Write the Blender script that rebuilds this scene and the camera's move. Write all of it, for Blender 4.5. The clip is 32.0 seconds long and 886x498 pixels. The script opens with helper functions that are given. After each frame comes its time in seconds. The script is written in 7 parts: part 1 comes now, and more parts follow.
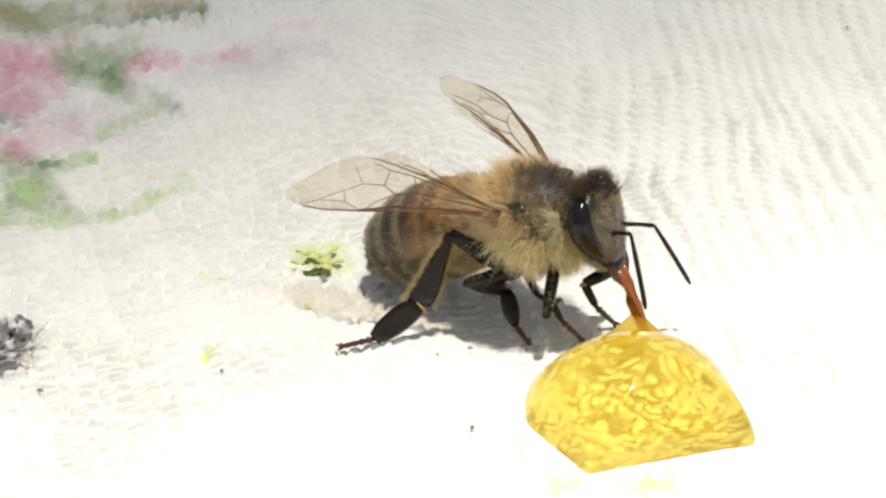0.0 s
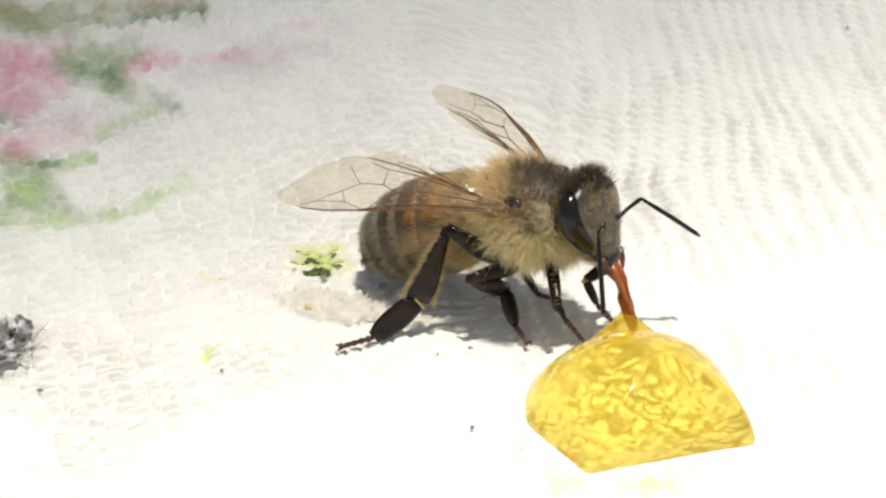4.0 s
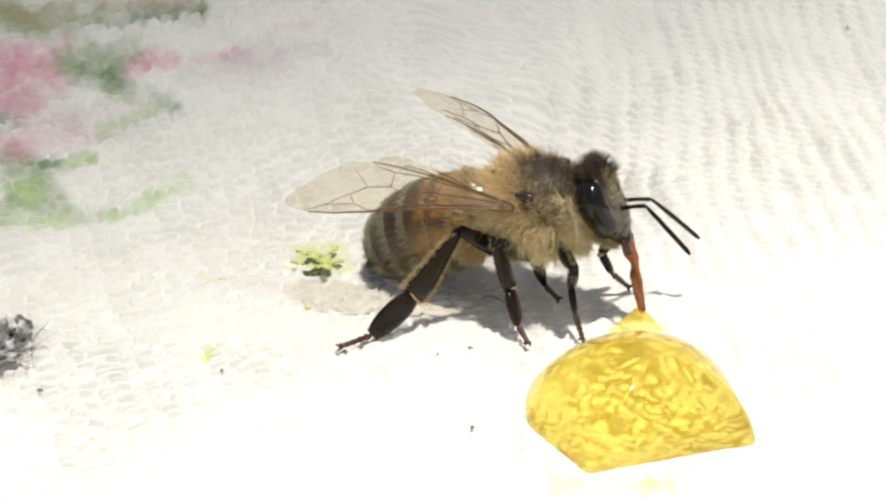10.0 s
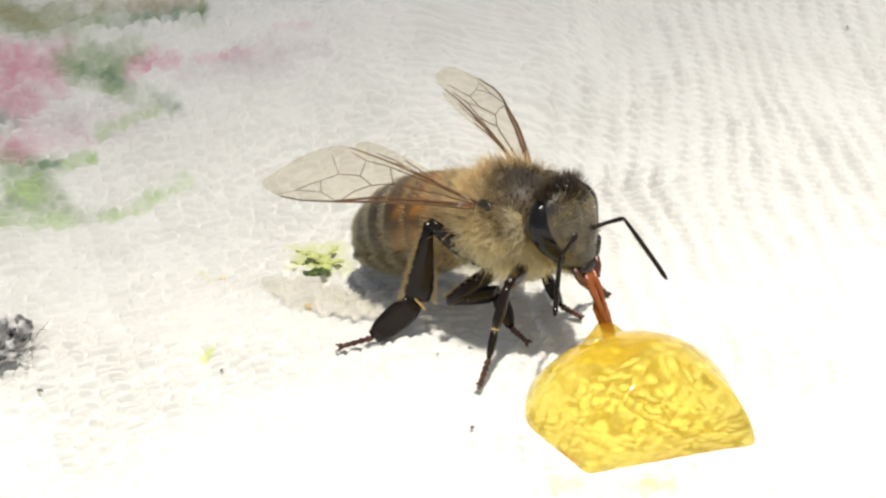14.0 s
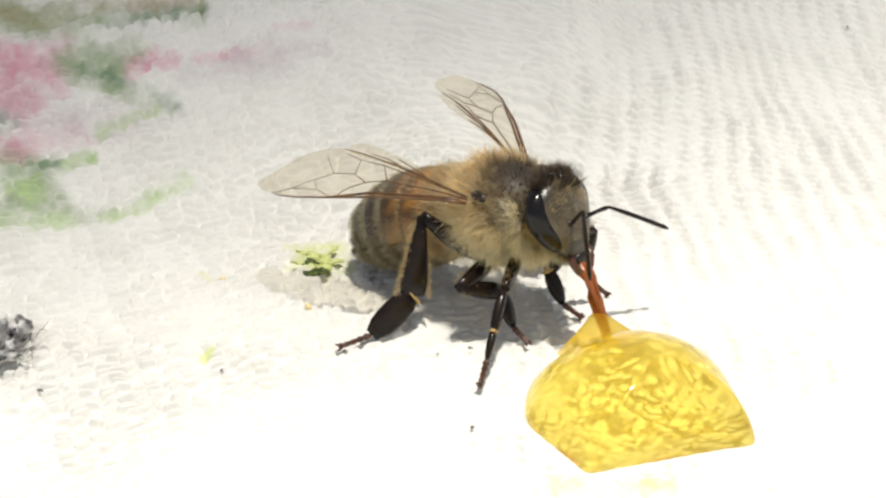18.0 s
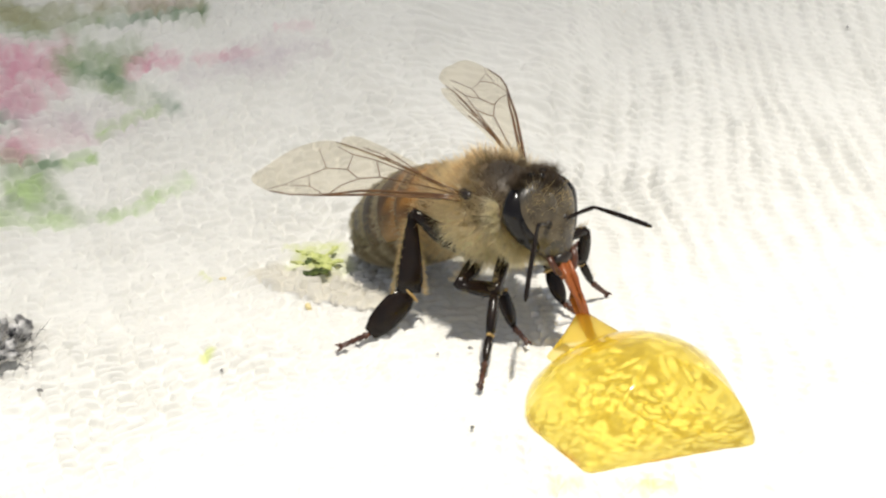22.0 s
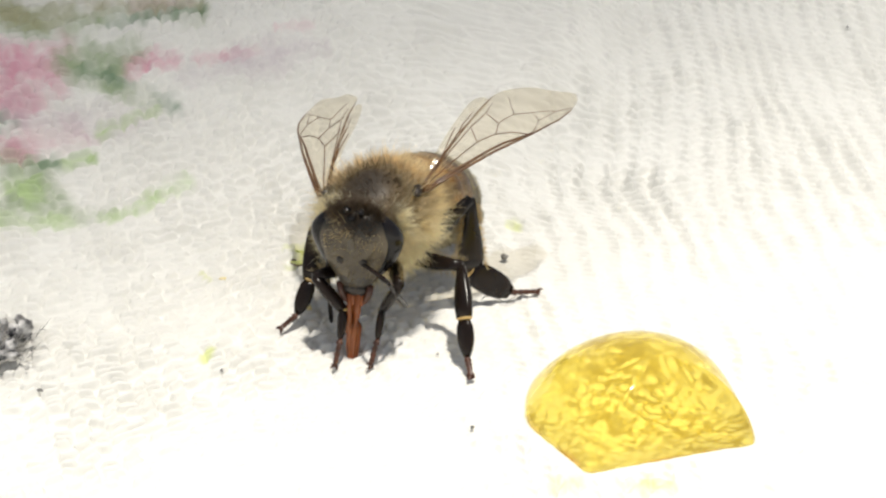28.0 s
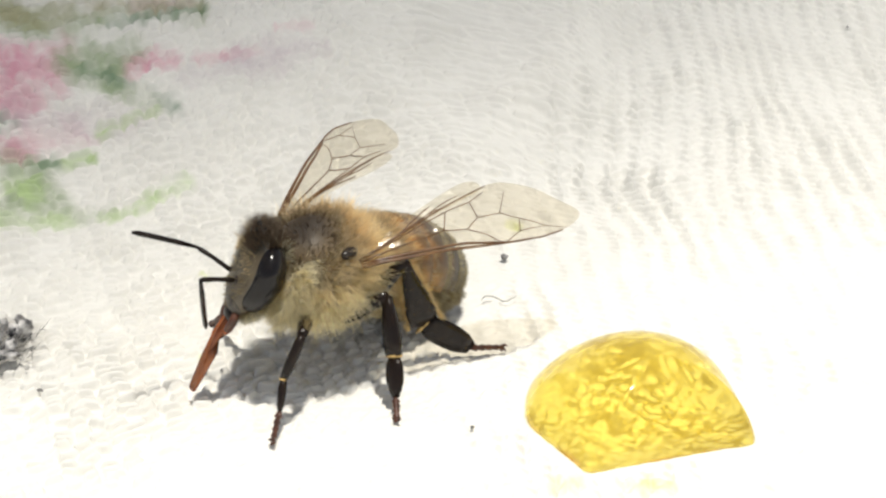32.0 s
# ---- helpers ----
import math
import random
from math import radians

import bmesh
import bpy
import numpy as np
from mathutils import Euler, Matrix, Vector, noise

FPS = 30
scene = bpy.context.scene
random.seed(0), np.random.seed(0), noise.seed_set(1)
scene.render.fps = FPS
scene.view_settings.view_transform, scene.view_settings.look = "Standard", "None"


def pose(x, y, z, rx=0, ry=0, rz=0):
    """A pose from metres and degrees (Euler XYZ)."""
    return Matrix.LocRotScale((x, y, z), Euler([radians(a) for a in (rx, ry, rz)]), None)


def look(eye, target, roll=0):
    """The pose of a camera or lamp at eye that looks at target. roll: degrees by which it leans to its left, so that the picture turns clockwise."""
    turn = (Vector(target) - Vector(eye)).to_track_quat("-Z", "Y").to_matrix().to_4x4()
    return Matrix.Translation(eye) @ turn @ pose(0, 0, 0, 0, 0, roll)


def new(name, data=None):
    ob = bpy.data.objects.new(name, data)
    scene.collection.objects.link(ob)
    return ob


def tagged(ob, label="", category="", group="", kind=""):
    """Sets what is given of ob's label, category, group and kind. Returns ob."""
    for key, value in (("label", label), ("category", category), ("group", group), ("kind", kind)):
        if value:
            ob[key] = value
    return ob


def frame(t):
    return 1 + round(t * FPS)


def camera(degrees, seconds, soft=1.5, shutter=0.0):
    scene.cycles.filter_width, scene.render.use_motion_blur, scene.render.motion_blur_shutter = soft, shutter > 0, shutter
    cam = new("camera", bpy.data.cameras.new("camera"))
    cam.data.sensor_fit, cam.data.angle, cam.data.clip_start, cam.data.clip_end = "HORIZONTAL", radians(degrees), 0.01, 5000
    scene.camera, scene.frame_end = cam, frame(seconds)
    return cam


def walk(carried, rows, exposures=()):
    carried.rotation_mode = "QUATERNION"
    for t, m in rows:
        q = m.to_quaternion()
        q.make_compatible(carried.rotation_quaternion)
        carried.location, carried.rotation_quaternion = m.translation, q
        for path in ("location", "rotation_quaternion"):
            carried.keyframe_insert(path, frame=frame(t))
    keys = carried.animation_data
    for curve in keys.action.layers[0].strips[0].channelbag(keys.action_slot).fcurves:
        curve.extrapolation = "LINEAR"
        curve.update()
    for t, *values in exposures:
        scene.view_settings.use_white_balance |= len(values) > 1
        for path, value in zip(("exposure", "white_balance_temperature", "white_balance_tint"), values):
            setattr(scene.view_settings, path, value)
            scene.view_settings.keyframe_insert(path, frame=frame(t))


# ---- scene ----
# a still tripod shot from a hand's width above a table
CAM_EYE, CAM_AIM = (0.0, -0.0530, 0.0236), (0.0, 0.0, 0.0)
cam = camera(36.0, 32.0, soft=2.4)
walk(cam, [(0.0, look(CAM_EYE, CAM_AIM)), (32.0, look(CAM_EYE, CAM_AIM))],
     exposures=[(0.0, 0.2), (32.0, 0.2)])

# ---- world and sun ----
SUN_EL, SUN_AZ = 78.5, 145.0        # degrees: height, and from straight behind (+y) towards +x
world = bpy.data.worlds.new("sky")
scene.world = world
world.use_nodes = True
wn, wl = world.node_tree.nodes, world.node_tree.links
sky = wn.new("ShaderNodeTexSky")
sky.sky_type, sky.sun_disc = "NISHITA", False
sky.sun_elevation, sky.sun_rotation = radians(SUN_EL), radians(SUN_AZ)
wn["Background"].inputs["Strength"].default_value = 0.105
# haze: most of the sky's blue is washed out
grey, haze = wn.new("ShaderNodeRGBToBW"), wn.new("ShaderNodeMix")
haze.data_type = "RGBA"
haze.inputs["Factor"].default_value = 0.76
wl.new(sky.outputs[0], grey.inputs[0])
wl.new(sky.outputs[0], haze.inputs["A"])
wl.new(grey.outputs[0], haze.inputs["B"])
wl.new(haze.outputs["Result"], wn["Background"].inputs["Color"])
sun = new("sun", bpy.data.lights.new("sun", "SUN"))
sun.data.energy, sun.data.angle, sun.data.color = 3.75, radians(2.6), (1.0, 0.95, 0.855)
se, sa = radians(SUN_EL), radians(SUN_AZ)
sun.matrix_world = look((0.3 * math.sin(sa) * math.cos(se), 0.3 * math.cos(sa) * math.cos(se), 0.3 * math.sin(se)), (0, 0, 0))

MM = 0.001


# ---- materials ----
def material(name, color, rough=0.6, second=None, grain=0.0, size=0.3, bump=0.0, attribute=False, coat=0.0, sss=0.0, specular=0.5, fine=8.0):
    """A surface with noise at two scales; size in millimetres. attribute: its colour is multiplied by the mesh's own tint."""
    m = bpy.data.materials.new(name)
    m.use_nodes = True
    n, l = m.node_tree.nodes, m.node_tree.links
    b = n["Principled BSDF"]
    b.inputs["Roughness"].default_value = rough
    b.inputs["Coat Weight"].default_value = coat
    b.inputs["Specular IOR Level"].default_value = specular
    if sss:
        b.inputs["Subsurface Weight"].default_value = sss
        b.inputs["Subsurface Radius"].default_value = (0.0006, 0.0004, 0.0002)
    co = n.new("ShaderNodeTexCoord")
    big = n.new("ShaderNodeTexNoise")
    big.inputs["Scale"].default_value = 1000.0 / size
    big.inputs["Detail"].default_value = 4
    small = n.new("ShaderNodeTexNoise")
    small.inputs["Scale"].default_value = 1000.0 / size * fine
    small.inputs["Detail"].default_value = 3
    for t in (big, small):
        l.new(co.outputs["Object"], t.inputs["Vector"])
    mix = n.new("ShaderNodeMix")
    mix.data_type = "RGBA"
    mix.inputs["A"].default_value = (*color, 1)
    mix.inputs["B"].default_value = (*(second or [c * 0.55 for c in color]), 1)
    ramp = n.new("ShaderNodeMapRange")
    ramp.inputs["From Min"].default_value, ramp.inputs["From Max"].default_value = 0.38, 0.68
    l.new(big.outputs["Fac"], ramp.inputs["Value"])
    l.new(ramp.outputs[0], mix.inputs["Factor"])
    out = mix.outputs["Result"]
    if grain:
        g = n.new("ShaderNodeMapRange")
        g.inputs["To Min"].default_value, g.inputs["To Max"].default_value = 1 - grain, 1 + grain
        l.new(small.outputs["Fac"], g.inputs["Value"])
        mul = n.new("ShaderNodeVectorMath")
        mul.operation = "MULTIPLY"
        l.new(out, mul.inputs[0])
        l.new(g.outputs[0], mul.inputs[1])
        out = mul.outputs[0]
    if attribute:
        a = n.new("ShaderNodeAttribute")
        a.attribute_name = "tint"
        mul = n.new("ShaderNodeVectorMath")
        mul.operation = "MULTIPLY"
        l.new(out, mul.inputs[0])
        l.new(a.outputs["Color"], mul.inputs[1])
        out = mul.outputs[0]
    l.new(out, b.inputs["Base Color"])
    if bump:
        bp = n.new("ShaderNodeBump")
        bp.inputs["Strength"].default_value = 0.6
        bp.inputs["Distance"].default_value = bump * MM
        l.new(small.outputs["Fac"], bp.inputs["Height"])
        l.new(bp.outputs[0], b.inputs["Normal"])
    return m


def wing_material(name, tint, clear):
    m = bpy.data.materials.new(name)
    m.use_nodes = True
    n, l = m.node_tree.nodes, m.node_tree.links
    for x in list(n):
        n.remove(x)
    out = n.new("ShaderNodeOutputMaterial")
    tr, gl, df, tl = (n.new("ShaderNodeBsdf" + k) for k in ("Transparent", "Glossy", "Diffuse", "Translucent"))
    tr.inputs["Color"].default_value = (0.995, 0.972, 0.915, 1)
    gl.inputs["Roughness"].default_value = 0.2
    df.inputs["Color"].default_value = tl.inputs["Color"].default_value = (*tint, 1)
    co, no, bp = n.new("ShaderNodeTexCoord"), n.new("ShaderNodeTexNoise"), n.new("ShaderNodeBump")
    no.inputs["Scale"].default_value = 800
    l.new(co.outputs["Object"], no.inputs["Vector"])
    l.new(no.outputs["Fac"], bp.inputs["Height"])
    bp.inputs["Distance"].default_value = 0.00035
    bp.inputs["Strength"].default_value = 0.7
    l.new(bp.outputs[0], gl.inputs["Normal"])
    a, b, c = (n.new("ShaderNodeMixShader") for _ in range(3))
    a.inputs[0].default_value = 0.5
    l.new(df.outputs[0], a.inputs[1]); l.new(tl.outputs[0], a.inputs[2])
    b.inputs[0].default_value = clear
    l.new(a.outputs[0], b.inputs[1]); l.new(tr.outputs[0], b.inputs[2])
    c.inputs[0].default_value = 0.045
    l.new(b.outputs[0], c.inputs[1]); l.new(gl.outputs[0], c.inputs[2])
    l.new(c.outputs[0], out.inputs[0])
    return m


def honey_material():
    m = bpy.data.materials.new("honey")
    m.use_nodes = True
    n, l = m.node_tree.nodes, m.node_tree.links
    for x in list(n):
        n.remove(x)
    out, r, g, mx, fr = (n.new("ShaderNode" + k) for k in ("OutputMaterial", "BsdfRefraction", "BsdfGlossy", "MixShader", "Fresnel"))
    r.inputs["Color"].default_value = (0.95, 0.85, 0.25, 1)
    r.inputs["IOR"].default_value = fr.inputs["IOR"].default_value = 1.45
    r.inputs["Roughness"].default_value = 0.0
    g.inputs["Roughness"].default_value = 0.07
    tl, body = n.new("ShaderNodeBsdfTranslucent"), n.new("ShaderNodeMixShader")
    tl.inputs["Color"].default_value, body.inputs[0].default_value = (0.96, 0.79, 0.16, 1), 0.35
    l.new(r.outputs[0], body.inputs[1]); l.new(tl.outputs[0], body.inputs[2])
    l.new(fr.outputs[0], mx.inputs[0]); l.new(body.outputs[0], mx.inputs[1]); l.new(g.outputs[0], mx.inputs[2])
    l.new(mx.outputs[0], out.inputs[0])
    return m


def neck_material():
    """Thin honey: clear yellow that scatters a little, with a wet gloss."""
    m = bpy.data.materials.new("thin_honey")
    m.use_nodes = True
    n, l = m.node_tree.nodes, m.node_tree.links
    for x in list(n):
        n.remove(x)
    out, tr, tl, g, fr, m1, m2 = (n.new("ShaderNode" + k) for k in ("OutputMaterial", "BsdfTransparent", "BsdfTranslucent", "BsdfGlossy", "Fresnel", "MixShader", "MixShader"))
    tr.inputs["Color"].default_value, tl.inputs["Color"].default_value = (1.0, 0.93, 0.55, 1), (0.98, 0.78, 0.18, 1)
    g.inputs["Roughness"].default_value, fr.inputs["IOR"].default_value, m1.inputs[0].default_value = 0.05, 1.25, 0.45
    l.new(tr.outputs[0], m1.inputs[1]); l.new(tl.outputs[0], m1.inputs[2])
    l.new(fr.outputs[0], m2.inputs[0]); l.new(m1.outputs[0], m2.inputs[1]); l.new(g.outputs[0], m2.inputs[2])
    l.new(m2.outputs[0], out.inputs[0])
    return m


def hair_material():
    """Fine hair that also lets light through; coloured by its own tint."""
    m = bpy.data.materials.new("bee_hair")
    m.use_nodes = True
    n, l = m.node_tree.nodes, m.node_tree.links
    for x in list(n):
        n.remove(x)
    out, d, t, g, a, m1, m2 = (n.new("ShaderNode" + k) for k in ("OutputMaterial", "BsdfDiffuse", "BsdfTranslucent", "BsdfGlossy", "Attribute", "MixShader", "MixShader"))
    a.attribute_name = "tint"
    g.inputs["Roughness"].default_value = 0.4
    l.new(a.outputs["Color"], d.inputs["Color"]); l.new(a.outputs["Color"], t.inputs["Color"])
    m1.inputs[0].default_value, m2.inputs[0].default_value = 0.6, 0.04
    l.new(d.outputs[0], m1.inputs[1]); l.new(t.outputs[0], m1.inputs[2])
    l.new(m1.outputs[0], m2.inputs[1]); l.new(g.outputs[0], m2.inputs[2])
    l.new(m2.outputs[0], out.inputs[0])
    return m


CLOTH = material("cotton_knit", (0.80, 0.79, 0.75), 0.9, (0.76, 0.75, 0.71), 0.05, 4.0, 0.03, True, specular=0.15)
# surface of the added shading panel, which stays out of view
SHADE_PANEL = material("canvas", (0.6, 0.57, 0.5), 0.9, (0.5, 0.48, 0.42), 0.1, 300.0, 0.5, specular=0.1)
CUTICLE = material("dark_cuticle", (0.022, 0.015, 0.010), 0.32, (0.012, 0.008, 0.006), 0.3, 0.8, 0.01)
FURBASE = material("fur_skin", (0.34, 0.24, 0.12), 0.5, (0.22, 0.15, 0.08), 0.3, 0.6, 0.02, True, specular=0.35)
LEG = material("leg_cuticle", (0.010, 0.007, 0.006), 0.2, (0.015, 0.009, 0.006), 0.3, 0.6, 0.008, coat=0.04, specular=0.22)
CLAW = material("tarsus_cuticle", (0.10, 0.035, 0.018), 0.3, (0.05, 0.02, 0.012), 0.3, 0.3, 0.008)
EYE = material("compound_eye", (0.006, 0.005, 0.006), 0.16, (0.010, 0.008, 0.007), 0.1, 0.3, 0.0, specular=0.32, fine=14)
FACE = material("face_cuticle", (0.12, 0.094, 0.056), 0.30, (0.06, 0.047, 0.03), 0.3, 0.5, 0.012, True)
FACE_DARK = material("forehead_cuticle", (0.11, 0.09, 0.06), 0.3, (0.06, 0.05, 0.035), 0.3, 0.4, 0.012)
CLYPEUS = material("clypeus_cuticle", (0.075, 0.066, 0.054), 0.34, (0.04, 0.035, 0.028), 0.3, 0.4, 0.012)
TONGUE = material("tongue", (0.31, 0.09, 0.022), 0.25, (0.24, 0.06, 0.014), 0.2, 0.5, 0.01)
TERGITE = material("tergite", (1, 1, 1), 0.34, (0.8, 0.8, 0.8), 0.2, 0.5, 0.012, True, specular=0.45)
HAIR = hair_material()
VEIN = material("wing_vein", (0.17, 0.085, 0.03), 0.3, (0.09, 0.042, 0.018), 0.2, 0.5, 0.0)
WING = wing_material("wing_membrane", (0.42, 0.34, 0.22), 0.945)
HINDWING = wing_material("hindwing_membrane", (0.50, 0.42, 0.28), 0.965)
HONEY = honey_material()
NECK_HONEY = neck_material()


# ---- mesh helpers; all shapes in millimetres ----
def mesh_of(name, verts, faces, mat, tint=None, smooth=True):
    me = bpy.data.meshes.new(name)
    v = np.asarray(verts, float) * MM
    if isinstance(faces, np.ndarray):
        k = faces.shape[1]
        me.vertices.add(len(v)); me.vertices.foreach_set("co", v.ravel())
        me.loops.add(faces.size); me.loops.foreach_set("vertex_index", faces.ravel().astype(np.int32))
        me.polygons.add(len(faces)); me.polygons.foreach_set("loop_start", (np.arange(len(faces)) * k).astype(np.int32))
        me.update(calc_edges=True)
    else:
        me.from_pydata(v.tolist(), [], faces)
    if smooth:
        me.polygons.foreach_set("use_smooth", np.ones(len(me.polygons), bool))
    if tint is not None:
        a = me.color_attributes.new("tint", "FLOAT_COLOR", "POINT")
        c = np.ones((len(v), 4)); c[:, :3] = tint
        a.data.foreach_set("color", c.ravel())
    me.materials.append(mat)
    me.validate()
    return me


def part(name, shape, mat, parent, label="", at=None, kind="", smooth=True):
    verts, faces, *tint = shape
    ob = new(name, mesh_of(name, verts, faces, mat, tint[0] if tint else None, smooth))
    ob.parent = parent
    if at is not None:
        ob.matrix_basis = at
    return tagged(ob, label=label, kind=kind)


def at_mm(x, y, z, rx=0, ry=0, rz=0):
    return pose(x * MM, y * MM, z * MM, rx, ry, rz)


def join(*shapes):
    vs, fs, n = [], [], 0
    for v, f, *_ in shapes:
        vs += [tuple(p) for p in v]
        fs += [tuple(int(i) + n for i in q) for q in f]
        n += len(v)
    return vs, fs


def loft(rings, close=True):
    """A skin over rings of equally many points, with closed ends."""
    k = len(rings[0])
    v = [tuple(p) for r in rings for p in r]
    f = [(i * k + j, i * k + (j + 1) % k, (i + 1) * k + (j + 1) % k, (i + 1) * k + j) for i in range(len(rings) - 1) for j in range(k)]
    if close:
        f += [tuple(range(k))[::-1], tuple(range((len(rings) - 1) * k, len(rings) * k))]
    return v, f


def tube(path, radii, k=8, flat=1.0):
    """A rounded rod along a path; flat squeezes it across its second axis."""
    p = [Vector(q) for q in path]
    rings = []
    for i, q in enumerate(p):
        d = (p[min(i + 1, len(p) - 1)] - p[max(i - 1, 0)]).normalized()
        side = d.cross(Vector((0, 0, 1)))
        side = side.normalized() if side.length > 1e-3 else Vector((0, 1, 0))
        up = side.cross(d)
        rings.append([q + side * (radii[i] * math.cos(2 * math.pi * j / k)) + up * (radii[i] * flat * math.sin(2 * math.pi * j / k)) for j in range(k)])
    return loft(rings)


def ball(c, s, nu=24, nv=16, shape=None):
    """An ellipsoid; shape(x, y, z) on the unit ball may bend it."""
    rings = []
    for i in range(nv + 1):
        a = math.pi * (0.02 + 0.96 * i / nv)
        ring = []
        for j in range(nu):
            b = 2 * math.pi * j / nu
            p = (math.sin(a) * math.cos(b), math.sin(a) * math.sin(b), math.cos(a))
            if shape:
                p = shape(*p)
            ring.append((c[0] + s[0] * p[0], c[1] + s[1] * p[1], c[2] + s[2] * p[2]))
        rings.append(ring)
    return loft(rings)


def hairs(roots, ways, lengths, colors, width=0.022, seed=1):
    """Tapered three-sided bent hairs, joined into one mesh."""
    rng = np.random.default_rng(seed)
    n = len(roots)
    ways = ways / np.linalg.norm(ways, axis=1, keepdims=True)
    ref = rng.normal(size=(n, 3))
    a = np.cross(ways, ref); a /= np.linalg.norm(a, axis=1, keepdims=True)
    b = np.cross(ways, a)
    bend = a * (rng.normal(size=(n, 1)) * 0.10) * lengths[:, None]
    mid = roots + ways * lengths[:, None] * 0.55
    tip = roots + ways * lengths[:, None] + bend
    vs = []
    for centre, w in ((roots, width), (mid, width * 0.7)):
        for j in range(3):
            t = 2 * math.pi * j / 3
            vs.append(centre + (a * math.cos(t) + b * math.sin(t)) * w * 0.5)
    vs.append(tip)
    v = np.stack(vs, axis=1).reshape(-1, 3)
    base = (np.arange(n) * 7)[:, None]
    f = []
    for j in range(3):
        k = (j + 1) % 3
        f += [base + np.array([[j, k, 3 + k]]), base + np.array([[j, 3 + k, 3 + j]]), base + np.array([[3 + j, 3 + k, 6]])]
    return v, np.concatenate(f), np.repeat(colors, 7, axis=0)

# ---- the place: a white knitted tablecloth with a printed corner ----
def smooth(a, b, v):
    t = np.clip((v - a) / (b - a), 0, 1)
    return t * t * (3 - 2 * t)


def ground_z(x, y):
    """The cloth's lie in millimetres: flat round the honey, rising in soft folds behind."""
    x, y = np.asarray(x, float), np.asarray(y, float)
    q = y - 0.385 * x
    r = np.clip(q + 2.0, 0, 20)
    z = 0.0160 * r * r + 0.64 * np.maximum(q - 18.0, 0)
    z += 0.45 * np.exp(-(((x - 1.0) - 0.62 * (y - 8)) / 1.9) ** 2) * smooth(4, 9, y)
    z -= 0.55 * np.exp(-(((x - 7.0) - 0.3 * (y - 8)) / 2.6) ** 2) * smooth(4, 8, y)
    z += 0.35 * np.exp(-(((x - 15.0) - 0.5 * (y - 8)) / 2.4) ** 2) * smooth(3, 8, y)
    z += 0.30 * np.exp(-(((x + 9) - 0.5 * (y - 8)) / 2.6) ** 2) * smooth(3, 9, y)
    return z


def ripple(x, y, cell, seed):
    """Smooth random heights in -1..1, over cells of that many millimetres."""
    rng = np.random.default_rng(seed)
    tab = rng.uniform(-1, 1, (257, 257))
    u, v = x / cell + 61.3, y / cell + 47.7
    i, j = np.floor(u).astype(int), np.floor(v).astype(int)
    fu, fv = u - i, v - j
    fu, fv = fu * fu * (3 - 2 * fu), fv * fv * (3 - 2 * fv)
    g = lambda a, b: tab[a % 257, b % 257]
    return (g(i, j) * (1 - fu) + g(i + 1, j) * fu) * (1 - fv) + (g(i, j + 1) * (1 - fu) + g(i + 1, j + 1) * fu) * fv


def dashes(x, y, pu, pv, seed, long=0.44, wide=0.30, lean0=0.55, lean1=-0.55, sway=0.45):
    """Relief of short leaning threads in columns, no two alike: 0 between them to 1 on top."""
    rng = np.random.default_rng(seed)
    tab = rng.uniform(-1, 1, (4, 211, 223))
    top = np.zeros(x.shape)
    ci = np.floor(x / pu).astype(int)
    for di in (-1, 0, 1):
        i = ci + di
        shift = 0.5 * tab[3, i % 211, 5]
        cj = np.floor(y / pv - shift).astype(int)
        for dj in (-1, 0, 1):
            j = cj + dj
            a, b, c = i % 211, j % 223, (i * 7 + j * 3) % 211
            du = x - (i + 0.5 + 0.26 * tab[0, a, b]) * pu
            dv = y - (j + 0.5 + shift + 0.30 * tab[1, a, b]) * pv
            lean = np.where(i % 2 == 0, lean0, lean1) + sway * tab[2, a, b]
            s, n = du * np.cos(lean) + dv * np.sin(lean), -du * np.sin(lean) + dv * np.cos(lean)
            amp = 0.62 + 0.38 * tab[0, c, b]
            top = np.maximum(top, amp * np.exp(-(s / (pu * long * 1.35)) ** 4 - (n / (pv * wide * 1.25)) ** 2))
    return top


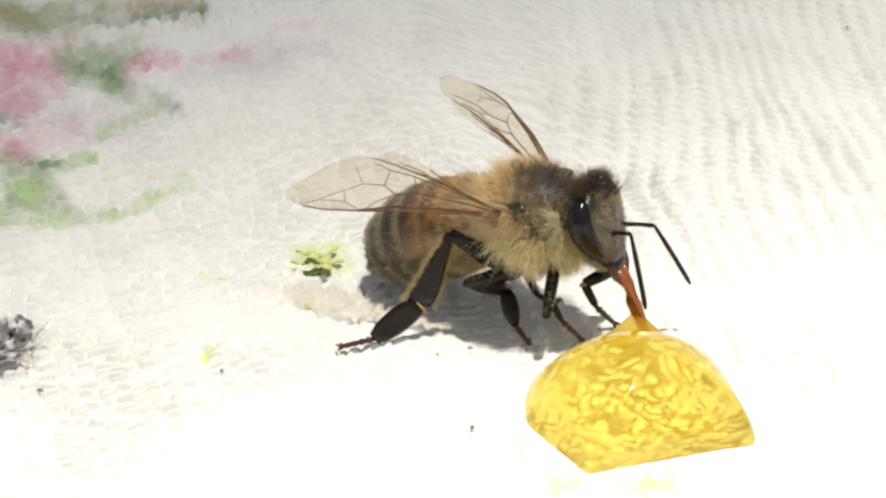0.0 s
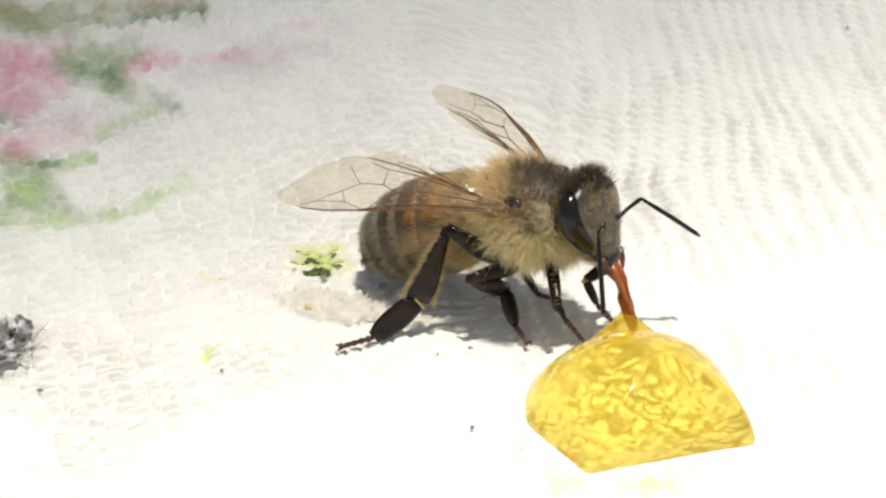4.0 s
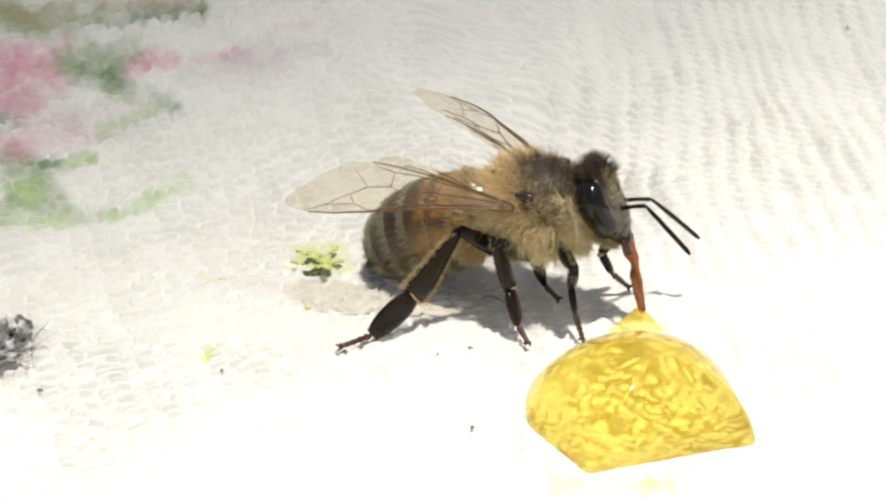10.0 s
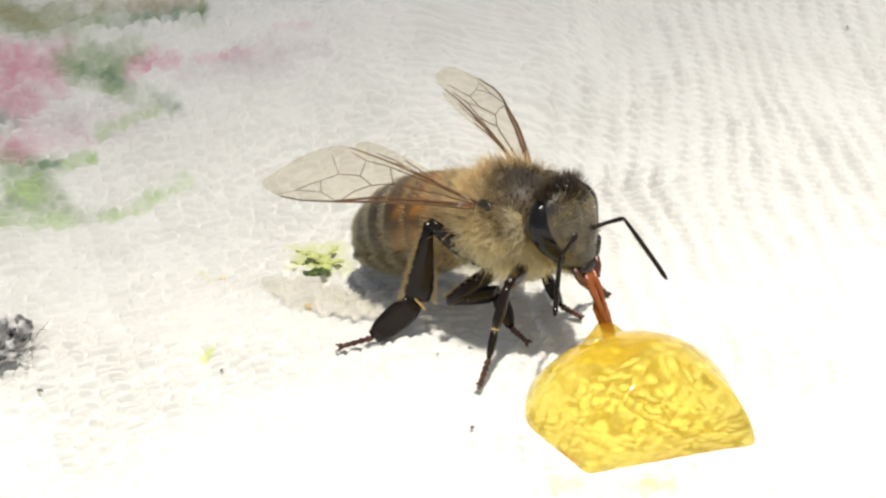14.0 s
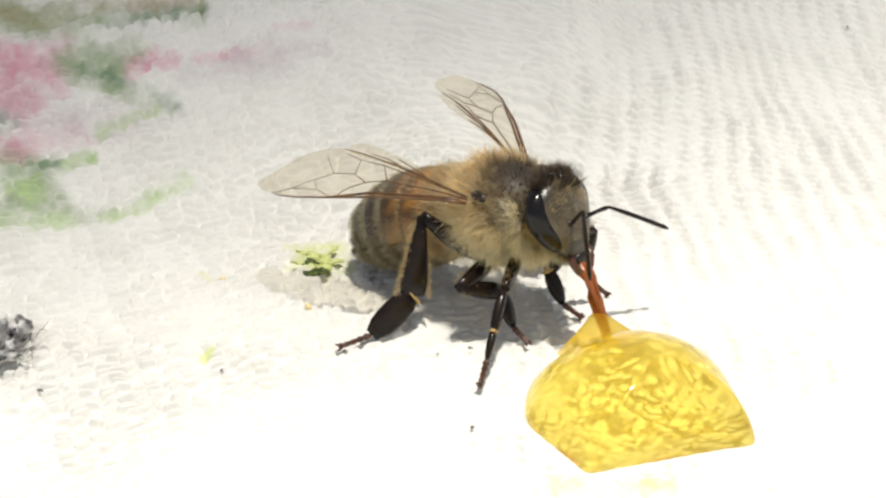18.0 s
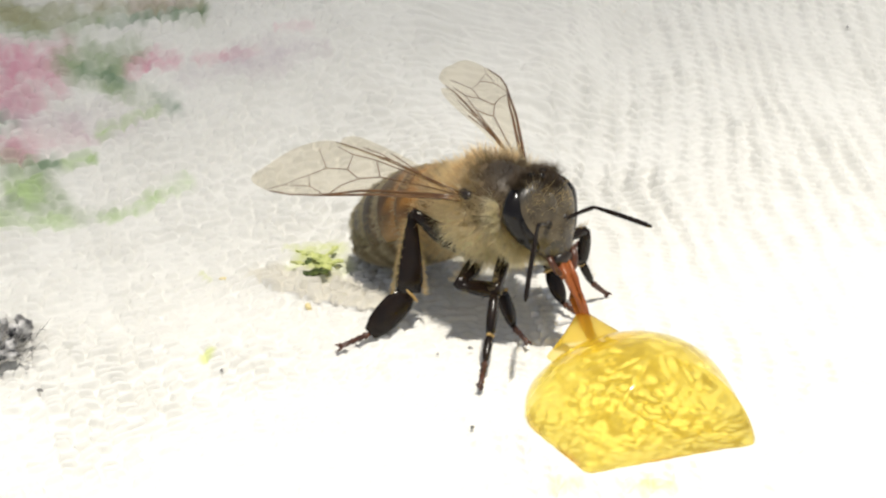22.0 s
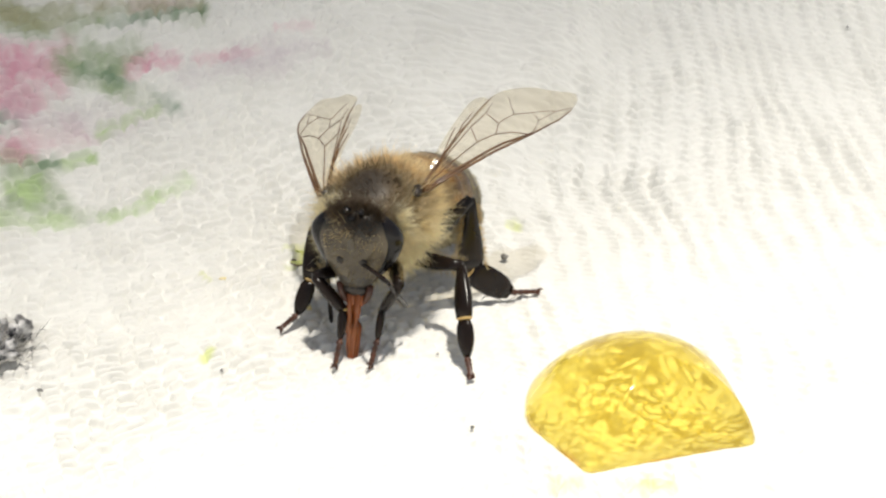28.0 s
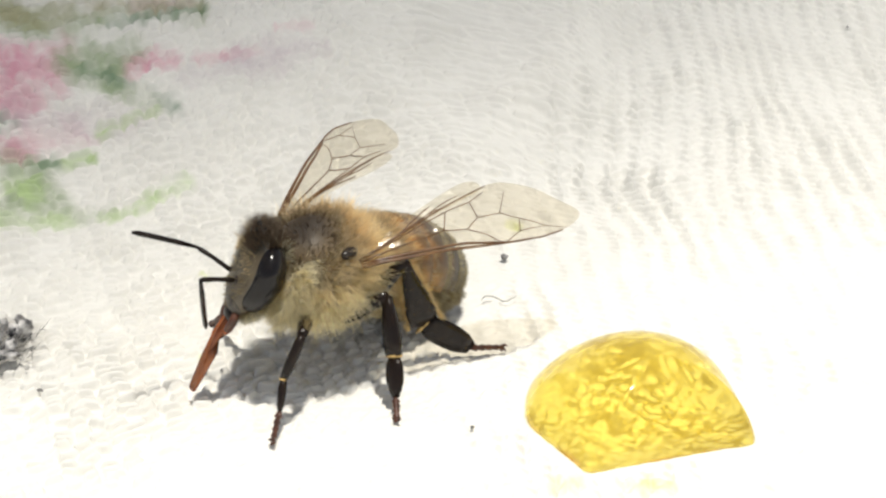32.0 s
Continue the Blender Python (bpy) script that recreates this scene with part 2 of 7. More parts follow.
def stitches(x, y):
    """Relief of the knit: ribs of leaning loops, with slubs and loose places."""
    wx = x + 0.55 * ripple(x, y, 5.0, 3) + 0.9 * ripple(x, y, 13.0, 4) + 0.10 * ripple(x, y, 0.9, 13)
    wy = y + 0.55 * ripple(x, y, 5.0, 5) + 0.9 * ripple(x, y, 13.0, 6) + 0.10 * ripple(x, y, 0.8, 14)
    turn = radians(24) * (1 - smooth(-6, 9, x))
    u = wx * np.cos(turn) + wy * np.sin(turn)
    v = -wx * np.sin(turn) + wy * np.cos(turn)
    rib = 0.5 + 0.5 * np.cos(2 * np.pi * (u / 1.15 + 0.10 * ripple(x, y, 1.1, 17)))
    loose = 0.85 + 0.40 * ripple(x, y, 2.2, 7) + 0.20 * ripple(x, y, 0.6, 8)
    # plain rows of long loops on one side, ribs of paired leaning loops on the other
    side = smooth(-2.0, 8.0, x - 0.35 * (y - 8) + 2.5 * ripple(x, y, 4.0, 16))
    rows = smooth(0.10, 0.60, dashes(u, v, 0.58, 0.38, 50, 0.44, 0.24, 0.40, -0.10, 0.25))
    col = u / 1.15 + 0.10 * ripple(x, y, 1.1, 17)
    saw = np.abs((col % 1.0) - 0.5) * 2
    lag = 0.2 * np.sin(np.floor(col) * 12.9898) + 0.2 * ripple(np.floor(col) * 3.7, v, 1.6, 15)
    pairs = (0.5 + 0.5 * np.cos(2 * np.pi * (v / 0.56 + 0.9 * saw + lag + 0.12 * ripple(x, y, 0.7, 18)))) ** 1.2 * (0.30 + 0.70 * rib)
    h = 0.52 * (0.64 * rows * (1 - side) + side * (0.80 * pairs * np.clip(0.85 + 0.35 * ripple(x, y, 1.3, 19), 0.3, 1.3) + 0.08 * rib + 0.22 * rows) * (0.45 + 0.55 * smooth(-3, 8, y))) * np.clip(loose, 0.2, 1.4)
    h += 0.022 * ripple(x, y, 0.38, 9) + 0.03 * ripple(x, y, 0.95, 10) + 0.018 * ripple(x, y, 0.19, 11) + 0.15 * ripple(x, y, 3.0, 12)
    return h - 0.24


def axis(inner0, inner1, step, outer, first):
    """Even steps inside, and ever wider ones outside."""
    a = list(np.arange(inner0, inner1 + step / 2, step))
    lo, hi, d = [inner0], [inner1], first
    while lo[-1] > -outer:
        lo.append(lo[-1] - d); hi.append(hi[-1] + d); d *= 1.35
    return np.array(lo[:0:-1] + a + hi[1:])


PINK, GREEN, LEAF, DARK, STAIN_GLOW = (0.85, 0.46, 0.59), (0.40, 0.50, 0.32), (0.60, 0.77, 0.42), (0.20, 0.32, 0.22), (0.86, 0.92, 0.50)
OLIVE, MAUVE = (0.48, 0.46, 0.30), (0.74, 0.66, 0.74)
# strokes of the print, stains and painted honey glow: from x, y to x, y and half a width, in millimetres
PRINT = [
    (PINK, 0.85, [(-20.7, 8.8, -18.4, 10.0, 0.62), (-20.5, 7.7, -18.3, 8.2, 0.72), (-20.2, 6.6, -18.8, 6.9, 0.44), (-19.7, 4.1, -18.4, 4.3, 0.40), (-15.0, 10.1, -13.1, 11.2, 0.36), (-12.0, 11.7, -9.2, 12.4, 0.25)]),
    (PINK, 0.35, [(-18.5, 5.4, -16.6, 6.0, 0.59), (-8.3, 14.0, -6.8, 14.5, 0.20), (-18.2, 8.9, -19.3, 9.2, 0.83), (-15.2, 13.2, -12.8, 14.3, 0.26), (-13.6, 13.8, -15.1, 13.1, 0.23)]),
    (GREEN, 0.65, [(-21.1, 10.7, -18.1, 11.7, 0.37), (-17.4, 11.9, -12.1, 14.2, 0.32), (-19.8, 12.0, -18.0, 12.3, 0.41), (-21.3, 11.7, -19.7, 11.7, 0.46), (-17.9, 9.5, -14.9, 10.8, 0.50), (-17.2, 9.3, -15.5, 9.1, 0.53), (-15.8, 8.6, -13.7, 8.7, 0.39), (-18.2, 3.7, -15.8, 4.5, 0.24), (-19.4, 3.0, -17.2, 2.8, 0.63), (-18.8, 0.4, -17.0, 0.8, 0.55), (-17.8, 2.3, -15.8, 0.9, 0.41), (-17.8, 9.9, -15.7, 9.6, 0.73), (-18.4, 1.6, -16.5, 1.8, 0.51), (-15.3, 0.9, -14.2, 1.4, 0.25)]),
    (OLIVE, 0.60, [(-21.3, 11.8, -17.0, 13.0, 0.52), (-21.2, 11.2, -18.5, 12.0, 0.35), (-16.7, 12.9, -12.3, 14.4, 0.29)]),
    (MAUVE, 0.45, [(-12.1, 10.8, -7.9, 12.0, 0.56), (-10.1, 12.2, -6.3, 13.2, 0.40), (-17.2, 6.3, -14.3, 7.3, 0.59), (-19.7, 6.3, -17.9, 6.3, 0.38)]),
    (LEAF, 0.70, [(-13.7, 8.0, -15.6, 6.3, 0.24), (-14.7, 0.8, -12.7, 1.9, 0.22), (-12.6, 2.4, -11.3, 3.6, 0.28), (-18.6, -0.2, -16.0, 0.5, 0.35), (-18.9, 2.1, -17.4, 1.8, 0.46), (-16.7, 4.2, -15.8, 4.6, 0.24)]),
    (DARK, 0.60, [(-13.4, 8.9, -12.8, 8.6, 0.36), (-20.0, 5.4, -19.6, 5.8, 0.40), (-17.0, 9.5, -15.9, 9.4, 0.34), (-18.1, 3.6, -17.2, 4.0, 0.18), (-15.7, 9.2, -14.7, 9.4, 0.17), (-16.2, 12.0, -12.0, 14.2, 0.17)]),
    # yellow-green stains; the last two strokes paint light that the drop focuses
    (STAIN_GLOW, 0.80, [(-5.9, -0.5, -4.7, 0.0, 0.48), (-5.6, -1.8, -4.3, -1.5, 0.47), (-5.5, -1.1, -4.8, -2.3, 0.38), (-9.4, -3.2, -9.7, -2.9, 0.12), (-8.7, -9.5, -8.5, -9.2, 0.19), (3.0, 2.7, 3.3, 2.4, 0.18), (3.3, -17.7, 4.2, -17.4, 0.24), (6.1, -17.6, 6.8, -17.5, 0.34)]),
]


def print_tint(x, y):
    tint = np.ones(x.shape + (3,))
    ex = 0.8 * ripple(x, y, 1.9, 21) + 0.5 * ripple(x, y, 0.7, 22) + 0.25 * ripple(x, y, 0.3, 28)
    ey = 0.9 * ripple(x, y, 1.9, 23) + 0.5 * ripple(x, y, 0.7, 24) + 0.25 * ripple(x, y, 0.3, 29)
    blot = 0.80 + 0.35 * ripple(x, y, 1.1, 25)
    fade = 1.0 + 0.35 * ripple(x, y, 0.5, 26) + 0.3 * ripple(x, y, 0.22, 27)
    for colour, strength, strokes in PRINT:
        for x1, y1, x2, y2, w in strokes:
            px, py = x + ex * min(1.0, w), y + ey * min(1.0, w)
            dx, dy = x2 - x1, y2 - y1
            k = np.clip(((px - x1) * dx + (py - y1) * dy) / (dx * dx + dy * dy + 1e-9), 0, 1)
            d = np.hypot(px - x1 - k * dx, (py - y1 - k * dy) * 0.7) / (1.4 * w)
            f = np.clip((1 - smooth(0.15, 1.35, d)) * strength * blot * fade * 0.92, 0, 1)[..., None]
            tint = tint * (1 - f) + np.array(colour) * f
    return tint


DROP = (6.35, -14.0)


def drop_radius(a):
    """The outline of the foot of the drop: round behind, with straighter sides in front where threads of the cloth hold it."""
    c, s = math.cos(a), math.sin(a)
    r = 3.66 * (1 + 0.36 * max(0.0, s) ** 2) + 0.05 * math.cos(3 * a + 1.0)
    for nx, ny, d in ((0.303, -0.953, 2.26), (-0.85, -0.527, 3.10)):
        along = c * nx + s * ny
        if along > 0.05:
            q = d / along
            r = -math.log(math.exp(-5 * r) + math.exp(-5 * q)) / 5 if q < 9 else r
    return r + 0.28 * math.exp(-((a - math.radians(342)) / 0.13) ** 2) + 0.12 * math.exp(-((a - math.radians(238)) / 0.13) ** 2)


def tablecloth():
    gx, gy = axis(-30, 27, 0.080, 500, 0.3), axis(-19.5, 27, 0.064, 500, 0.3)
    # twice as fine where the honey magnifies the threads
    gx = np.sort(np.concatenate([gx, gx[(gx > 2.0) & (gx < 10.8)] + 0.040]))
    gy = np.sort(np.concatenate([gy, gy[(gy > -17.0) & (gy < -8.5)] + 0.032]))
    X, Y = np.meshgrid(gx, gy)
    Z = ground_z(X, Y) + stitches(X, Y)
    far = np.maximum(np.abs(X), np.abs(Y))
    Z = np.where(far > 60, np.minimum(Z, 12.0), Z)
    tint = print_tint(X, Y)
    # gaps between the stitches under the drop: soaked honey plus thread shade, painted as tint
    a = np.arctan2(Y - DROP[1], X - DROP[0]) % (2 * np.pi)
    edge = np.interp(a, np.linspace(0, 2 * np.pi, 181), [drop_radius(v) for v in np.linspace(0, 2 * np.pi, 181)])
    wet = 1 - smooth(0.97, 1.03, np.hypot(X - DROP[0], Y - DROP[1]) / edge)
    near = 1 - smooth(1.0, 1.25, np.hypot(X - DROP[0], Y - DROP[1]) / edge)
    Z = Z * (1 - 0.9 * near) - 0.12 * near
    a = radians(-24)
    u, v = X * math.cos(a) + Y * math.sin(a) + 0.12 * ripple(X, Y, 0.9, 33), -X * math.sin(a) + Y * math.cos(a) + 0.12 * ripple(X, Y, 0.8, 34)
    loops = dashes(u, v, 0.36, 0.21, 52, 0.42, 0.42, 0.75, -0.2, 0.35)
    soak_shade = 0.5 + 0.4 * smooth(-2.0, 1.2, X - DROP[0] + 0.3 * (Y - DROP[1])) + 0.5 * ripple(X, Y, 1.3, 31) + 0.25 * ripple(X, Y, 0.5, 32)
    gap = (wet * (1 - smooth(0.16, 0.70, loops)) * np.clip(soak_shade, 0.1, 1.0))[..., None]
    tint = tint * (1 - gap) + tint * np.array((0.44, 0.37, 0.16)) * gap
    tint = tint * (1 - 0.16 * wet[..., None])
    # darker, redder honey in the thin rim that the threads hold in front
    rim = (wet * smooth(0.86, 0.98, np.hypot(X - DROP[0], Y - DROP[1]) / edge) * smooth(0.3, -0.6, np.sin(np.arctan2(Y - DROP[1], X - DROP[0])) - 0.15 * ripple(X, Y, 0.8, 35)) * np.clip(0.4 + ripple(X, Y, 0.9, 36), 0, 1))[..., None]
    tint = tint * (1 - rim) + tint * np.array((0.80, 0.50, 0.28)) * rim
    n, m = len(gx), len(gy)
    i = np.arange(n * m).reshape(m, n)
    f = np.stack([i[:-1, :-1], i[:-1, 1:], i[1:, 1:], i[1:, :-1]], -1).reshape(-1, 4)
    ob = new("tablecloth", mesh_of("tablecloth", np.stack([X, Y, Z], -1).reshape(-1, 3), f, CLOTH, tint.reshape(-1, 3)))
    return tagged(ob, "white knitted cotton tablecloth with pink and green floral print", "tablecloth", kind="structure")


tablecloth()


# ---- an unseen panel, added to lay a soft edge of shade across the cloth ----
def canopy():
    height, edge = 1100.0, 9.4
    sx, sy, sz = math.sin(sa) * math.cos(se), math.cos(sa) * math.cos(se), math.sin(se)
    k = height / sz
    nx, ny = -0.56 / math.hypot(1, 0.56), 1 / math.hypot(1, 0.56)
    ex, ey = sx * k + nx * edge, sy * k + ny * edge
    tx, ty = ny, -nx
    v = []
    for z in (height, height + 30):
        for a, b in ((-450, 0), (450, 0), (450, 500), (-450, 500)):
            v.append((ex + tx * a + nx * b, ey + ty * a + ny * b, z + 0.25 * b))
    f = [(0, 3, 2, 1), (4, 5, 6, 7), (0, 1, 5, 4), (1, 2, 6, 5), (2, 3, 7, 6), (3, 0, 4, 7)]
    ob = new("canopy", mesh_of("canopy", v, f, SHADE_PANEL, smooth=False))
    return tagged(ob, "unseen pale panel added to shade the back of the cloth", "canopy", kind="structure")


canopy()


# ---- the drop of honey ----
def honey_drop():
    rings, k = [], 96
    for i in range(40):
        s = i / 39
        ang = s * math.radians(60)
        r, h = math.sin(ang) / math.sin(math.radians(60)), (math.cos(ang) - math.cos(math.radians(60))) / (1 - math.cos(math.radians(60)))
        rings.append([(0.55 * h + max(r, 0.012) * drop_radius(2 * math.pi * j / k) * math.cos(2 * math.pi * j / k), max(r, 0.012) * drop_radius(2 * math.pi * j / k) * math.sin(2 * math.pi * j / k), 2.55 * h) for j in range(k)])
    foot = rings[-1]
    rings.append([(x, y, -0.35) for x, y, z in foot])
    v, f = loft(rings[::-1])
    ob = new("honey_drop", mesh_of("honey_drop", v, f, HONEY))
    ob.matrix_basis = at_mm(DROP[0], DROP[1], 0.0)
    ob.visible_shadow = False
    return tagged(ob, "golden translucent drop of honey on the white cloth", "honey drop")


honey = honey_drop()


def honey_peak():
    """The neck of honey that the tongue draws up; its point is its origin and it widens downwards, leaning to +x."""
    rings, k = [], 48
    for i in range(18):
        z = 0.95 * i / 17
        ring = []
        for j in range(k):
            a = 2 * math.pi * j / k
            r = 0.13 + (1.45 * z + 0.35 * z * z) * (1 - 0.7 * max(0.0, -math.cos(a)))
            ring.append((1.25 * z + r * math.cos(a), r * math.sin(a), -z))
        rings.append(ring)
    v, f = loft(rings[::-1], False)
    ob = part("honey_neck", (v, f), NECK_HONEY, honey, "drawn-up neck of golden honey")
    ob.visible_shadow = False
    return ob


peak = honey_peak()


# ---- bits that lie on the cloth ----
LINT = material("grey_lint", (0.03, 0.03, 0.035), 0.8, (0.8, 0.78, 0.76), 0.4, 0.5, 0.03)
LEAFLET = material("dried_leaf", (0.66, 0.70, 0.28), 0.6, (0.40, 0.48, 0.12), 0.3, 0.5, 0.03)
DARKLEAF = material("dark_leaf", (0.03, 0.055, 0.008), 0.6, (0.12, 0.17, 0.03), 0.3, 0.5, 0.03)
CRUMB = material("crumb", (0.75, 0.62, 0.28), 0.7, (0.85, 0.75, 0.42), 0.3, 0.2, 0.02)
SPECK = material("dark_speck", (0.13, 0.13, 0.13), 0.7, (0.3, 0.29, 0.28), 0.3, 0.2, 0.02)


def grain(name, x, y, size, mat, label, category, seed, turn=0, lift=0.4, group=""):
    """A small uneven grain that rests on the threads."""
    rng = random.Random(seed)
    ph = [rng.uniform(0, 6) for _ in range(6)]
    def shape(a, b, c):
        f = 1 + 0.18 * math.sin(3 * a + ph[0]) + 0.15 * math.sin(4 * b + ph[1]) + 0.12 * math.sin(5 * c + ph[2])
        return a * f, b * f, c * f
    ob = new(name, mesh_of(name, *ball((0, 0, 0), size, 14, 9, shape), mat))
    ob.matrix_basis = at_mm(x, y, float(ground_z(x, y)) + size[2] * lift, 0, 0, turn)
    return tagged(ob, label, category, group=group)


def tuft():
    """A charred wad of fluff at the edge of the view."""
    rng = np.random.default_rng(77)
    base = tagged(new("fluff"), "charred grey wad of fluff lying on the cloth", "fluff")
    base.matrix_basis = at_mm(TUFT[0], TUFT[1], 0)
    for i in range(16):
        a, r = rng.uniform(0, 6.28), rng.uniform(0, 1.0) ** 0.5 * 1.3
        sx = rng.uniform(0.2, 0.55)
        v, f = ball((0, 0, 0), (sx, sx * 0.6, sx * rng.uniform(0.4, 0.9)), 14, 10, lambda p, q, s: (p * (1 + 0.3 * math.sin(7 * q + 5 * s)), q * (1 + 0.3 * math.sin(6 * p)), s * (1 + 0.25 * math.sin(8 * p + 3 * q))))
        part("flake", (v, f), LINT, base, at=at_mm(r * math.cos(a) * 1.1, r * math.sin(a) * 1.0, 0.25 + rng.uniform(0, 0.7), rng.uniform(0, 90), rng.uniform(0, 90), rng.uniform(0, 180)))
    n = 900
    d = rng.normal(size=(n, 3)); d[:, 2] = np.abs(d[:, 2])
    d /= np.linalg.norm(d, axis=1, keepdims=True)
    col = np.where(rng.uniform(size=(n, 1)) < 0.2, np.array((0.05, 0.05, 0.06)), np.array((0.9, 0.88, 0.85)))
    part("fibre", hairs(d * rng.uniform(0.3, 1.9, (n, 1)) * np.array((1.0, 1.1, 0.5)), d + rng.normal(size=(n, 3)) * 0.8, rng.uniform(0.3, 0.8, n), col, 0.03, 78), HAIR, base, "loose grey fibres", kind="stuff")


def leaflet():
    """A torn bit of dried leaf, crumpled on the threads."""
    base = tagged(new("leaf_fragment"), "torn yellow-green leaf fragment on the cloth", "leaf fragment")
    base.matrix_basis = at_mm(LEAF_AT[0], LEAF_AT[1], 0.22)
    rng = np.random.default_rng(9)
    for mat, x, y, w, d, turn, up in ((DARKLEAF, 0.05, -0.02, 1.30, 0.26, 8, 0.03), (DARKLEAF, -0.40, 1.15, 0.42, 0.16, 30, 0.05), (LEAFLET, 0.35, 0.45, 1.0, 0.42, 35, 0.0), (LEAFLET, 0.45, 1.3, 0.8, 0.40, 70, 0.0), (LEAFLET, -0.15, 1.9, 1.0, 0.26, 110, 0.0), (LEAFLET, 0.7, 2.5, 1.0, 0.12, 62, 0.04), (LEAFLET, -0.85, 2.2, 0.9, 0.10, 142, 0.04), (LEAFLET, 0.9, 1.1, 0.9, 0.10, 20, 0.04), (LEAFLET, -0.9, 1.0, 0.8, 0.10, 165, 0.04), (LEAFLET, 0.35, 1.75, 0.42, 0.12, -20, 0.06)):
        rings = []
        for i in range(9):
            t = i / 8
            wd = d * math.sin(math.pi * (0.06 + 0.88 * t)) * (1 + 0.45 * math.sin(17 * t + 5 * x))
            rings.append([((t - 0.5) * 0.8 * w, 0.9 * wd * c, 0.06 * math.sin(7 * t + 3 * c) + e) for c, e in ((-1, 0.02), (-0.4, 0.07), (0.3, 0.04), (1, 0.09), (1, 0.06), (0.3, 0.01), (-0.4, 0.03), (-1, -0.01))])
        part("blade", loft(rings), mat, base, at=at_mm(0.85 * x, 0.85 * y, up, 0, 0, turn))


TUFT, LEAF_AT = (-16.3, -9.3), (-5.2, -2.9)
tuft()
leaflet()
grain("crumb", -5.24, -5.6, (0.14, 0.20, 0.09), CRUMB, "yellowish dry crumb on the cloth", "crumb", 1, 20)
grain("crumb", -8.9, -3.2, (0.13, 0.08, 0.07), CRUMB, "tiny yellow-green crumb on the cloth", "crumb", 2, 10)
for i, (x, y, sx, sy, turn) in enumerate(((1.01, -8.93, 0.13, 0.08, -20), (0.97, -14.43, 0.11, 0.07, 30), (-13.88, -12.02, 0.18, 0.07, -15), (-7.84, -10.58, 0.09, 0.12, 0), (22.6, 21.7, 0.1, 0.07, 0), (-0.2, -9.4, 0.05, 0.05, 0))):
    grain("speck", x, y, (sx * 0.75, sy * 0.75, 0.05), SPECK, "tiny dark grey speck on the cloth", "speck", 10 + i, turn, group="specks on the cloth")


def fibre(x, y, turn, bend):
    """A loose curled thread end lying on the knit."""
    path = [(0.16 * i - 0.7, bend * math.sin(0.75 * i) + 0.05 * math.sin(2.1 * i), 0.06 + 0.05 * math.sin(0.9 * i)) for i in range(10)]
    ob = new("thread_end", mesh_of("thread_end", *tube(path, [0.022] * 9 + [0.008], 6), SPECK))
    ob.matrix_basis = at_mm(x, y, float(ground_z(x, y)), 0, 0, turn)
    return tagged(ob, "fine curled grey thread end on the cloth", "thread", group="")


fibre(2.2, -4.9, 10, 0.22)
grain("seed", 2.58, -0.93, (0.13, 0.15, 0.13), SPECK, "small dark seed on the cloth", "seed", 30, 0)



# ---- the honey bee; its own space: x ahead, y to its left, z up, millimetres from the middle of the thorax ----
bee = tagged(new("honey_bee"), "worker honey bee with tan fur and brown-banded abdomen on the cloth", "bee")
NECK, PETIOLE, WING_ROOT = (1.75, 0.0, 0.2), (-1.7, 0.0, -0.5), (0.13, 1.91, 1.07)
TAN, PALE, BROWN, BLACK = np.array((0.95, 0.79, 0.49)), np.array((0.99, 0.92, 0.69)), np.array((0.17, 0.115, 0.065)), np.array((0.02, 0.014, 0.01))


def directions(n, seed):
    rng = np.random.default_rng(seed)
    d = rng.normal(size=(n, 3))
    return d / np.linalg.norm(d, axis=1, keepdims=True), rng


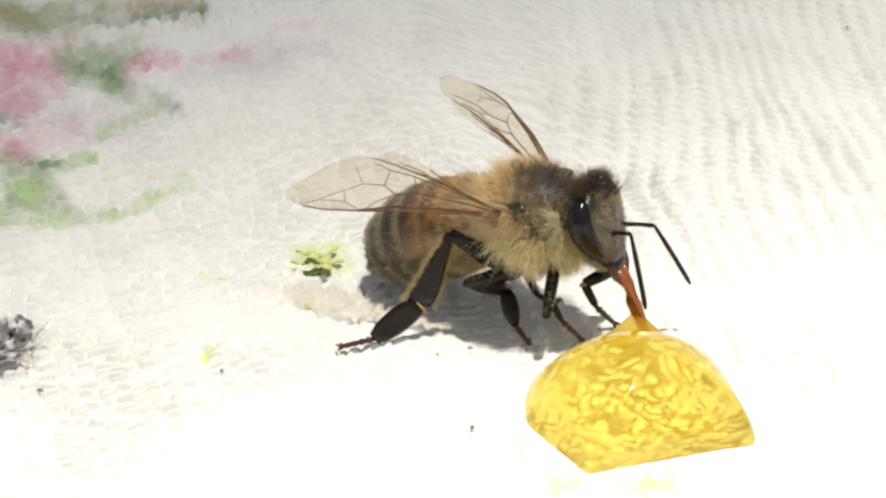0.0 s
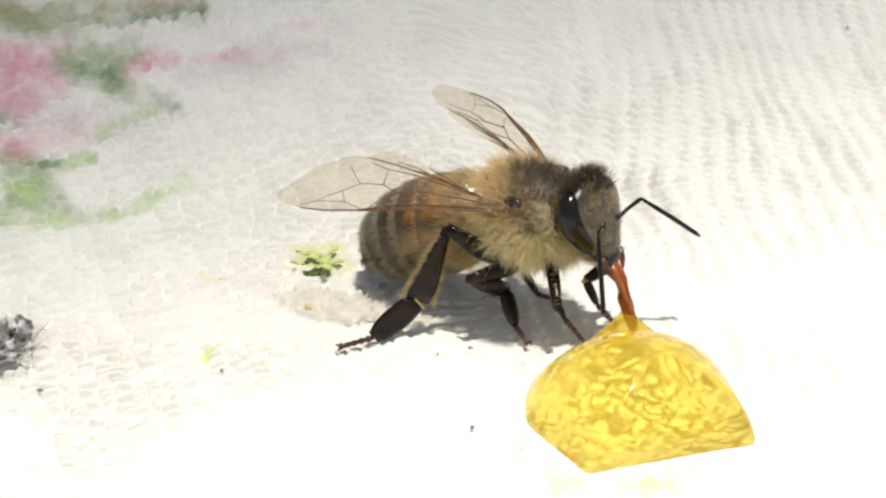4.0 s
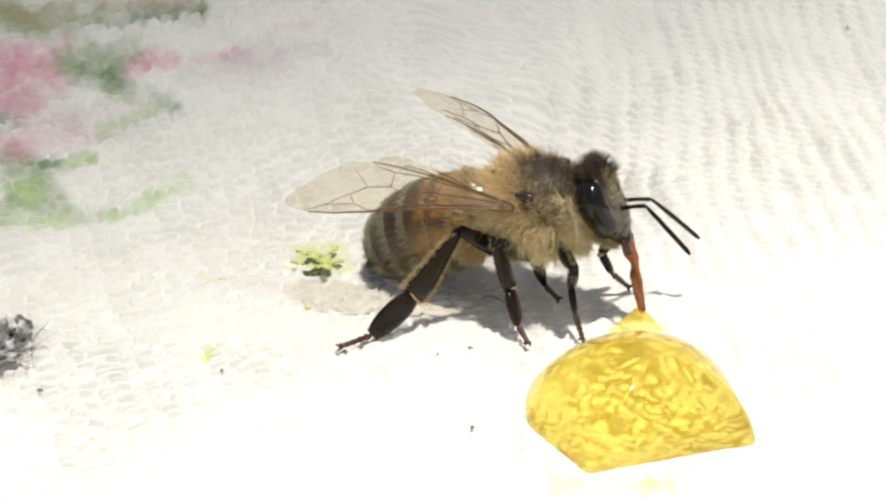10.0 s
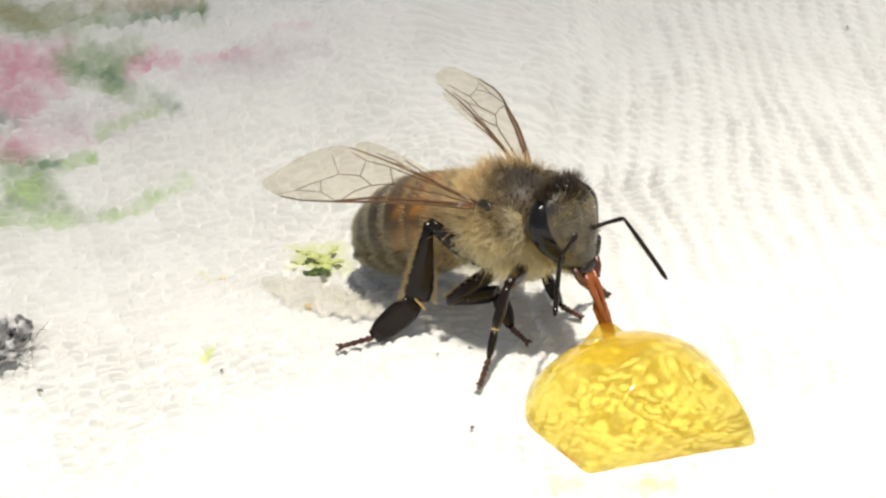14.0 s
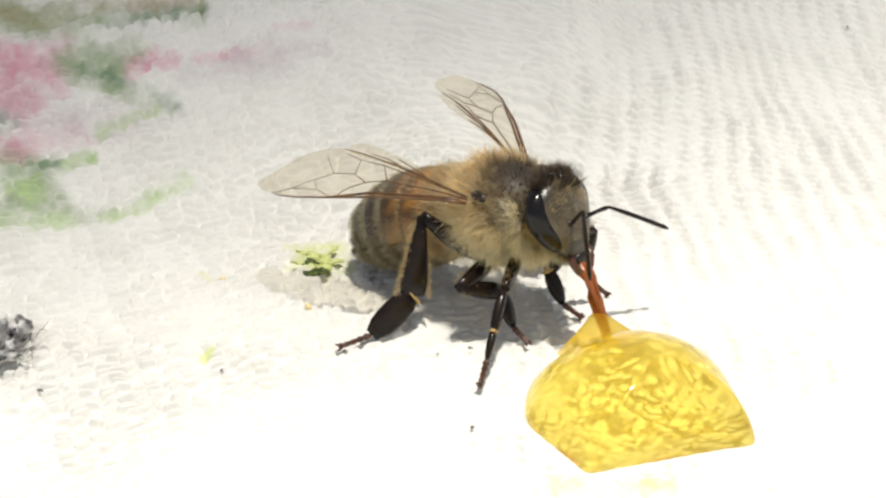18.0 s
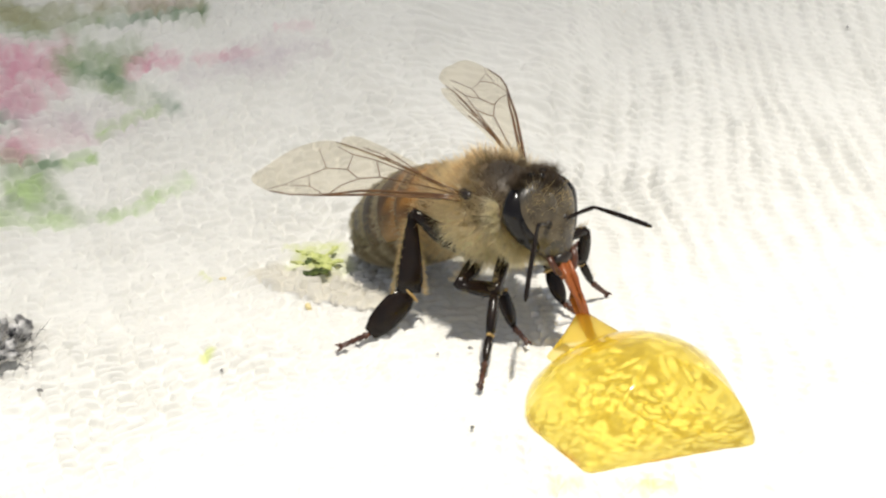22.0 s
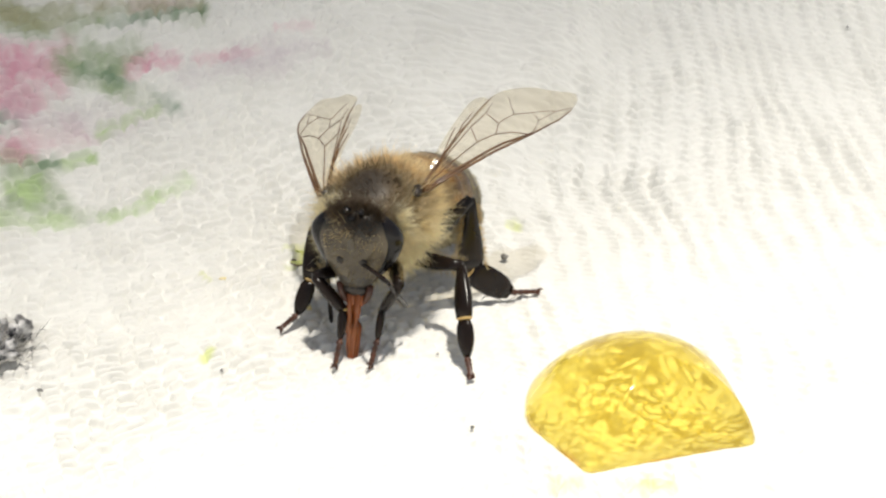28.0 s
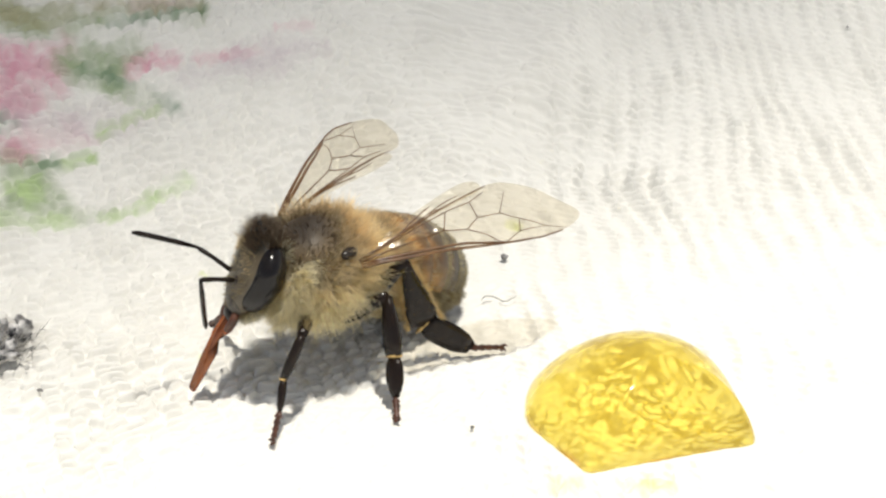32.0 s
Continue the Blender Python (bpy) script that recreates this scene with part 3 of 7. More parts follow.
def build_thorax():
    def shape(x, y, z):
        f = 1 + 0.02 * math.sin(9 * x) * math.cos(7 * y)
        return x * f, y * f, z * f * (1.0 if z > 0 else 0.95)
    v, f = ball((0, 0, 0), (2.0, 1.75, 1.75), 60, 44, shape)
    q = np.array(v)
    bare = (np.exp(-(((q[:, 0] - 0.80) / 1.25) ** 2 + (q[:, 1] / 1.42) ** 2) ** 2) * (q[:, 2] > 0))[:, None]
    thorax = part("thorax", (v, f, 1 - bare * np.array((0.86, 0.85, 0.80))), FURBASE, bee, "furry tan thorax with a dark bare shield")
    d, rng = directions(16000, 2)
    axes = np.array((2.0, 1.75, 1.72))
    root = d * axes * 0.98
    way = d / axes
    way /= np.linalg.norm(way, axis=1, keepdims=True)
    # the fur lies back a little and is short and dark on the bare shield of the back
    shield = np.exp(-(((root[:, 0] - 0.80) / 1.22) ** 2 + (root[:, 1] / 1.40) ** 2) ** 2) * (root[:, 2] > 0)
    clump = np.stack([np.sin(9 * root[:, 1] + 5 * root[:, 2]), np.sin(8 * root[:, 2] + 6 * root[:, 0]), np.sin(10 * root[:, 0] + 4 * root[:, 1])], 1)
    way = way + np.array((-0.18, 0, -0.12)) + clump * 0.42 + rng.normal(size=d.shape) * 0.26
    length = rng.uniform(0.40, 1.0, len(d)) * (1 + 0.35 * (rng.uniform(size=len(d)) < 0.12)) * np.where(np.abs(root[:, 1]) + np.maximum(-root[:, 2], 0) > 1.2, 1.2, 1.0) * (1 - 0.6 * shield)
    length *= np.where(root[:, 2] < -0.9, 0.85, 1.0)
    mix = rng.uniform(0.85, 1.2, (len(d), 1))
    side = np.clip(-root[:, 2:3] * 0.5 + 0.68, 0, 1)
    col = (TAN * (1 - side) + PALE * side) * mix
    s = np.clip(shield * 1.1, 0, 1)[:, None]
    col = col * (1 - s) + BROWN * 0.8 * s
    keep = rng.uniform(size=len(d)) > shield * 0.86
    part("fur", hairs(root[keep], way[keep], length[keep], col[keep], 0.026, 3), HAIR, thorax, "tan fur with a darker bare shield", kind="stuff")
    scut = ball((0.0, 0, 0.0), (0.28, 0.75, 0.3), 16, 10)
    part("scutellum", scut, CUTICLE, thorax, at=at_mm(-1.35, 0, 1.25, 0, -35, 0))
    for s in (1, -1):
        part("tegula", ball((0, 0, 0), (0.42, 0.20, 0.20), 18, 12), CUTICLE, thorax, "glossy black wing root cover", at=at_mm(WING_ROOT[0] + 0.22, s * (WING_ROOT[1] - 0.2), WING_ROOT[2] - 0.02, 0, 0, s * 10))


AB_R = [(0.0, 0.55), (0.35, 1.25), (0.9, 1.72), (1.7, 1.95), (2.7, 2.0), (3.7, 1.88), (4.6, 1.62), (5.4, 1.2), (6.0, 0.72), (6.35, 0.22)]


def ab_radius(s):
    return float(np.interp(s, [a for a, _ in AB_R], [b for _, b in AB_R]))


def ab_axis(s):
    """Middle line of the abdomen in its own space, bending down behind."""
    droop = radians(4) + radians(27) * (s / 6.35)
    x = z = 0.0
    n = 16
    for i in range(n):
        a = radians(4) + radians(27) * (s / 6.35) * (i + 0.5) / n
        x -= s / n * math.cos(a)
        z -= s / n * math.sin(a)
    return Vector((x, 0, z)), droop


def ab_ring(s, r, k=36, a0=0.0, a1=2 * math.pi, closed=True):
    c, d = ab_axis(s)
    up = Vector((-math.sin(d), 0, math.cos(d)))
    n = k if closed else k + 1
    ring = []
    for j in range(n):
        a = a0 + (a1 - a0) * j / k
        ring.append(c + Vector((0, 1, 0)) * (r * 1.0 * math.cos(a)) + up * (r * 0.90 * math.sin(a)))
    return ring


BANDS = ((0.0, 1.15), (1.0, 2.15), (1.95, 3.15), (2.95, 4.15), (3.95, 5.1), (4.95, 6.35))


def build_abdomen():
    ss = np.linspace(0, 6.3, 24)
    core = loft([ab_ring(s, ab_radius(s) * 0.95) for s in ss])
    belly = np.tile(np.array((0.20, 0.13, 0.06)), (len(core[0]), 1))
    abdomen = part("abdomen", (*core, belly), TERGITE, bee, "brown-banded abdomen", at=at_mm(*PETIOLE))
    rng = np.random.default_rng(5)
    orange, dark, tan = np.array((0.42, 0.20, 0.05)), np.array((0.034, 0.022, 0.013)), np.array((0.36, 0.24, 0.10))
    amber = np.array((0.42, 0.24, 0.08))
    for b, (s0, s1) in enumerate(BANDS):
        rings, cols, n = [], [], 9
        for i in range(n):
            t = i / (n - 1)
            s = s0 + (s1 - s0) * t
            lift = 1.0 + 0.028 * t + 0.004
            r = ab_radius(s) * lift + 0.02
            if i == n - 1 and b < 5:
                r -= 0.03
            ring = ab_ring(s, r, 36, radians(-38), radians(218), False)
            rings.append(ring)
            for j in range(37):
                a = -38 + 256 * j / 36
                top = math.sin(radians(a))
                edge = 0.60 + 0.10 * math.sin(5 * radians(a)) + (0.16 if b < 2 else -0.10 * (b - 2)) - 0.2 * max(top, 0)
                f = smooth(edge - 0.16, edge + 0.12, t)
                base = orange * (0.8, 1.0, 0.75, 0.22, 0.05, 0.0)[b] + dark * (0, 0, 0.1, 0.8, 1.0, 1.0)[b]
                spot = 0.85 * math.exp(-((abs(a - 90) - 72) / 13) ** 2) * (b in (1, 2)) * smooth(0.1, 0.4, t)
                f = max(f * (0.65, 0.75, 0.9, 1.0, 1.0, 1.0)[b], spot)
                c = base * (1 - f) + dark * f
                low = 0.35 if b < 3 else 0.1
                if top < low:
                    k = min(1.0, (low - top) / 0.7)
                    c = c * (1 - k) + (amber if 0 < b < 3 else tan) * (1.1, 1.0, 1.0, 0.7, 0.55, 0.45)[b] * k
                cols.append(c)
        v, f = [p for r in rings for p in r], []
        for i in range(n - 1):
            for j in range(36):
                f.append((i * 37 + j, i * 37 + j + 1, (i + 1) * 37 + j + 1, (i + 1) * 37 + j))
        lip = [ab_ring(s1 - 0.03, ab_radius(s1) * 0.955, 36, radians(-38), radians(218), False)]
        q = len(v)
        v += lip[0]
        cols += [dark] * 37
        f += [((n - 1) * 37 + j, (n - 1) * 37 + j + 1, q + j + 1, q + j) for j in range(36)]
        part("tergite", (v, f, np.array(cols)), TERGITE, abdomen)
    # fur: dense tan at the front, pale bands on the hind plates, long pale hair below
    roots, ways, lens, cols = [], [], [], []
    for _ in range(32000):
        s = rng.uniform(0.1, 6.2)
        a = rng.uniform(0, 2 * math.pi)
        b = max(i for i, (p, q) in enumerate(BANDS) if s >= p)
        t = (s - BANDS[b][0]) / (BANDS[b][1] - BANDS[b][0])
        top = math.sin(a)
        if top > -0.25:
            dens = 0.9 if b == 0 else (0.5 if b == 1 and top > 0.75 else 0.045 if top > 0.3 else 0.20)
            if b >= 2 and t < (0.2, 0.26, 0.3, 0.28)[b - 2] + 0.08 * rng.normal():
                dens = (0.25, 0.85, 0.95, 0.85)[b - 2]
            if rng.uniform() > dens:
                continue
        c, d = ab_axis(s)
        up = Vector((-math.sin(d), 0, math.cos(d)))
        r = ab_radius(s) * 1.02
        p = c + Vector((0, 1, 0)) * (r * math.cos(a)) + up * (r * 0.90 * math.sin(a))
        nrm = Vector((0, math.cos(a), 0)) + up * math.sin(a)
        back = Vector((-math.cos(d), 0, -math.sin(d)))
        w = nrm * (0.9 if b == 0 or top < -0.25 else 0.35) + back * 0.9 + Vector(rng.normal(size=3)) * 0.18
        roots.append(p); ways.append(w)
        lens.append(rng.uniform(0.4, 0.75) if b == 0 else rng.uniform(0.14, 0.28) if top > -0.25 else rng.uniform(0.22, 0.5))
        c0 = TAN if b == 0 or (b == 1 and top > 0.75) else PALE * 0.8 if t < 0.35 else TAN * 0.45
        cols.append(c0 * rng.uniform(0.6, 1.1))
    part("fur", hairs(np.array(roots), np.array(ways), np.array(lens), np.array(cols), 0.022, 6), HAIR, abdomen, "pale bands of short hair", kind="stuff")
    return abdomen


HEAD_C = (0.80, 0.0, -0.22)
ANT_ROOT, MOUTH = (1.58, 0.40, -0.37), (1.35, 0.0, -2.02)


HEAD_S = (0.92, 1.66, 1.60)


def head_shape(x, y, z):
    """A flat triangular mask, broad above and narrow below."""
    w = 1.0 - 0.52 * min(1.0, max(0.0, (0.40 - z) / 1.40)) ** 1.15
    lean = 0.30 * max(0.0, -z)
    front = 0.94 - 0.10 * max(0.0, 1 - ((z - 0.25) / 0.5) ** 2) * max(0.0, 1 - abs(y)) if x > 0 else 1.0
    return x * front * (1 - 0.15 * abs(y)) + lean, y * w, z


def build_head():
    v, f = ball(HEAD_C, HEAD_S, 48, 40, head_shape)
    q = (np.array(v) - np.array(HEAD_C)) / np.array(HEAD_S)
    vertex = smooth(0.46, 0.74, q[:, 2] + 0.12 * np.sin(6 * q[:, 1]))[:, None]
    head = part("head", (v, f, 1 - 0.85 * vertex), FACE, bee, "dark triangular head", at=at_mm(*NECK))
    for s in (1, -1):
        # the eye is a long bulging band that follows the side of the head, from the cheek up to the crown
        rings = []
        for i in range(27):
            q = -1 + 2 * i / 26
            el = radians(8 + 54 * q)
            ring = []
            for k in range(21):
                p = -1 + 2 * k / 20
                az = radians(102 + 55 * p * math.sqrt(max(0.0, 1 - q ** 4)) + 6 * q)
                d = head_shape(math.cos(el) * math.cos(az), math.cos(el) * math.sin(az), math.sin(el))
                swell = 0.93 + 0.165 * math.sqrt(max(0.0, 1 - p * p)) * math.sqrt(max(0.0, 1 - q ** 4))
                ring.append([HEAD_C[n] + HEAD_S[n] * d[n] * swell for n in range(3)])
            rings.append(ring)
        v = [(x, s * y, z) for r in rings for x, y, z in r]
        f = [(i * 21 + k, i * 21 + k + 1, i * 21 + k + 22, i * 21 + k + 21) for i in range(26) for k in range(20)]
        part("compound_eye", (v, [q[::-1] for q in f] if s < 0 else f), EYE, head, "glossy black compound eye")
    for y, x, z in ((0, 1.18, 1.30), (0.26, 0.98, 1.42), (-0.26, 0.98, 1.42)):
        part("ocellus", ball((0, 0, 0), (0.16, 0.16, 0.14), 14, 10), EYE, head, at=at_mm(x, y, z))
    part("clypeus", ball((0, 0, 0), (0.34, 0.66, 0.66), 24, 18, lambda x, y, z: (x, y * (1 + 0.12 * -z), z)), CLYPEUS, head, "dark grey clypeus", at=at_mm(1.32, 0, -1.12, 0, 10, 0))
    part("labrum", ball((0, 0, 0), (0.22, 0.46, 0.28), 18, 12), CUTICLE, head, at=at_mm(1.38, 0, -1.76, 0, 12, 0))
    part("frons", ball((0, 0, 0), (0.16, 0.20, 0.62), 16, 14), FACE_DARK, head, "raised dark ridge of the forehead", at=at_mm(1.44, 0, 0.08, 0, 4, 0))
    for s in (1, -1):
        part("antenna_socket", ball((0, 0, 0), (0.12, 0.17, 0.17), 14, 10), CUTICLE, head, "glossy dark antenna socket", at=at_mm(ANT_ROOT[0] - 0.06, s * ANT_ROOT[1], ANT_ROOT[2]))
        m = tube([(0, 0, 0), (0.06, -0.05 * s, -0.35), (0.10, -0.2 * s, -0.68), (0.1, -0.36 * s, -0.84)], [0.17, 0.19, 0.16, 0.05], 10, 0.7)
        part("mandible", m, CLAW, head, "dark red-brown mandible", at=at_mm(1.34, s * 0.55, -1.52))
    # fur of the face and crown
    d, rng = directions(13000, 12)
    pts = np.array([head_shape(*p) for p in d]) * np.array(HEAD_S) + np.array(HEAD_C)
    crown = np.clip(smooth(0.50, 0.84, d[:, 2] + 0.16 * np.sin(5 * d[:, 1]) * np.sin(4 * d[:, 0])) * 1.25, 0, 1)
    dark = rng.uniform(size=len(d)) < crown
    face = (d[:, 0] > 0.1)
    back = (d[:, 0] < -0.05)
    az = np.degrees(np.arctan2(np.abs(d[:, 1]), d[:, 0]))
    eyes = (np.abs(az - 102) < 57) & (d[:, 2] > -0.66) & (d[:, 2] < 0.80)
    low = d[:, 2] < -0.35
    keep = ~eyes & ~(low & face & (rng.uniform(size=len(d)) < 0.85)) & ~(face & ~low & (rng.uniform(size=len(d)) < 0.84 - 0.3 * smooth(0.2, 0.6, d[:, 2])))
    length = np.where(crown > 0.35, rng.uniform(0.20, 0.62, len(d)), np.where(back, rng.uniform(0.2, 0.42, len(d)), rng.uniform(0.07, 0.16, len(d))))
    pale = np.where(back[:, None], PALE * 0.9, np.where((d[:, 2] > 0.15)[:, None], TAN * 0.8, np.array((0.42, 0.34, 0.21))))
    col = np.where(dark[:, None], BROWN * 0.95, pale) * rng.uniform(0.5, 1.15, (len(d), 1))
    way = d * np.array((1, 0.7, 0.7)) + np.array((0.15, 0, 0.12)) + rng.normal(size=d.shape) * 0.25
    part("fur", hairs(pts[keep], way[keep], length[keep], col[keep], 0.020, 13), HAIR, head, "dark crown and short grey-tan face hair", kind="stuff")
    d2, rng = directions(5200, 14)
    neck = d2[(d2[:, 0] < 0.2) & (d2[:, 2] < 0.5)]
    part("ruff", hairs(neck * np.array((0.5, 1.35, 1.35)) + np.array((-0.12, 0, -0.1)), neck + np.array((0.12, 0, 0)) + rng.normal(size=neck.shape) * 0.3, rng.uniform(0.45, 0.95, len(neck)), PALE * rng.uniform(0.75, 1.1, (len(neck), 1)), 0.026, 15), HAIR, head, "pale ruff behind the eyes", kind="stuff")
    # tongue sheath, hanging down from the mouth along -z of its own space
    sheath = [tube([(0, 0, 0.25), (0.02, 0, -0.3), (0.03, 0, -1.2), (0.0, 0, -2.1), (-0.03, 0, -2.8)], [0.34, 0.36, 0.32, 0.27, 0.19], 14, 0.62)]
    sheath += [tube([(0.12, s * 0.13, 0.2), (0.16, s * 0.14, -0.6), (0.14, s * 0.11, -1.5), (0.06, s * 0.05, -2.75)], [0.14, 0.15, 0.12, 0.07], 10) for s in (1, -1)]
    prob = part("proboscis", join(*sheath), TONGUE, head, "red-brown tongue sheath", at=at_mm(*MOUTH))
    scapes, flags = {}, {}
    for s in (1, -1):
        scapes[s] = part("antenna_scape", tube([(0, 0, 0), (0.15, 0, 0), (0.7, 0, 0.02), (1.2, 0, 0), (1.35, 0, 0)], [0.06, 0.085, 0.075, 0.09, 0.05], 10), LEG, head, "black antenna base joint")
        path, rad = [], []
        for i in range(12):
            a, b = 2.8 * i / 12, 2.8 * (i + 1) / 12
            r = 0.065 + 0.03 * min(1, i / 3)
            path += [(a + 0.012, 0, -0.03 * a * a / 3), (b - 0.02, 0, -0.03 * b * b / 3)]
            rad += [r * 0.9, r]
        rad[-1] = 0.05
        flags[s] = part("antenna_flagellum", tube(path, rad, 10), LEG, head, "black ringed antenna lash")
    return head, prob, scapes, flags


FORE_OUTLINE = [(0, 0.12), (1, 0.18), (2.2, 0.2), (3.6, 0.24), (5.0, 0.3), (6.2, 0.28), (7.2, 0.08), (8.0, -0.22), (8.5, -0.55), (8.66, -0.85), (8.48, -1.2), (7.9, -1.65), (7.1, -2.08), (6.2, -2.38), (5.4, -2.3), (4.2, -1.85), (2.8, -1.3), (1.4, -0.72), (0.5, -0.38), (0, -0.2)]
HIND_OUTLINE = [(0.2, -0.28), (1.4, -0.70), (2.8, -1.25), (4.2, -1.75), (4.9, -2.0), (5.2, -2.25), (5.05, -2.5), (4.5, -2.5), (3.7, -2.2), (2.7, -1.72), (1.6, -1.15), (0.6, -0.58)]
VEINS_A = [[(0, 0.1), (2, 0.17), (4, 0.24), (5.6, 0.28), (6.6, 0.22), (7.6, -0.05)], [(0, 0.0), (2, 0.02), (3.8, 0.06), (5.2, 0.24)], [(5.2, 0.24), (5.9, -0.15), (7.0, -0.28), (7.8, -0.15)],
           [(0, -0.1), (1.6, -0.40), (3.2, -0.66), (4.0, -0.52), (4.6, -0.20), (5.0, 0.18)], [(4.0, -0.52), (4.6, -1.0), (5.5, -1.1), (6.1, -0.72), (5.9, -0.15)], [(6.1, -0.72), (7.0, -0.28)]]
VEINS_B = [[(5.5, -1.1), (5.9, -1.75), (6.0, -1.95)], [(3.2, -0.66), (3.5, -1.38), (4.5, -1.62), (4.6, -1.0)], [(4.5, -1.62), (5.2, -2.0)], [(0, -0.16), (1.8, -0.80), (3.5, -1.38)],
           [(0, -0.22), (1.4, -0.73), (2.8, -1.29), (4.2, -1.83), (5.4, -2.28)]]
VEINS_H = [[(0.3, -0.36), (1.6, -0.85), (2.9, -1.42), (3.4, -1.7), (4.2, -2.0)], [(2.9, -1.42), (3.7, -1.65), (4.5, -1.95)], [(1.6, -0.85), (2.4, -1.35), (3.0, -1.72)]]


def wing_lift(x, y):
    """Slight pleats along the wing and a bowed, cambered blade."""
    return 0.045 * math.sin(4.4 * y + 0.6 * x) + 0.02 * math.sin(2.3 * x + 1.5 * y) + 0.012 * x - 0.0235 * x * x + 0.03 * x * y + 0.06 * (y + 1.0) ** 2


def blade(outline, side, fall=0.0):
    """A wing membrane, filled from the outline's middle line, with real if tiny thickness."""
    pts = []
    n = len(outline)
    for i in range(n):
        q = [Vector(outline[(i + d) % n]) for d in (-1, 0, 1, 2)]
        for k in range(4):
            t = k / 4
            p = 0.5 * (2 * q[1] + (q[2] - q[0]) * t + (2 * q[0] - 5 * q[1] + 4 * q[2] - q[3]) * t * t + (3 * q[1] - q[0] - 3 * q[2] + q[3]) * t ** 3)
            pts.append((p.x, p.y))
    cx, cy = sum(p[0] for p in pts) / len(pts), sum(p[1] for p in pts) / len(pts)
    v, f, k = [], [], len(pts)
    z = lambda x, y: wing_lift(x, y) - fall * max(0.0, -(y + 0.48 * x)) 
    steps = 7
    for h in (0.006, -0.006):
        for i in range(1, steps + 1):
            for x, y in pts:
                a, b = cx * (1 - i / steps) + x * i / steps, cy * (1 - i / steps) + y * i / steps
                v.append((a, side * b, z(a, b) + h))
        v.append((cx, side * cy, z(cx, cy) + h))
    m = steps * k + 1
    for base in (0, m):
        for j in range(k):
            j2 = (j + 1) % k
            f.append((base + m - 1, base + j, base + j2))
            for i in range(steps - 1):
                f.append((base + i * k + j, base + (i + 1) * k + j, base + (i + 1) * k + j2, base + i * k + j2))
    for j in range(k):
        j2 = (j + 1) % k
        f.append(((steps - 1) * k + j, m + (steps - 1) * k + j, m + (steps - 1) * k + j2, (steps - 1) * k + j2))
    return v, f


def vein_tubes(lines, side, r, fall=0.0):
    out = []
    for line in lines:
        path = []
        for i in range(len(line) - 1):
            for k in range(3):
                t = k / 3
                path.append((line[i][0] * (1 - t) + line[i + 1][0] * t, line[i][1] * (1 - t) + line[i + 1][1] * t))
        path.append(line[-1])
        p3 = [(x, side * y, wing_lift(x, y) - fall * max(0.0, -(y + 0.48 * x))) for x, y in path]
        rad = [max(0.5, 1.25 - 0.11 * x) * r for x, y in path]
        out.append(tube(p3, rad, 6))
    return join(*out)


def build_wing(s):
    """s: 1 left, -1 right. Its length runs along x, its leading edge faces outwards."""
    side = -1 if s > 0 else 1
    wing = part("forewing", blade(FORE_OUTLINE, side), WING, bee, "clear brown-veined forewing")
    part("vein", vein_tubes(VEINS_A[:2], side, 0.062), VEIN, wing)
    part("vein", vein_tubes(VEINS_A[2:], side, 0.027), VEIN, wing)
    part("vein", vein_tubes(VEINS_B[:4], side, 0.025), VEIN, wing)
    part("vein", vein_tubes(VEINS_B[4:], side, 0.032), VEIN, wing)
    part("hindwing", blade(HIND_OUTLINE, side, 0.08), HINDWING, wing, "pale clear hindwing", at=at_mm(0, 0, -0.03))
    part("vein", vein_tubes(VEINS_H, side, 0.024, 0.08), VEIN, wing, at=at_mm(0, 0, -0.03))
    return wing


# legs: hip place on the right side, lengths of thigh, shin, heel and foot, and half widths
LEGS = {"fore": ((1.15, 0.75, -1.45), 2.05, 1.6, 1.05, 1.1), "mid": ((-0.05, 1.0, -1.75), 2.25, 2.05, 1.4, 0.95), "hind": ((-0.65, 1.0, -1.75), 2.85, 3.0, 2.1, 1.35)}


def limb(length, widths, thin, mat_bend=0.0, k=12):
    """A segment along x; widths in the plane of the leg (y), thin across it (z)."""
    rings = []
    n = len(widths)
    for i, w in enumerate(widths):
        x = length * i / (n - 1)
        ring = []
        for j in range(k):
            c, s = math.cos(2 * math.pi * j / k), math.sin(2 * math.pi * j / k)
            ring.append((x, w * math.copysign(abs(c) ** 0.75, c) + mat_bend * math.sin(math.pi * i / (n - 1)), thin[i] * math.copysign(abs(s) ** 0.75, s)))
        rings.append(ring)
    return loft(rings)


def bristles(length, w0, w1, n, seed, hair, color, both=True, spread=0.5):
    rng = np.random.default_rng(seed)
    t = rng.uniform(0.08, 1.0, n)
    s = rng.choice([-1, 1], n) if both else np.ones(n)
    y = s * (w0 + (w1 - w0) * t) * rng.uniform(0.88, 1.0, n)
    z = rng.normal(size=n) * 0.07
    roots = np.stack([t * length, y, z], 1)
    ways = np.stack([rng.uniform(0.2, 0.9, n), s * 1.0, rng.normal(size=n) * spread], 1)
    return hairs(roots, ways, rng.uniform(0.5, 1.0, n) * hair, color * rng.uniform(0.6, 1.1, (n, 1)), 0.02, seed + 1)


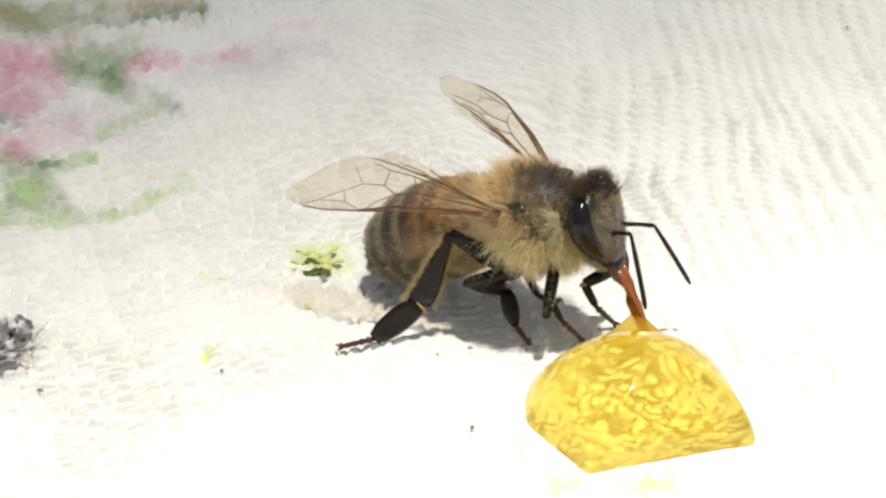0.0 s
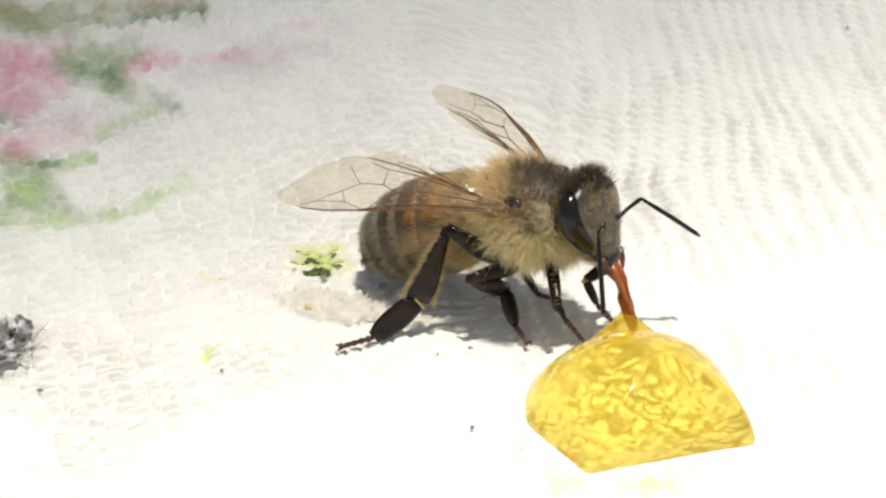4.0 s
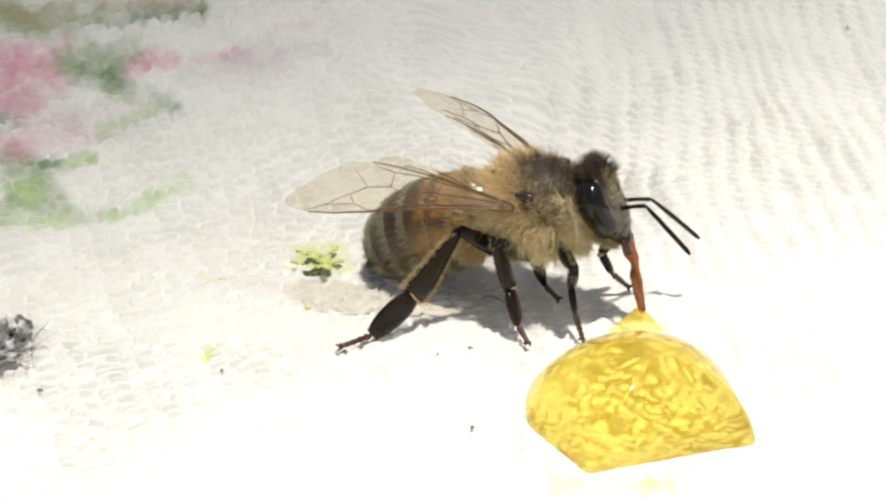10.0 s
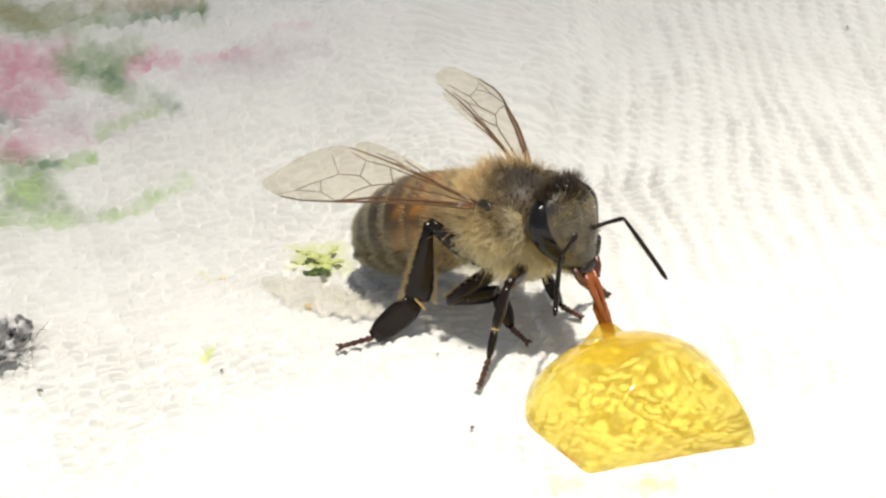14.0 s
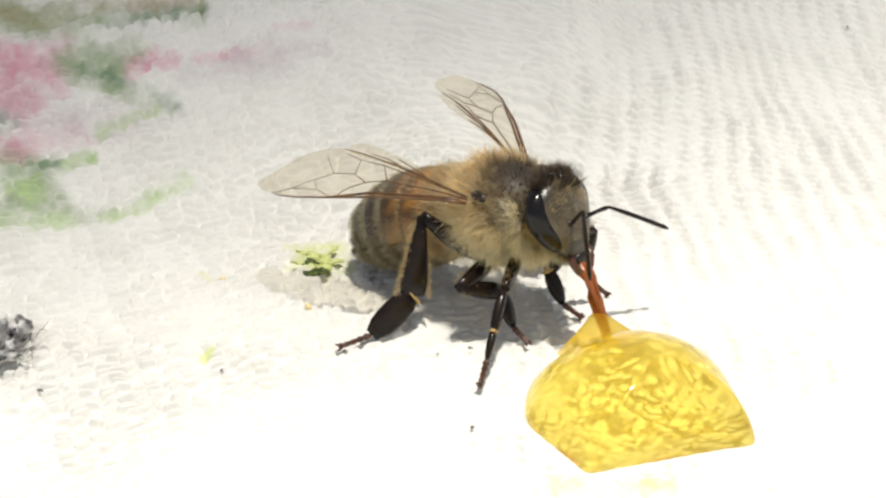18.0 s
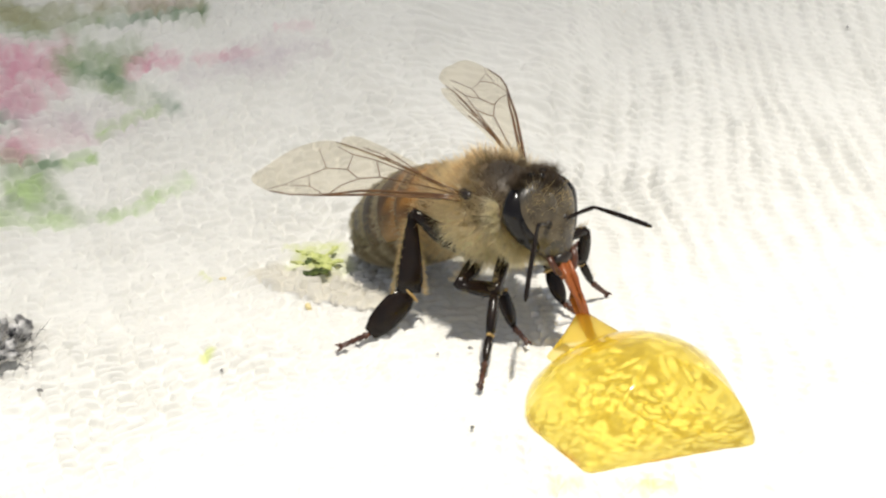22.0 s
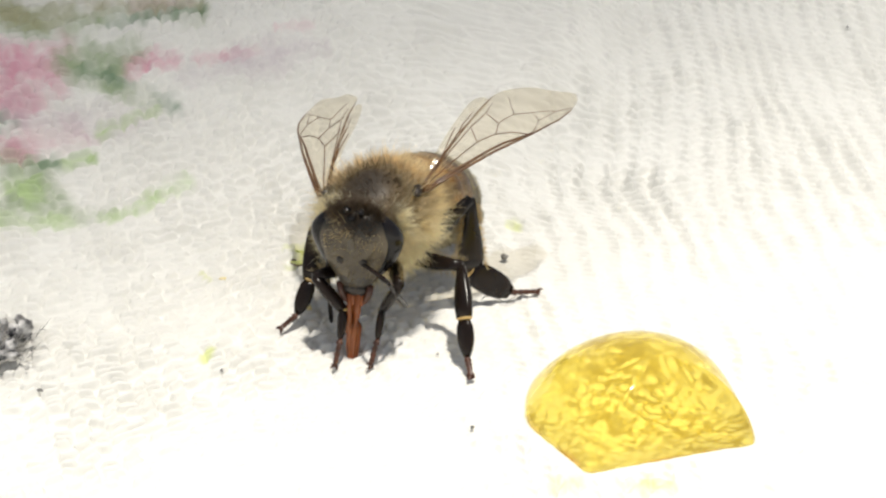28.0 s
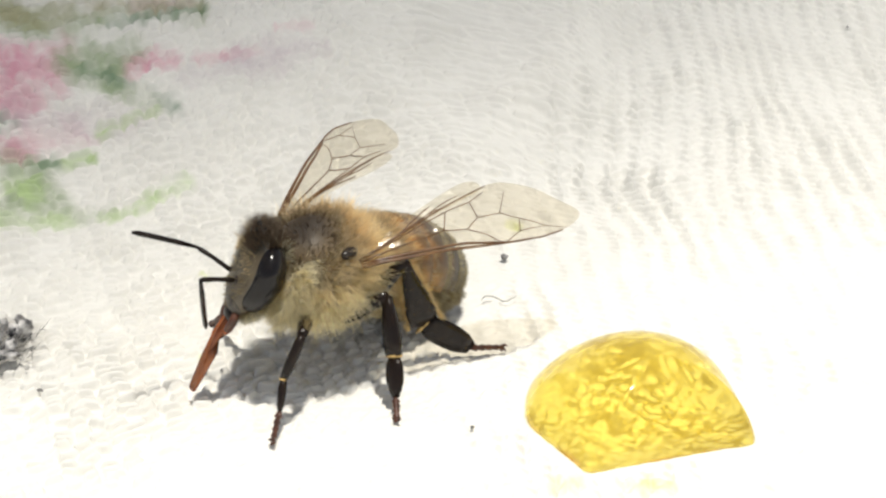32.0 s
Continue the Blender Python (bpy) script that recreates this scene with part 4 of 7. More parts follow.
def build_leg(kind, s, seed):
    hip, a, b, c, d = LEGS[kind]
    if kind == "hind":
        fw, ft = [0.18, 0.26, 0.30, 0.27, 0.20, 0.16], [0.16, 0.22, 0.22, 0.2, 0.17, 0.14]
        tw, tt = [0.13, 0.18, 0.25, 0.33, 0.41, 0.44, 0.36], [0.11, 0.13, 0.14, 0.14, 0.13, 0.12, 0.1]
        bw, bt = [0.25, 0.40, 0.43, 0.42, 0.37, 0.22], [0.1, 0.11, 0.12, 0.11, 0.10, 0.08]
    elif kind == "mid":
        fw, ft = [0.17, 0.24, 0.26, 0.24, 0.19, 0.15], [0.15, 0.2, 0.2, 0.19, 0.16, 0.13]
        tw, tt = [0.12, 0.18, 0.24, 0.27, 0.28, 0.24], [0.11, 0.14, 0.16, 0.17, 0.16, 0.14]
        bw, bt = [0.15, 0.25, 0.27, 0.26, 0.20, 0.10], [0.1, 0.13, 0.14, 0.13, 0.11, 0.07]
    else:
        fw, ft = [0.17, 0.22, 0.23, 0.21, 0.17, 0.14], [0.15, 0.19, 0.19, 0.18, 0.15, 0.13]
        tw, tt = [0.12, 0.17, 0.20, 0.20, 0.18, 0.14], [0.11, 0.14, 0.15, 0.15, 0.14, 0.11]
        bw, bt = [0.10, 0.14, 0.14, 0.13, 0.12, 0.07], [0.09, 0.11, 0.12, 0.11, 0.10, 0.06]
    k = dict(hind=1.3, mid=1.25, fore=1.25)[kind]
    fw, ft, tw, tt, bw, bt = ([k * w for w in ws] for ws in (fw, ft, tw, tt, bw, bt))
    leg = part(kind + "leg", limb(a, fw, ft, 0.03), LEG, bee, "glossy black jointed leg")
    tibia = part("tibia", limb(b, tw, tt), LEG, leg, "flattened black shin")
    basi = part("basitarsus", limb(c, bw, bt), LEG, leg, "black brush joint")
    knots, thick = [], []
    for i in range(4):
        x0, x1 = d * 0.8 * i / 4, d * 0.8 * (i + 1) / 4
        knots += [(x0 + 0.01, 0, 0), (x1 - 0.02, 0, 0)]
        thick += [0.08, 0.145 - 0.012 * i]
    foot = tube(knots + [(d * 0.84, 0, 0), (d * 0.93, 0, -0.03)], thick + [0.07, 0.16], 8)
    claws = [tube([(d * 0.9, 0, 0), (d * 1.0, q * 0.10, 0.02), (d * 1.04, q * 0.13, -0.08)], [0.07, 0.055, 0.016], 6) for q in (1, -1)]
    tarsus = part("tarsus", join(foot, *claws), CLAW, leg, "red-brown foot with two claws")
    pale = np.array((0.85, 0.70, 0.40))
    part("leg_hair", bristles(a, fw[1], fw[-2], 110, seed, 0.36, pale * 0.8), HAIR, leg, kind="stuff")
    comb = None
    if kind == "hind":
        comb = part("pollen_comb", bristles(b, 0.20, 0.62, 520, seed + 2, 0.34, pale * 1.1), HAIR, leg, "pale fringe of hair", kind="stuff")
    ring = part("joint", ball((0, 0, 0), (0.09, (tw[-2] + tw[-1]) / 2 * 1.02, tt[-1] * 1.1), 12, 8), HAIR_PALE, leg, "pale joint")
    return dict(hip=Vector((hip[0], s * hip[1], hip[2])), a=a, b=b, c=c, d=d, parts=(leg, tibia, basi, tarsus, ring), comb=comb)


HAIR_PALE = material("joint_membrane", (0.55, 0.38, 0.14), 0.5, (0.4, 0.25, 0.08), 0.2, 0.2)
build_thorax()
abdomen = build_abdomen()
head, proboscis, scapes, flags = build_head()
wings = {s: build_wing(s) for s in (1, -1)}
legs = {(k, s): build_leg(k, s, 40 + 7 * i + (3 if s > 0 else 0)) for i, k in enumerate(LEGS) for s in (1, -1)}



# ---- movement ----
def now(ob, t):
    """The keyed pose of a thing at a time."""
    keys = ob.animation_data
    loc, rot = [0.0] * 3, [1.0, 0.0, 0.0, 0.0]
    for c in keys.action.layers[0].strips[0].channelbag(keys.action_slot).fcurves:
        (loc if c.data_path == "location" else rot)[c.array_index] = c.evaluate(frame(t))
    q = Matrix.Identity(4).to_quaternion()
    q.w, q.x, q.y, q.z = rot
    return Matrix.Translation(loc) @ q.normalized().to_matrix().to_4x4()


def bone(root, along, normal):
    """A pose at root (millimetres) with x along a limb and z across the plane in which it bends."""
    x = along.normalized()
    z = (normal - x * normal.dot(x)).normalized()
    y = z.cross(x)
    m = Matrix((x, y, z)).transposed().to_4x4()
    m.translation = root * MM
    return m


def step_rows(rows, t):
    """Where a foot stands at a time; it lifts while it goes from one place to the next."""
    for (t0, *a), (t1, *b) in zip(rows, rows[1:]):
        if t <= t1:
            k = (t - t0) / (t1 - t0)
            k = k * k * (3 - 2 * k)
            a, b = Vector(a), Vector(b)
            p = a.lerp(b, k)
            p.z += min(1.1, (b - a).length * 0.5) * 4 * k * (1 - k)
            return p
    return Vector(rows[-1][1:])


def leg_poses(leg, kind, body, foot):
    """Thigh, shin, heel and foot for a body pose and a place of the claws, in the bee's space."""
    hip = leg["hip"]
    f = body.inverted() @ (foot * MM) / MM
    up = (body.to_3x3().inverted() @ Vector((0, 0, 1))).normalized()
    u = hip - f
    u = (u - up * u.dot(up)).normalized()
    if kind == "mid":
        back = Vector((-1, 0, 0))
        u = (u + (back - up * back.dot(up)) * 0.75).normalized()
    rise, heel = dict(fore=(42, 62), mid=(20, 60), hind=(8, 36))[kind]
    a, b = leg["a"], leg["b"]
    lean = math.degrees(math.atan2((hip - f).dot(up), (hip - f).dot(u)))
    for k in range(9):
        # a leg that must reach far straightens at heel and foot
        r, h = radians(rise + (lean - rise) * k / 8), radians(heel + (lean - heel) * k / 8)
        end = f + (u * math.cos(r) + up * math.sin(r)) * leg["d"] * 0.98
        ankle = end + (u * math.cos(h) + up * math.sin(h)) * leg["c"]
        if (ankle - hip).length < (a + b) * 0.97:
            break
    d = ankle - hip
    dist = min(max(d.length, abs(a - b) + 0.5), (a + b) * 0.985)
    shift = hip + d.normalized() * dist - ankle
    ankle, end = ankle + shift, end + shift
    d = ankle - hip
    pole = dict(fore=Vector((0.55, 1.0 * hip.y, 0.8)), mid=Vector((-0.35, 1.2 * hip.y, 0.75)), hind=Vector((-0.5, 0.8 * hip.y, 1.3)))[kind]
    n = d.normalized()
    pole = (pole - n * pole.dot(n)).normalized()
    x = (a * a - b * b + dist * dist) / (2 * dist)
    knee = hip + n * x + pole * math.sqrt(max(a * a - x * x, 0.0))
    plane = (knee - hip).cross(ankle - knee)
    return bone(hip, knee - hip, plane), bone(knee, ankle - knee, plane), bone(ankle, end - ankle, plane), bone(end, f - end, plane)


def motions():
    walk(bee, [
        (0, at_mm(3.36, -6.95, 4.44, 3.6, -5.1, -33.7)),
        (0.5, at_mm(3.28, -6.85, 4.43, 3.0, -5.2, -33.5)),
        (1, at_mm(3.27, -6.69, 4.40, 3.2, -5.6, -32.9)),
        (1.5, at_mm(3.26, -6.62, 4.42, 3.2, -5.6, -33.1)),
        (2, at_mm(3.23, -6.55, 4.38, 2.8, -5.5, -32.4)),
        (2.5, at_mm(3.30, -6.76, 4.38, 2.3, -5.3, -32.9)),
        (3, at_mm(3.31, -6.54, 4.39, 2.6, -5.8, -32.5)),
        (3.5, at_mm(3.28, -6.40, 4.39, 2.6, -5.6, -33.0)),
        (5.5, at_mm(3.16, -6.42, 4.36, 1.6, -4.8, -33.6)),
        (6, at_mm(3.29, -6.41, 4.34, 2.2, -5.8, -32.9)),
        (6.5, at_mm(3.25, -6.41, 4.35, 1.7, -5.3, -32.9)),
        (7, at_mm(3.19, -6.31, 4.34, 1.4, -5.4, -32.7)),
        (7.5, at_mm(3.03, -6.47, 4.36, -0.0, -3.5, -35.8)),
        (8, at_mm(2.94, -6.25, 4.35, 0.8, -4.2, -34.9)),
        (8.5, at_mm(3.05, -6.14, 4.28, -0.3, -3.8, -35.6)),
        (9, at_mm(3.34, -6.30, 4.36, 0.9, -6.1, -32.0)),
        (9.5, at_mm(3.39, -6.13, 4.30, 1.0, -6.5, -30.6)),
        (10, at_mm(3.58, -5.05, 4.12, 3.5, -6.5, -27.5)),
        (10.5, at_mm(3.44, -4.92, 4.28, 1.4, -6.4, -20.2)),
        (11, at_mm(3.83, -5.23, 4.34, -1.2, -4.4, -19.3)),
        (11.5, at_mm(2.71, -3.91, 4.21, 1.5, -6.3, -27.7)),
        (12, at_mm(2.19, -2.12, 4.28, 4.9, -9.2, -25.0)),
        (12.5, at_mm(2.37, -7.25, 4.18, 3.5, -2.5, -51.6)),
        (13, at_mm(2.61, -7.03, 4.22, 3.3, -3.6, -48.7)),
        (13.5, at_mm(2.56, -7.01, 4.38, 2.2, -5.8, -45.7)),
        (14, at_mm(2.58, -6.84, 4.42, 3.7, -5.7, -45.9)),
        (14.5, at_mm(2.56, -6.69, 4.36, 3.3, -5.3, -45.2)),
        (16.5, at_mm(2.54, -6.45, 4.36, 2.6, -4.5, -45.0)),
        (17, at_mm(2.57, -6.48, 4.34, 2.1, -4.5, -45.8)),
        (17.5, at_mm(2.44, -6.03, 4.30, 2.9, -4.7, -46.6)),
        (18, at_mm(2.37, -5.91, 4.32, 2.1, -5.2, -45.9)),
        (18.5, at_mm(2.48, -5.92, 4.35, 2.1, -5.0, -44.9)),
        (19, at_mm(2.50, -6.02, 4.35, 1.8, -4.9, -45.9)),
        (19.5, at_mm(2.40, -5.84, 4.31, 1.9, -4.9, -47.8)),
        (20, at_mm(2.25, -5.51, 4.26, 1.7, -5.2, -48.4)),
        (20.5, at_mm(2.04, -5.48, 4.22, 2.6, -4.8, -53.2)),
        (21, at_mm(2.06, -6.00, 4.35, 3.7, -4.9, -55.0)),
        (21.5, at_mm(2.04, -5.86, 4.32, 3.3, -5.2, -54.2)),
        (22, at_mm(2.05, -5.66, 4.29, 3.0, -5.3, -52.7)),
        (22.5, at_mm(2.19, -5.91, 4.32, 1.7, -4.3, -50.9)),
        (23, at_mm(2.23, -6.00, 4.42, 2.6, -5.8, -52.5)),
        (23.5, at_mm(2.11, -5.71, 4.32, 2.3, -5.7, -53.4)),
        (24, at_mm(2.02, -5.45, 4.25, 2.0, -5.2, -53.5)),
        (24.5, at_mm(1.99, -5.61, 4.30, 2.1, -5.1, -55.3)),
        (25, at_mm(1.95, -5.65, 4.30, 2.4, -5.3, -56.9)),
        (25.5, at_mm(0.85, -6.62, 4.24, 5.6, -3.6, -59.7)),
        (27.5, at_mm(-4.06, -8.05, 4.31, 7.8, 1.6, -128.0)),
        (28, at_mm(-2.34, -6.51, 4.31, 6.6, 0.4, -105.4)),
        (28.5, at_mm(-1.94, -5.78, 4.32, 2.2, -3.4, -115.3)),
        (29, at_mm(-3.75, -8.48, 4.31, 5.6, -1.5, -116.5)),
        (29.5, at_mm(-2.30, -5.06, 4.23, 2.4, -4.5, -112.4)),
        (30, at_mm(-5.15, -10.94, 4.32, 2.9, -0.1, -126.8)),
        (30.5, at_mm(-4.32, -11.41, 4.19, -5.4, -3.9, -121.3)),
        (31, at_mm(-4.32, -10.72, 4.23, -5.9, -6.8, -128.1)),
        (31.5, at_mm(-4.39, -10.92, 4.31, -4.6, -5.5, -126.6)),
        (32, at_mm(-4.30, -10.38, 4.08, -3.1, -5.6, -129.8)),
    ])
    walk(head, [
        (0, at_mm(*NECK, 0.4, -3.6, 3.7)),
        (0.5, at_mm(*NECK, 1.4, -5.4, 1.9)),
        (1, at_mm(*NECK, 0.6, -7.1, 3.1)),
        (1.5, at_mm(*NECK, 1.2, -6.4, -1.8)),
        (2, at_mm(*NECK, -0.7, -8.2, 1.9)),
        (2.5, at_mm(*NECK, -1.9, -7.3, 3.7)),
        (3, at_mm(*NECK, -0.6, -7.3, -0.5)),
        (3.5, at_mm(*NECK, -0.8, -7.3, -4.3)),
        (5.5, at_mm(*NECK, -3.0, -11.1, -1.6)),
        (6, at_mm(*NECK, -5.7, -9.3, 7.0)),
        (6.5, at_mm(*NECK, -3.0, -11.9, 1.3)),
        (7, at_mm(*NECK, -4.3, -13.1, 0.8)),
        (7.5, at_mm(*NECK, -0.6, -10.2, -3.1)),
        (8, at_mm(*NECK, -2.5, -8.6, -4.6)),
        (8.5, at_mm(*NECK, -5.0, -11.8, -3.1)),
        (9, at_mm(*NECK, -6.9, -10.0, 5.7)),
        (9.5, at_mm(*NECK, -8.8, -12.6, 7.6)),
        (10, at_mm(*NECK, -1.9, -8.4, 15.0)),
        (10.5, at_mm(*NECK, -0.8, -9.0, 19.2)),
        (11, at_mm(*NECK, 7.8, -6.9, 8.3)),
        (11.5, at_mm(*NECK, 3.5, -1.5, 1.9)),
        (12, at_mm(*NECK, -6.3, -3.6, 5.8)),
        (12.5, at_mm(*NECK, 8.5, -3.2, -10.4)),
        (13, at_mm(*NECK, 9.8, 1.4, -14.4)),
        (13.5, at_mm(*NECK, 2.4, -8.3, 2.8)),
        (14, at_mm(*NECK, 2.9, -5.6, -0.7)),
        (14.5, at_mm(*NECK, -0.3, -8.9, 3.7)),
        (16.5, at_mm(*NECK, -0.0, -9.6, -0.2)),
        (17, at_mm(*NECK, -0.7, -10.9, 2.7)),
        (17.5, at_mm(*NECK, -1.3, -10.4, -4.3)),
        (18, at_mm(*NECK, -1.6, -10.4, 6.4)),
        (18.5, at_mm(*NECK, -0.7, -10.6, 5.0)),
        (19, at_mm(*NECK, -0.4, -10.0, 5.4)),
        (19.5, at_mm(*NECK, -1.3, -11.2, 3.3)),
        (20, at_mm(*NECK, -2.5, -13.6, 5.3)),
        (20.5, at_mm(*NECK, -1.3, -16.3, -1.7)),
        (21, at_mm(*NECK, 1.8, -10.7, -8.4)),
        (21.5, at_mm(*NECK, 2.0, -10.0, -6.0)),
        (22, at_mm(*NECK, 0.1, -11.7, 1.1)),
        (22.5, at_mm(*NECK, -0.3, -11.8, 6.3)),
        (23, at_mm(*NECK, 5.0, -2.5, -8.5)),
        (23.5, at_mm(*NECK, 4.2, -9.2, -8.8)),
        (24, at_mm(*NECK, 1.8, -13.7, -5.4)),
        (24.5, at_mm(*NECK, 2.9, -10.2, -7.6)),
        (25, at_mm(*NECK, 3.5, -10.4, -10.3)),
        (25.5, at_mm(*NECK, 10.6, 1.8, -21.8)),
        (27.5, at_mm(*NECK, -3.5, 3.4, -20.7)),
        (28, at_mm(*NECK, -9.6, 13.6, -0.4)),
        (28.5, at_mm(*NECK, -4.4, 11.9, 6.4)),
        (29, at_mm(*NECK, -7.6, 1.1, 11.9)),
        (29.5, at_mm(*NECK, -4.0, -7.3, 18.1)),
        (30, at_mm(*NECK, -5.0, 2.3, 17.2)),
        (30.5, at_mm(*NECK, -12.3, -1.2, 13.3)),
        (31, at_mm(*NECK, -9.4, -6.0, 12.6)),
        (31.5, at_mm(*NECK, -4.8, -6.3, 12.8)),
        (32, at_mm(*NECK, -0.7, -9.0, -30.7)),
    ])
    walk(abdomen, [
        (0, at_mm(*PETIOLE, 0.0, -2.6, 2.5)),
        (0.5, at_mm(*PETIOLE, 0.0, -2.4, 1.8)),
        (1, at_mm(*PETIOLE, 0.0, -2.0, 1.6)),
        (1.5, at_mm(*PETIOLE, 0.0, -1.8, 2.1)),
        (2, at_mm(*PETIOLE, 0.0, -1.9, 1.3)),
        (2.5, at_mm(*PETIOLE, 0.0, -2.0, 1.7)),
        (3, at_mm(*PETIOLE, 0.0, -1.3, 1.8)),
        (3.5, at_mm(*PETIOLE, 0.0, -1.4, 2.8)),
        (5.5, at_mm(*PETIOLE, 0.0, -2.0, 3.9)),
        (6, at_mm(*PETIOLE, 0.0, -0.7, 4.3)),
        (6.5, at_mm(*PETIOLE, 0.0, -1.7, 4.0)),
        (7, at_mm(*PETIOLE, 0.0, -1.7, 4.4)),
        (7.5, at_mm(*PETIOLE, 0.0, -3.1, 7.8)),
        (8, at_mm(*PETIOLE, 0.0, -3.1, 8.4)),
        (8.5, at_mm(*PETIOLE, 0.0, -3.5, 9.6)),
        (9, at_mm(*PETIOLE, 0.0, -1.7, 6.6)),
        (9.5, at_mm(*PETIOLE, 0.0, -1.2, 5.0)),
        (10, at_mm(*PETIOLE, 0.0, -2.0, 4.3)),
        (10.5, at_mm(*PETIOLE, 0.0, -0.8, 7.3)),
        (11, at_mm(*PETIOLE, 0.0, 0.7, 10.4)),
        (11.5, at_mm(*PETIOLE, 0.0, -3.2, 12.4)),
        (12, at_mm(*PETIOLE, 0.0, -2.5, 12.4)),
        (12.5, at_mm(*PETIOLE, 0.0, 2.1, 13.3)),
        (13, at_mm(*PETIOLE, 0.0, 2.5, 13.4)),
        (13.5, at_mm(*PETIOLE, 0.0, 2.4, 10.2)),
        (14, at_mm(*PETIOLE, 0.0, 1.1, 11.6)),
        (14.5, at_mm(*PETIOLE, 0.0, 1.1, 10.5)),
        (16.5, at_mm(*PETIOLE, 0.0, -0.6, 10.5)),
        (17, at_mm(*PETIOLE, 0.0, -0.4, 11.3)),
        (17.5, at_mm(*PETIOLE, 0.0, -1.4, 11.9)),
        (18, at_mm(*PETIOLE, 0.0, -1.7, 10.6)),
        (18.5, at_mm(*PETIOLE, 0.0, -1.8, 10.6)),
        (19, at_mm(*PETIOLE, 0.0, -1.3, 11.9)),
        (19.5, at_mm(*PETIOLE, 0.0, -2.0, 12.8)),
        (20, at_mm(*PETIOLE, 0.0, -2.9, 12.5)),
        (20.5, at_mm(*PETIOLE, 0.0, -3.5, 15.6)),
        (21, at_mm(*PETIOLE, 0.0, -2.4, 17.6)),
        (21.5, at_mm(*PETIOLE, 0.0, -2.4, 16.7)),
        (22, at_mm(*PETIOLE, 0.0, -2.8, 15.3)),
        (22.5, at_mm(*PETIOLE, 0.0, -3.4, 13.9)),
        (23, at_mm(*PETIOLE, 0.0, -1.5, 16.1)),
        (23.5, at_mm(*PETIOLE, 0.0, -2.3, 16.2)),
        (24, at_mm(*PETIOLE, 0.0, -3.5, 15.8)),
        (24.5, at_mm(*PETIOLE, 0.0, -3.5, 17.2)),
        (25, at_mm(*PETIOLE, 0.0, -3.3, 18.6)),
        (25.5, at_mm(*PETIOLE, 0.0, -3.6, 13.5)),
        (27.5, at_mm(*PETIOLE, 0.0, 3.0, -6.1)),
        (28, at_mm(*PETIOLE, 0.0, -2.8, -6.4)),
        (28.5, at_mm(*PETIOLE, 0.0, -0.8, -1.8)),
        (29, at_mm(*PETIOLE, 0.0, 2.2, -8.5)),
        (29.5, at_mm(*PETIOLE, 0.0, 0.6, -2.4)),
        (30, at_mm(*PETIOLE, 0.0, 6.1, -7.1)),
        (30.5, at_mm(*PETIOLE, 0.0, 4.4, -0.7)),
        (31, at_mm(*PETIOLE, 0.0, 0.5, 0.3)),
        (31.5, at_mm(*PETIOLE, 0.0, -1.0, -0.6)),
        (32, at_mm(*PETIOLE, 0.0, -2.3, 0.3)),
    ])
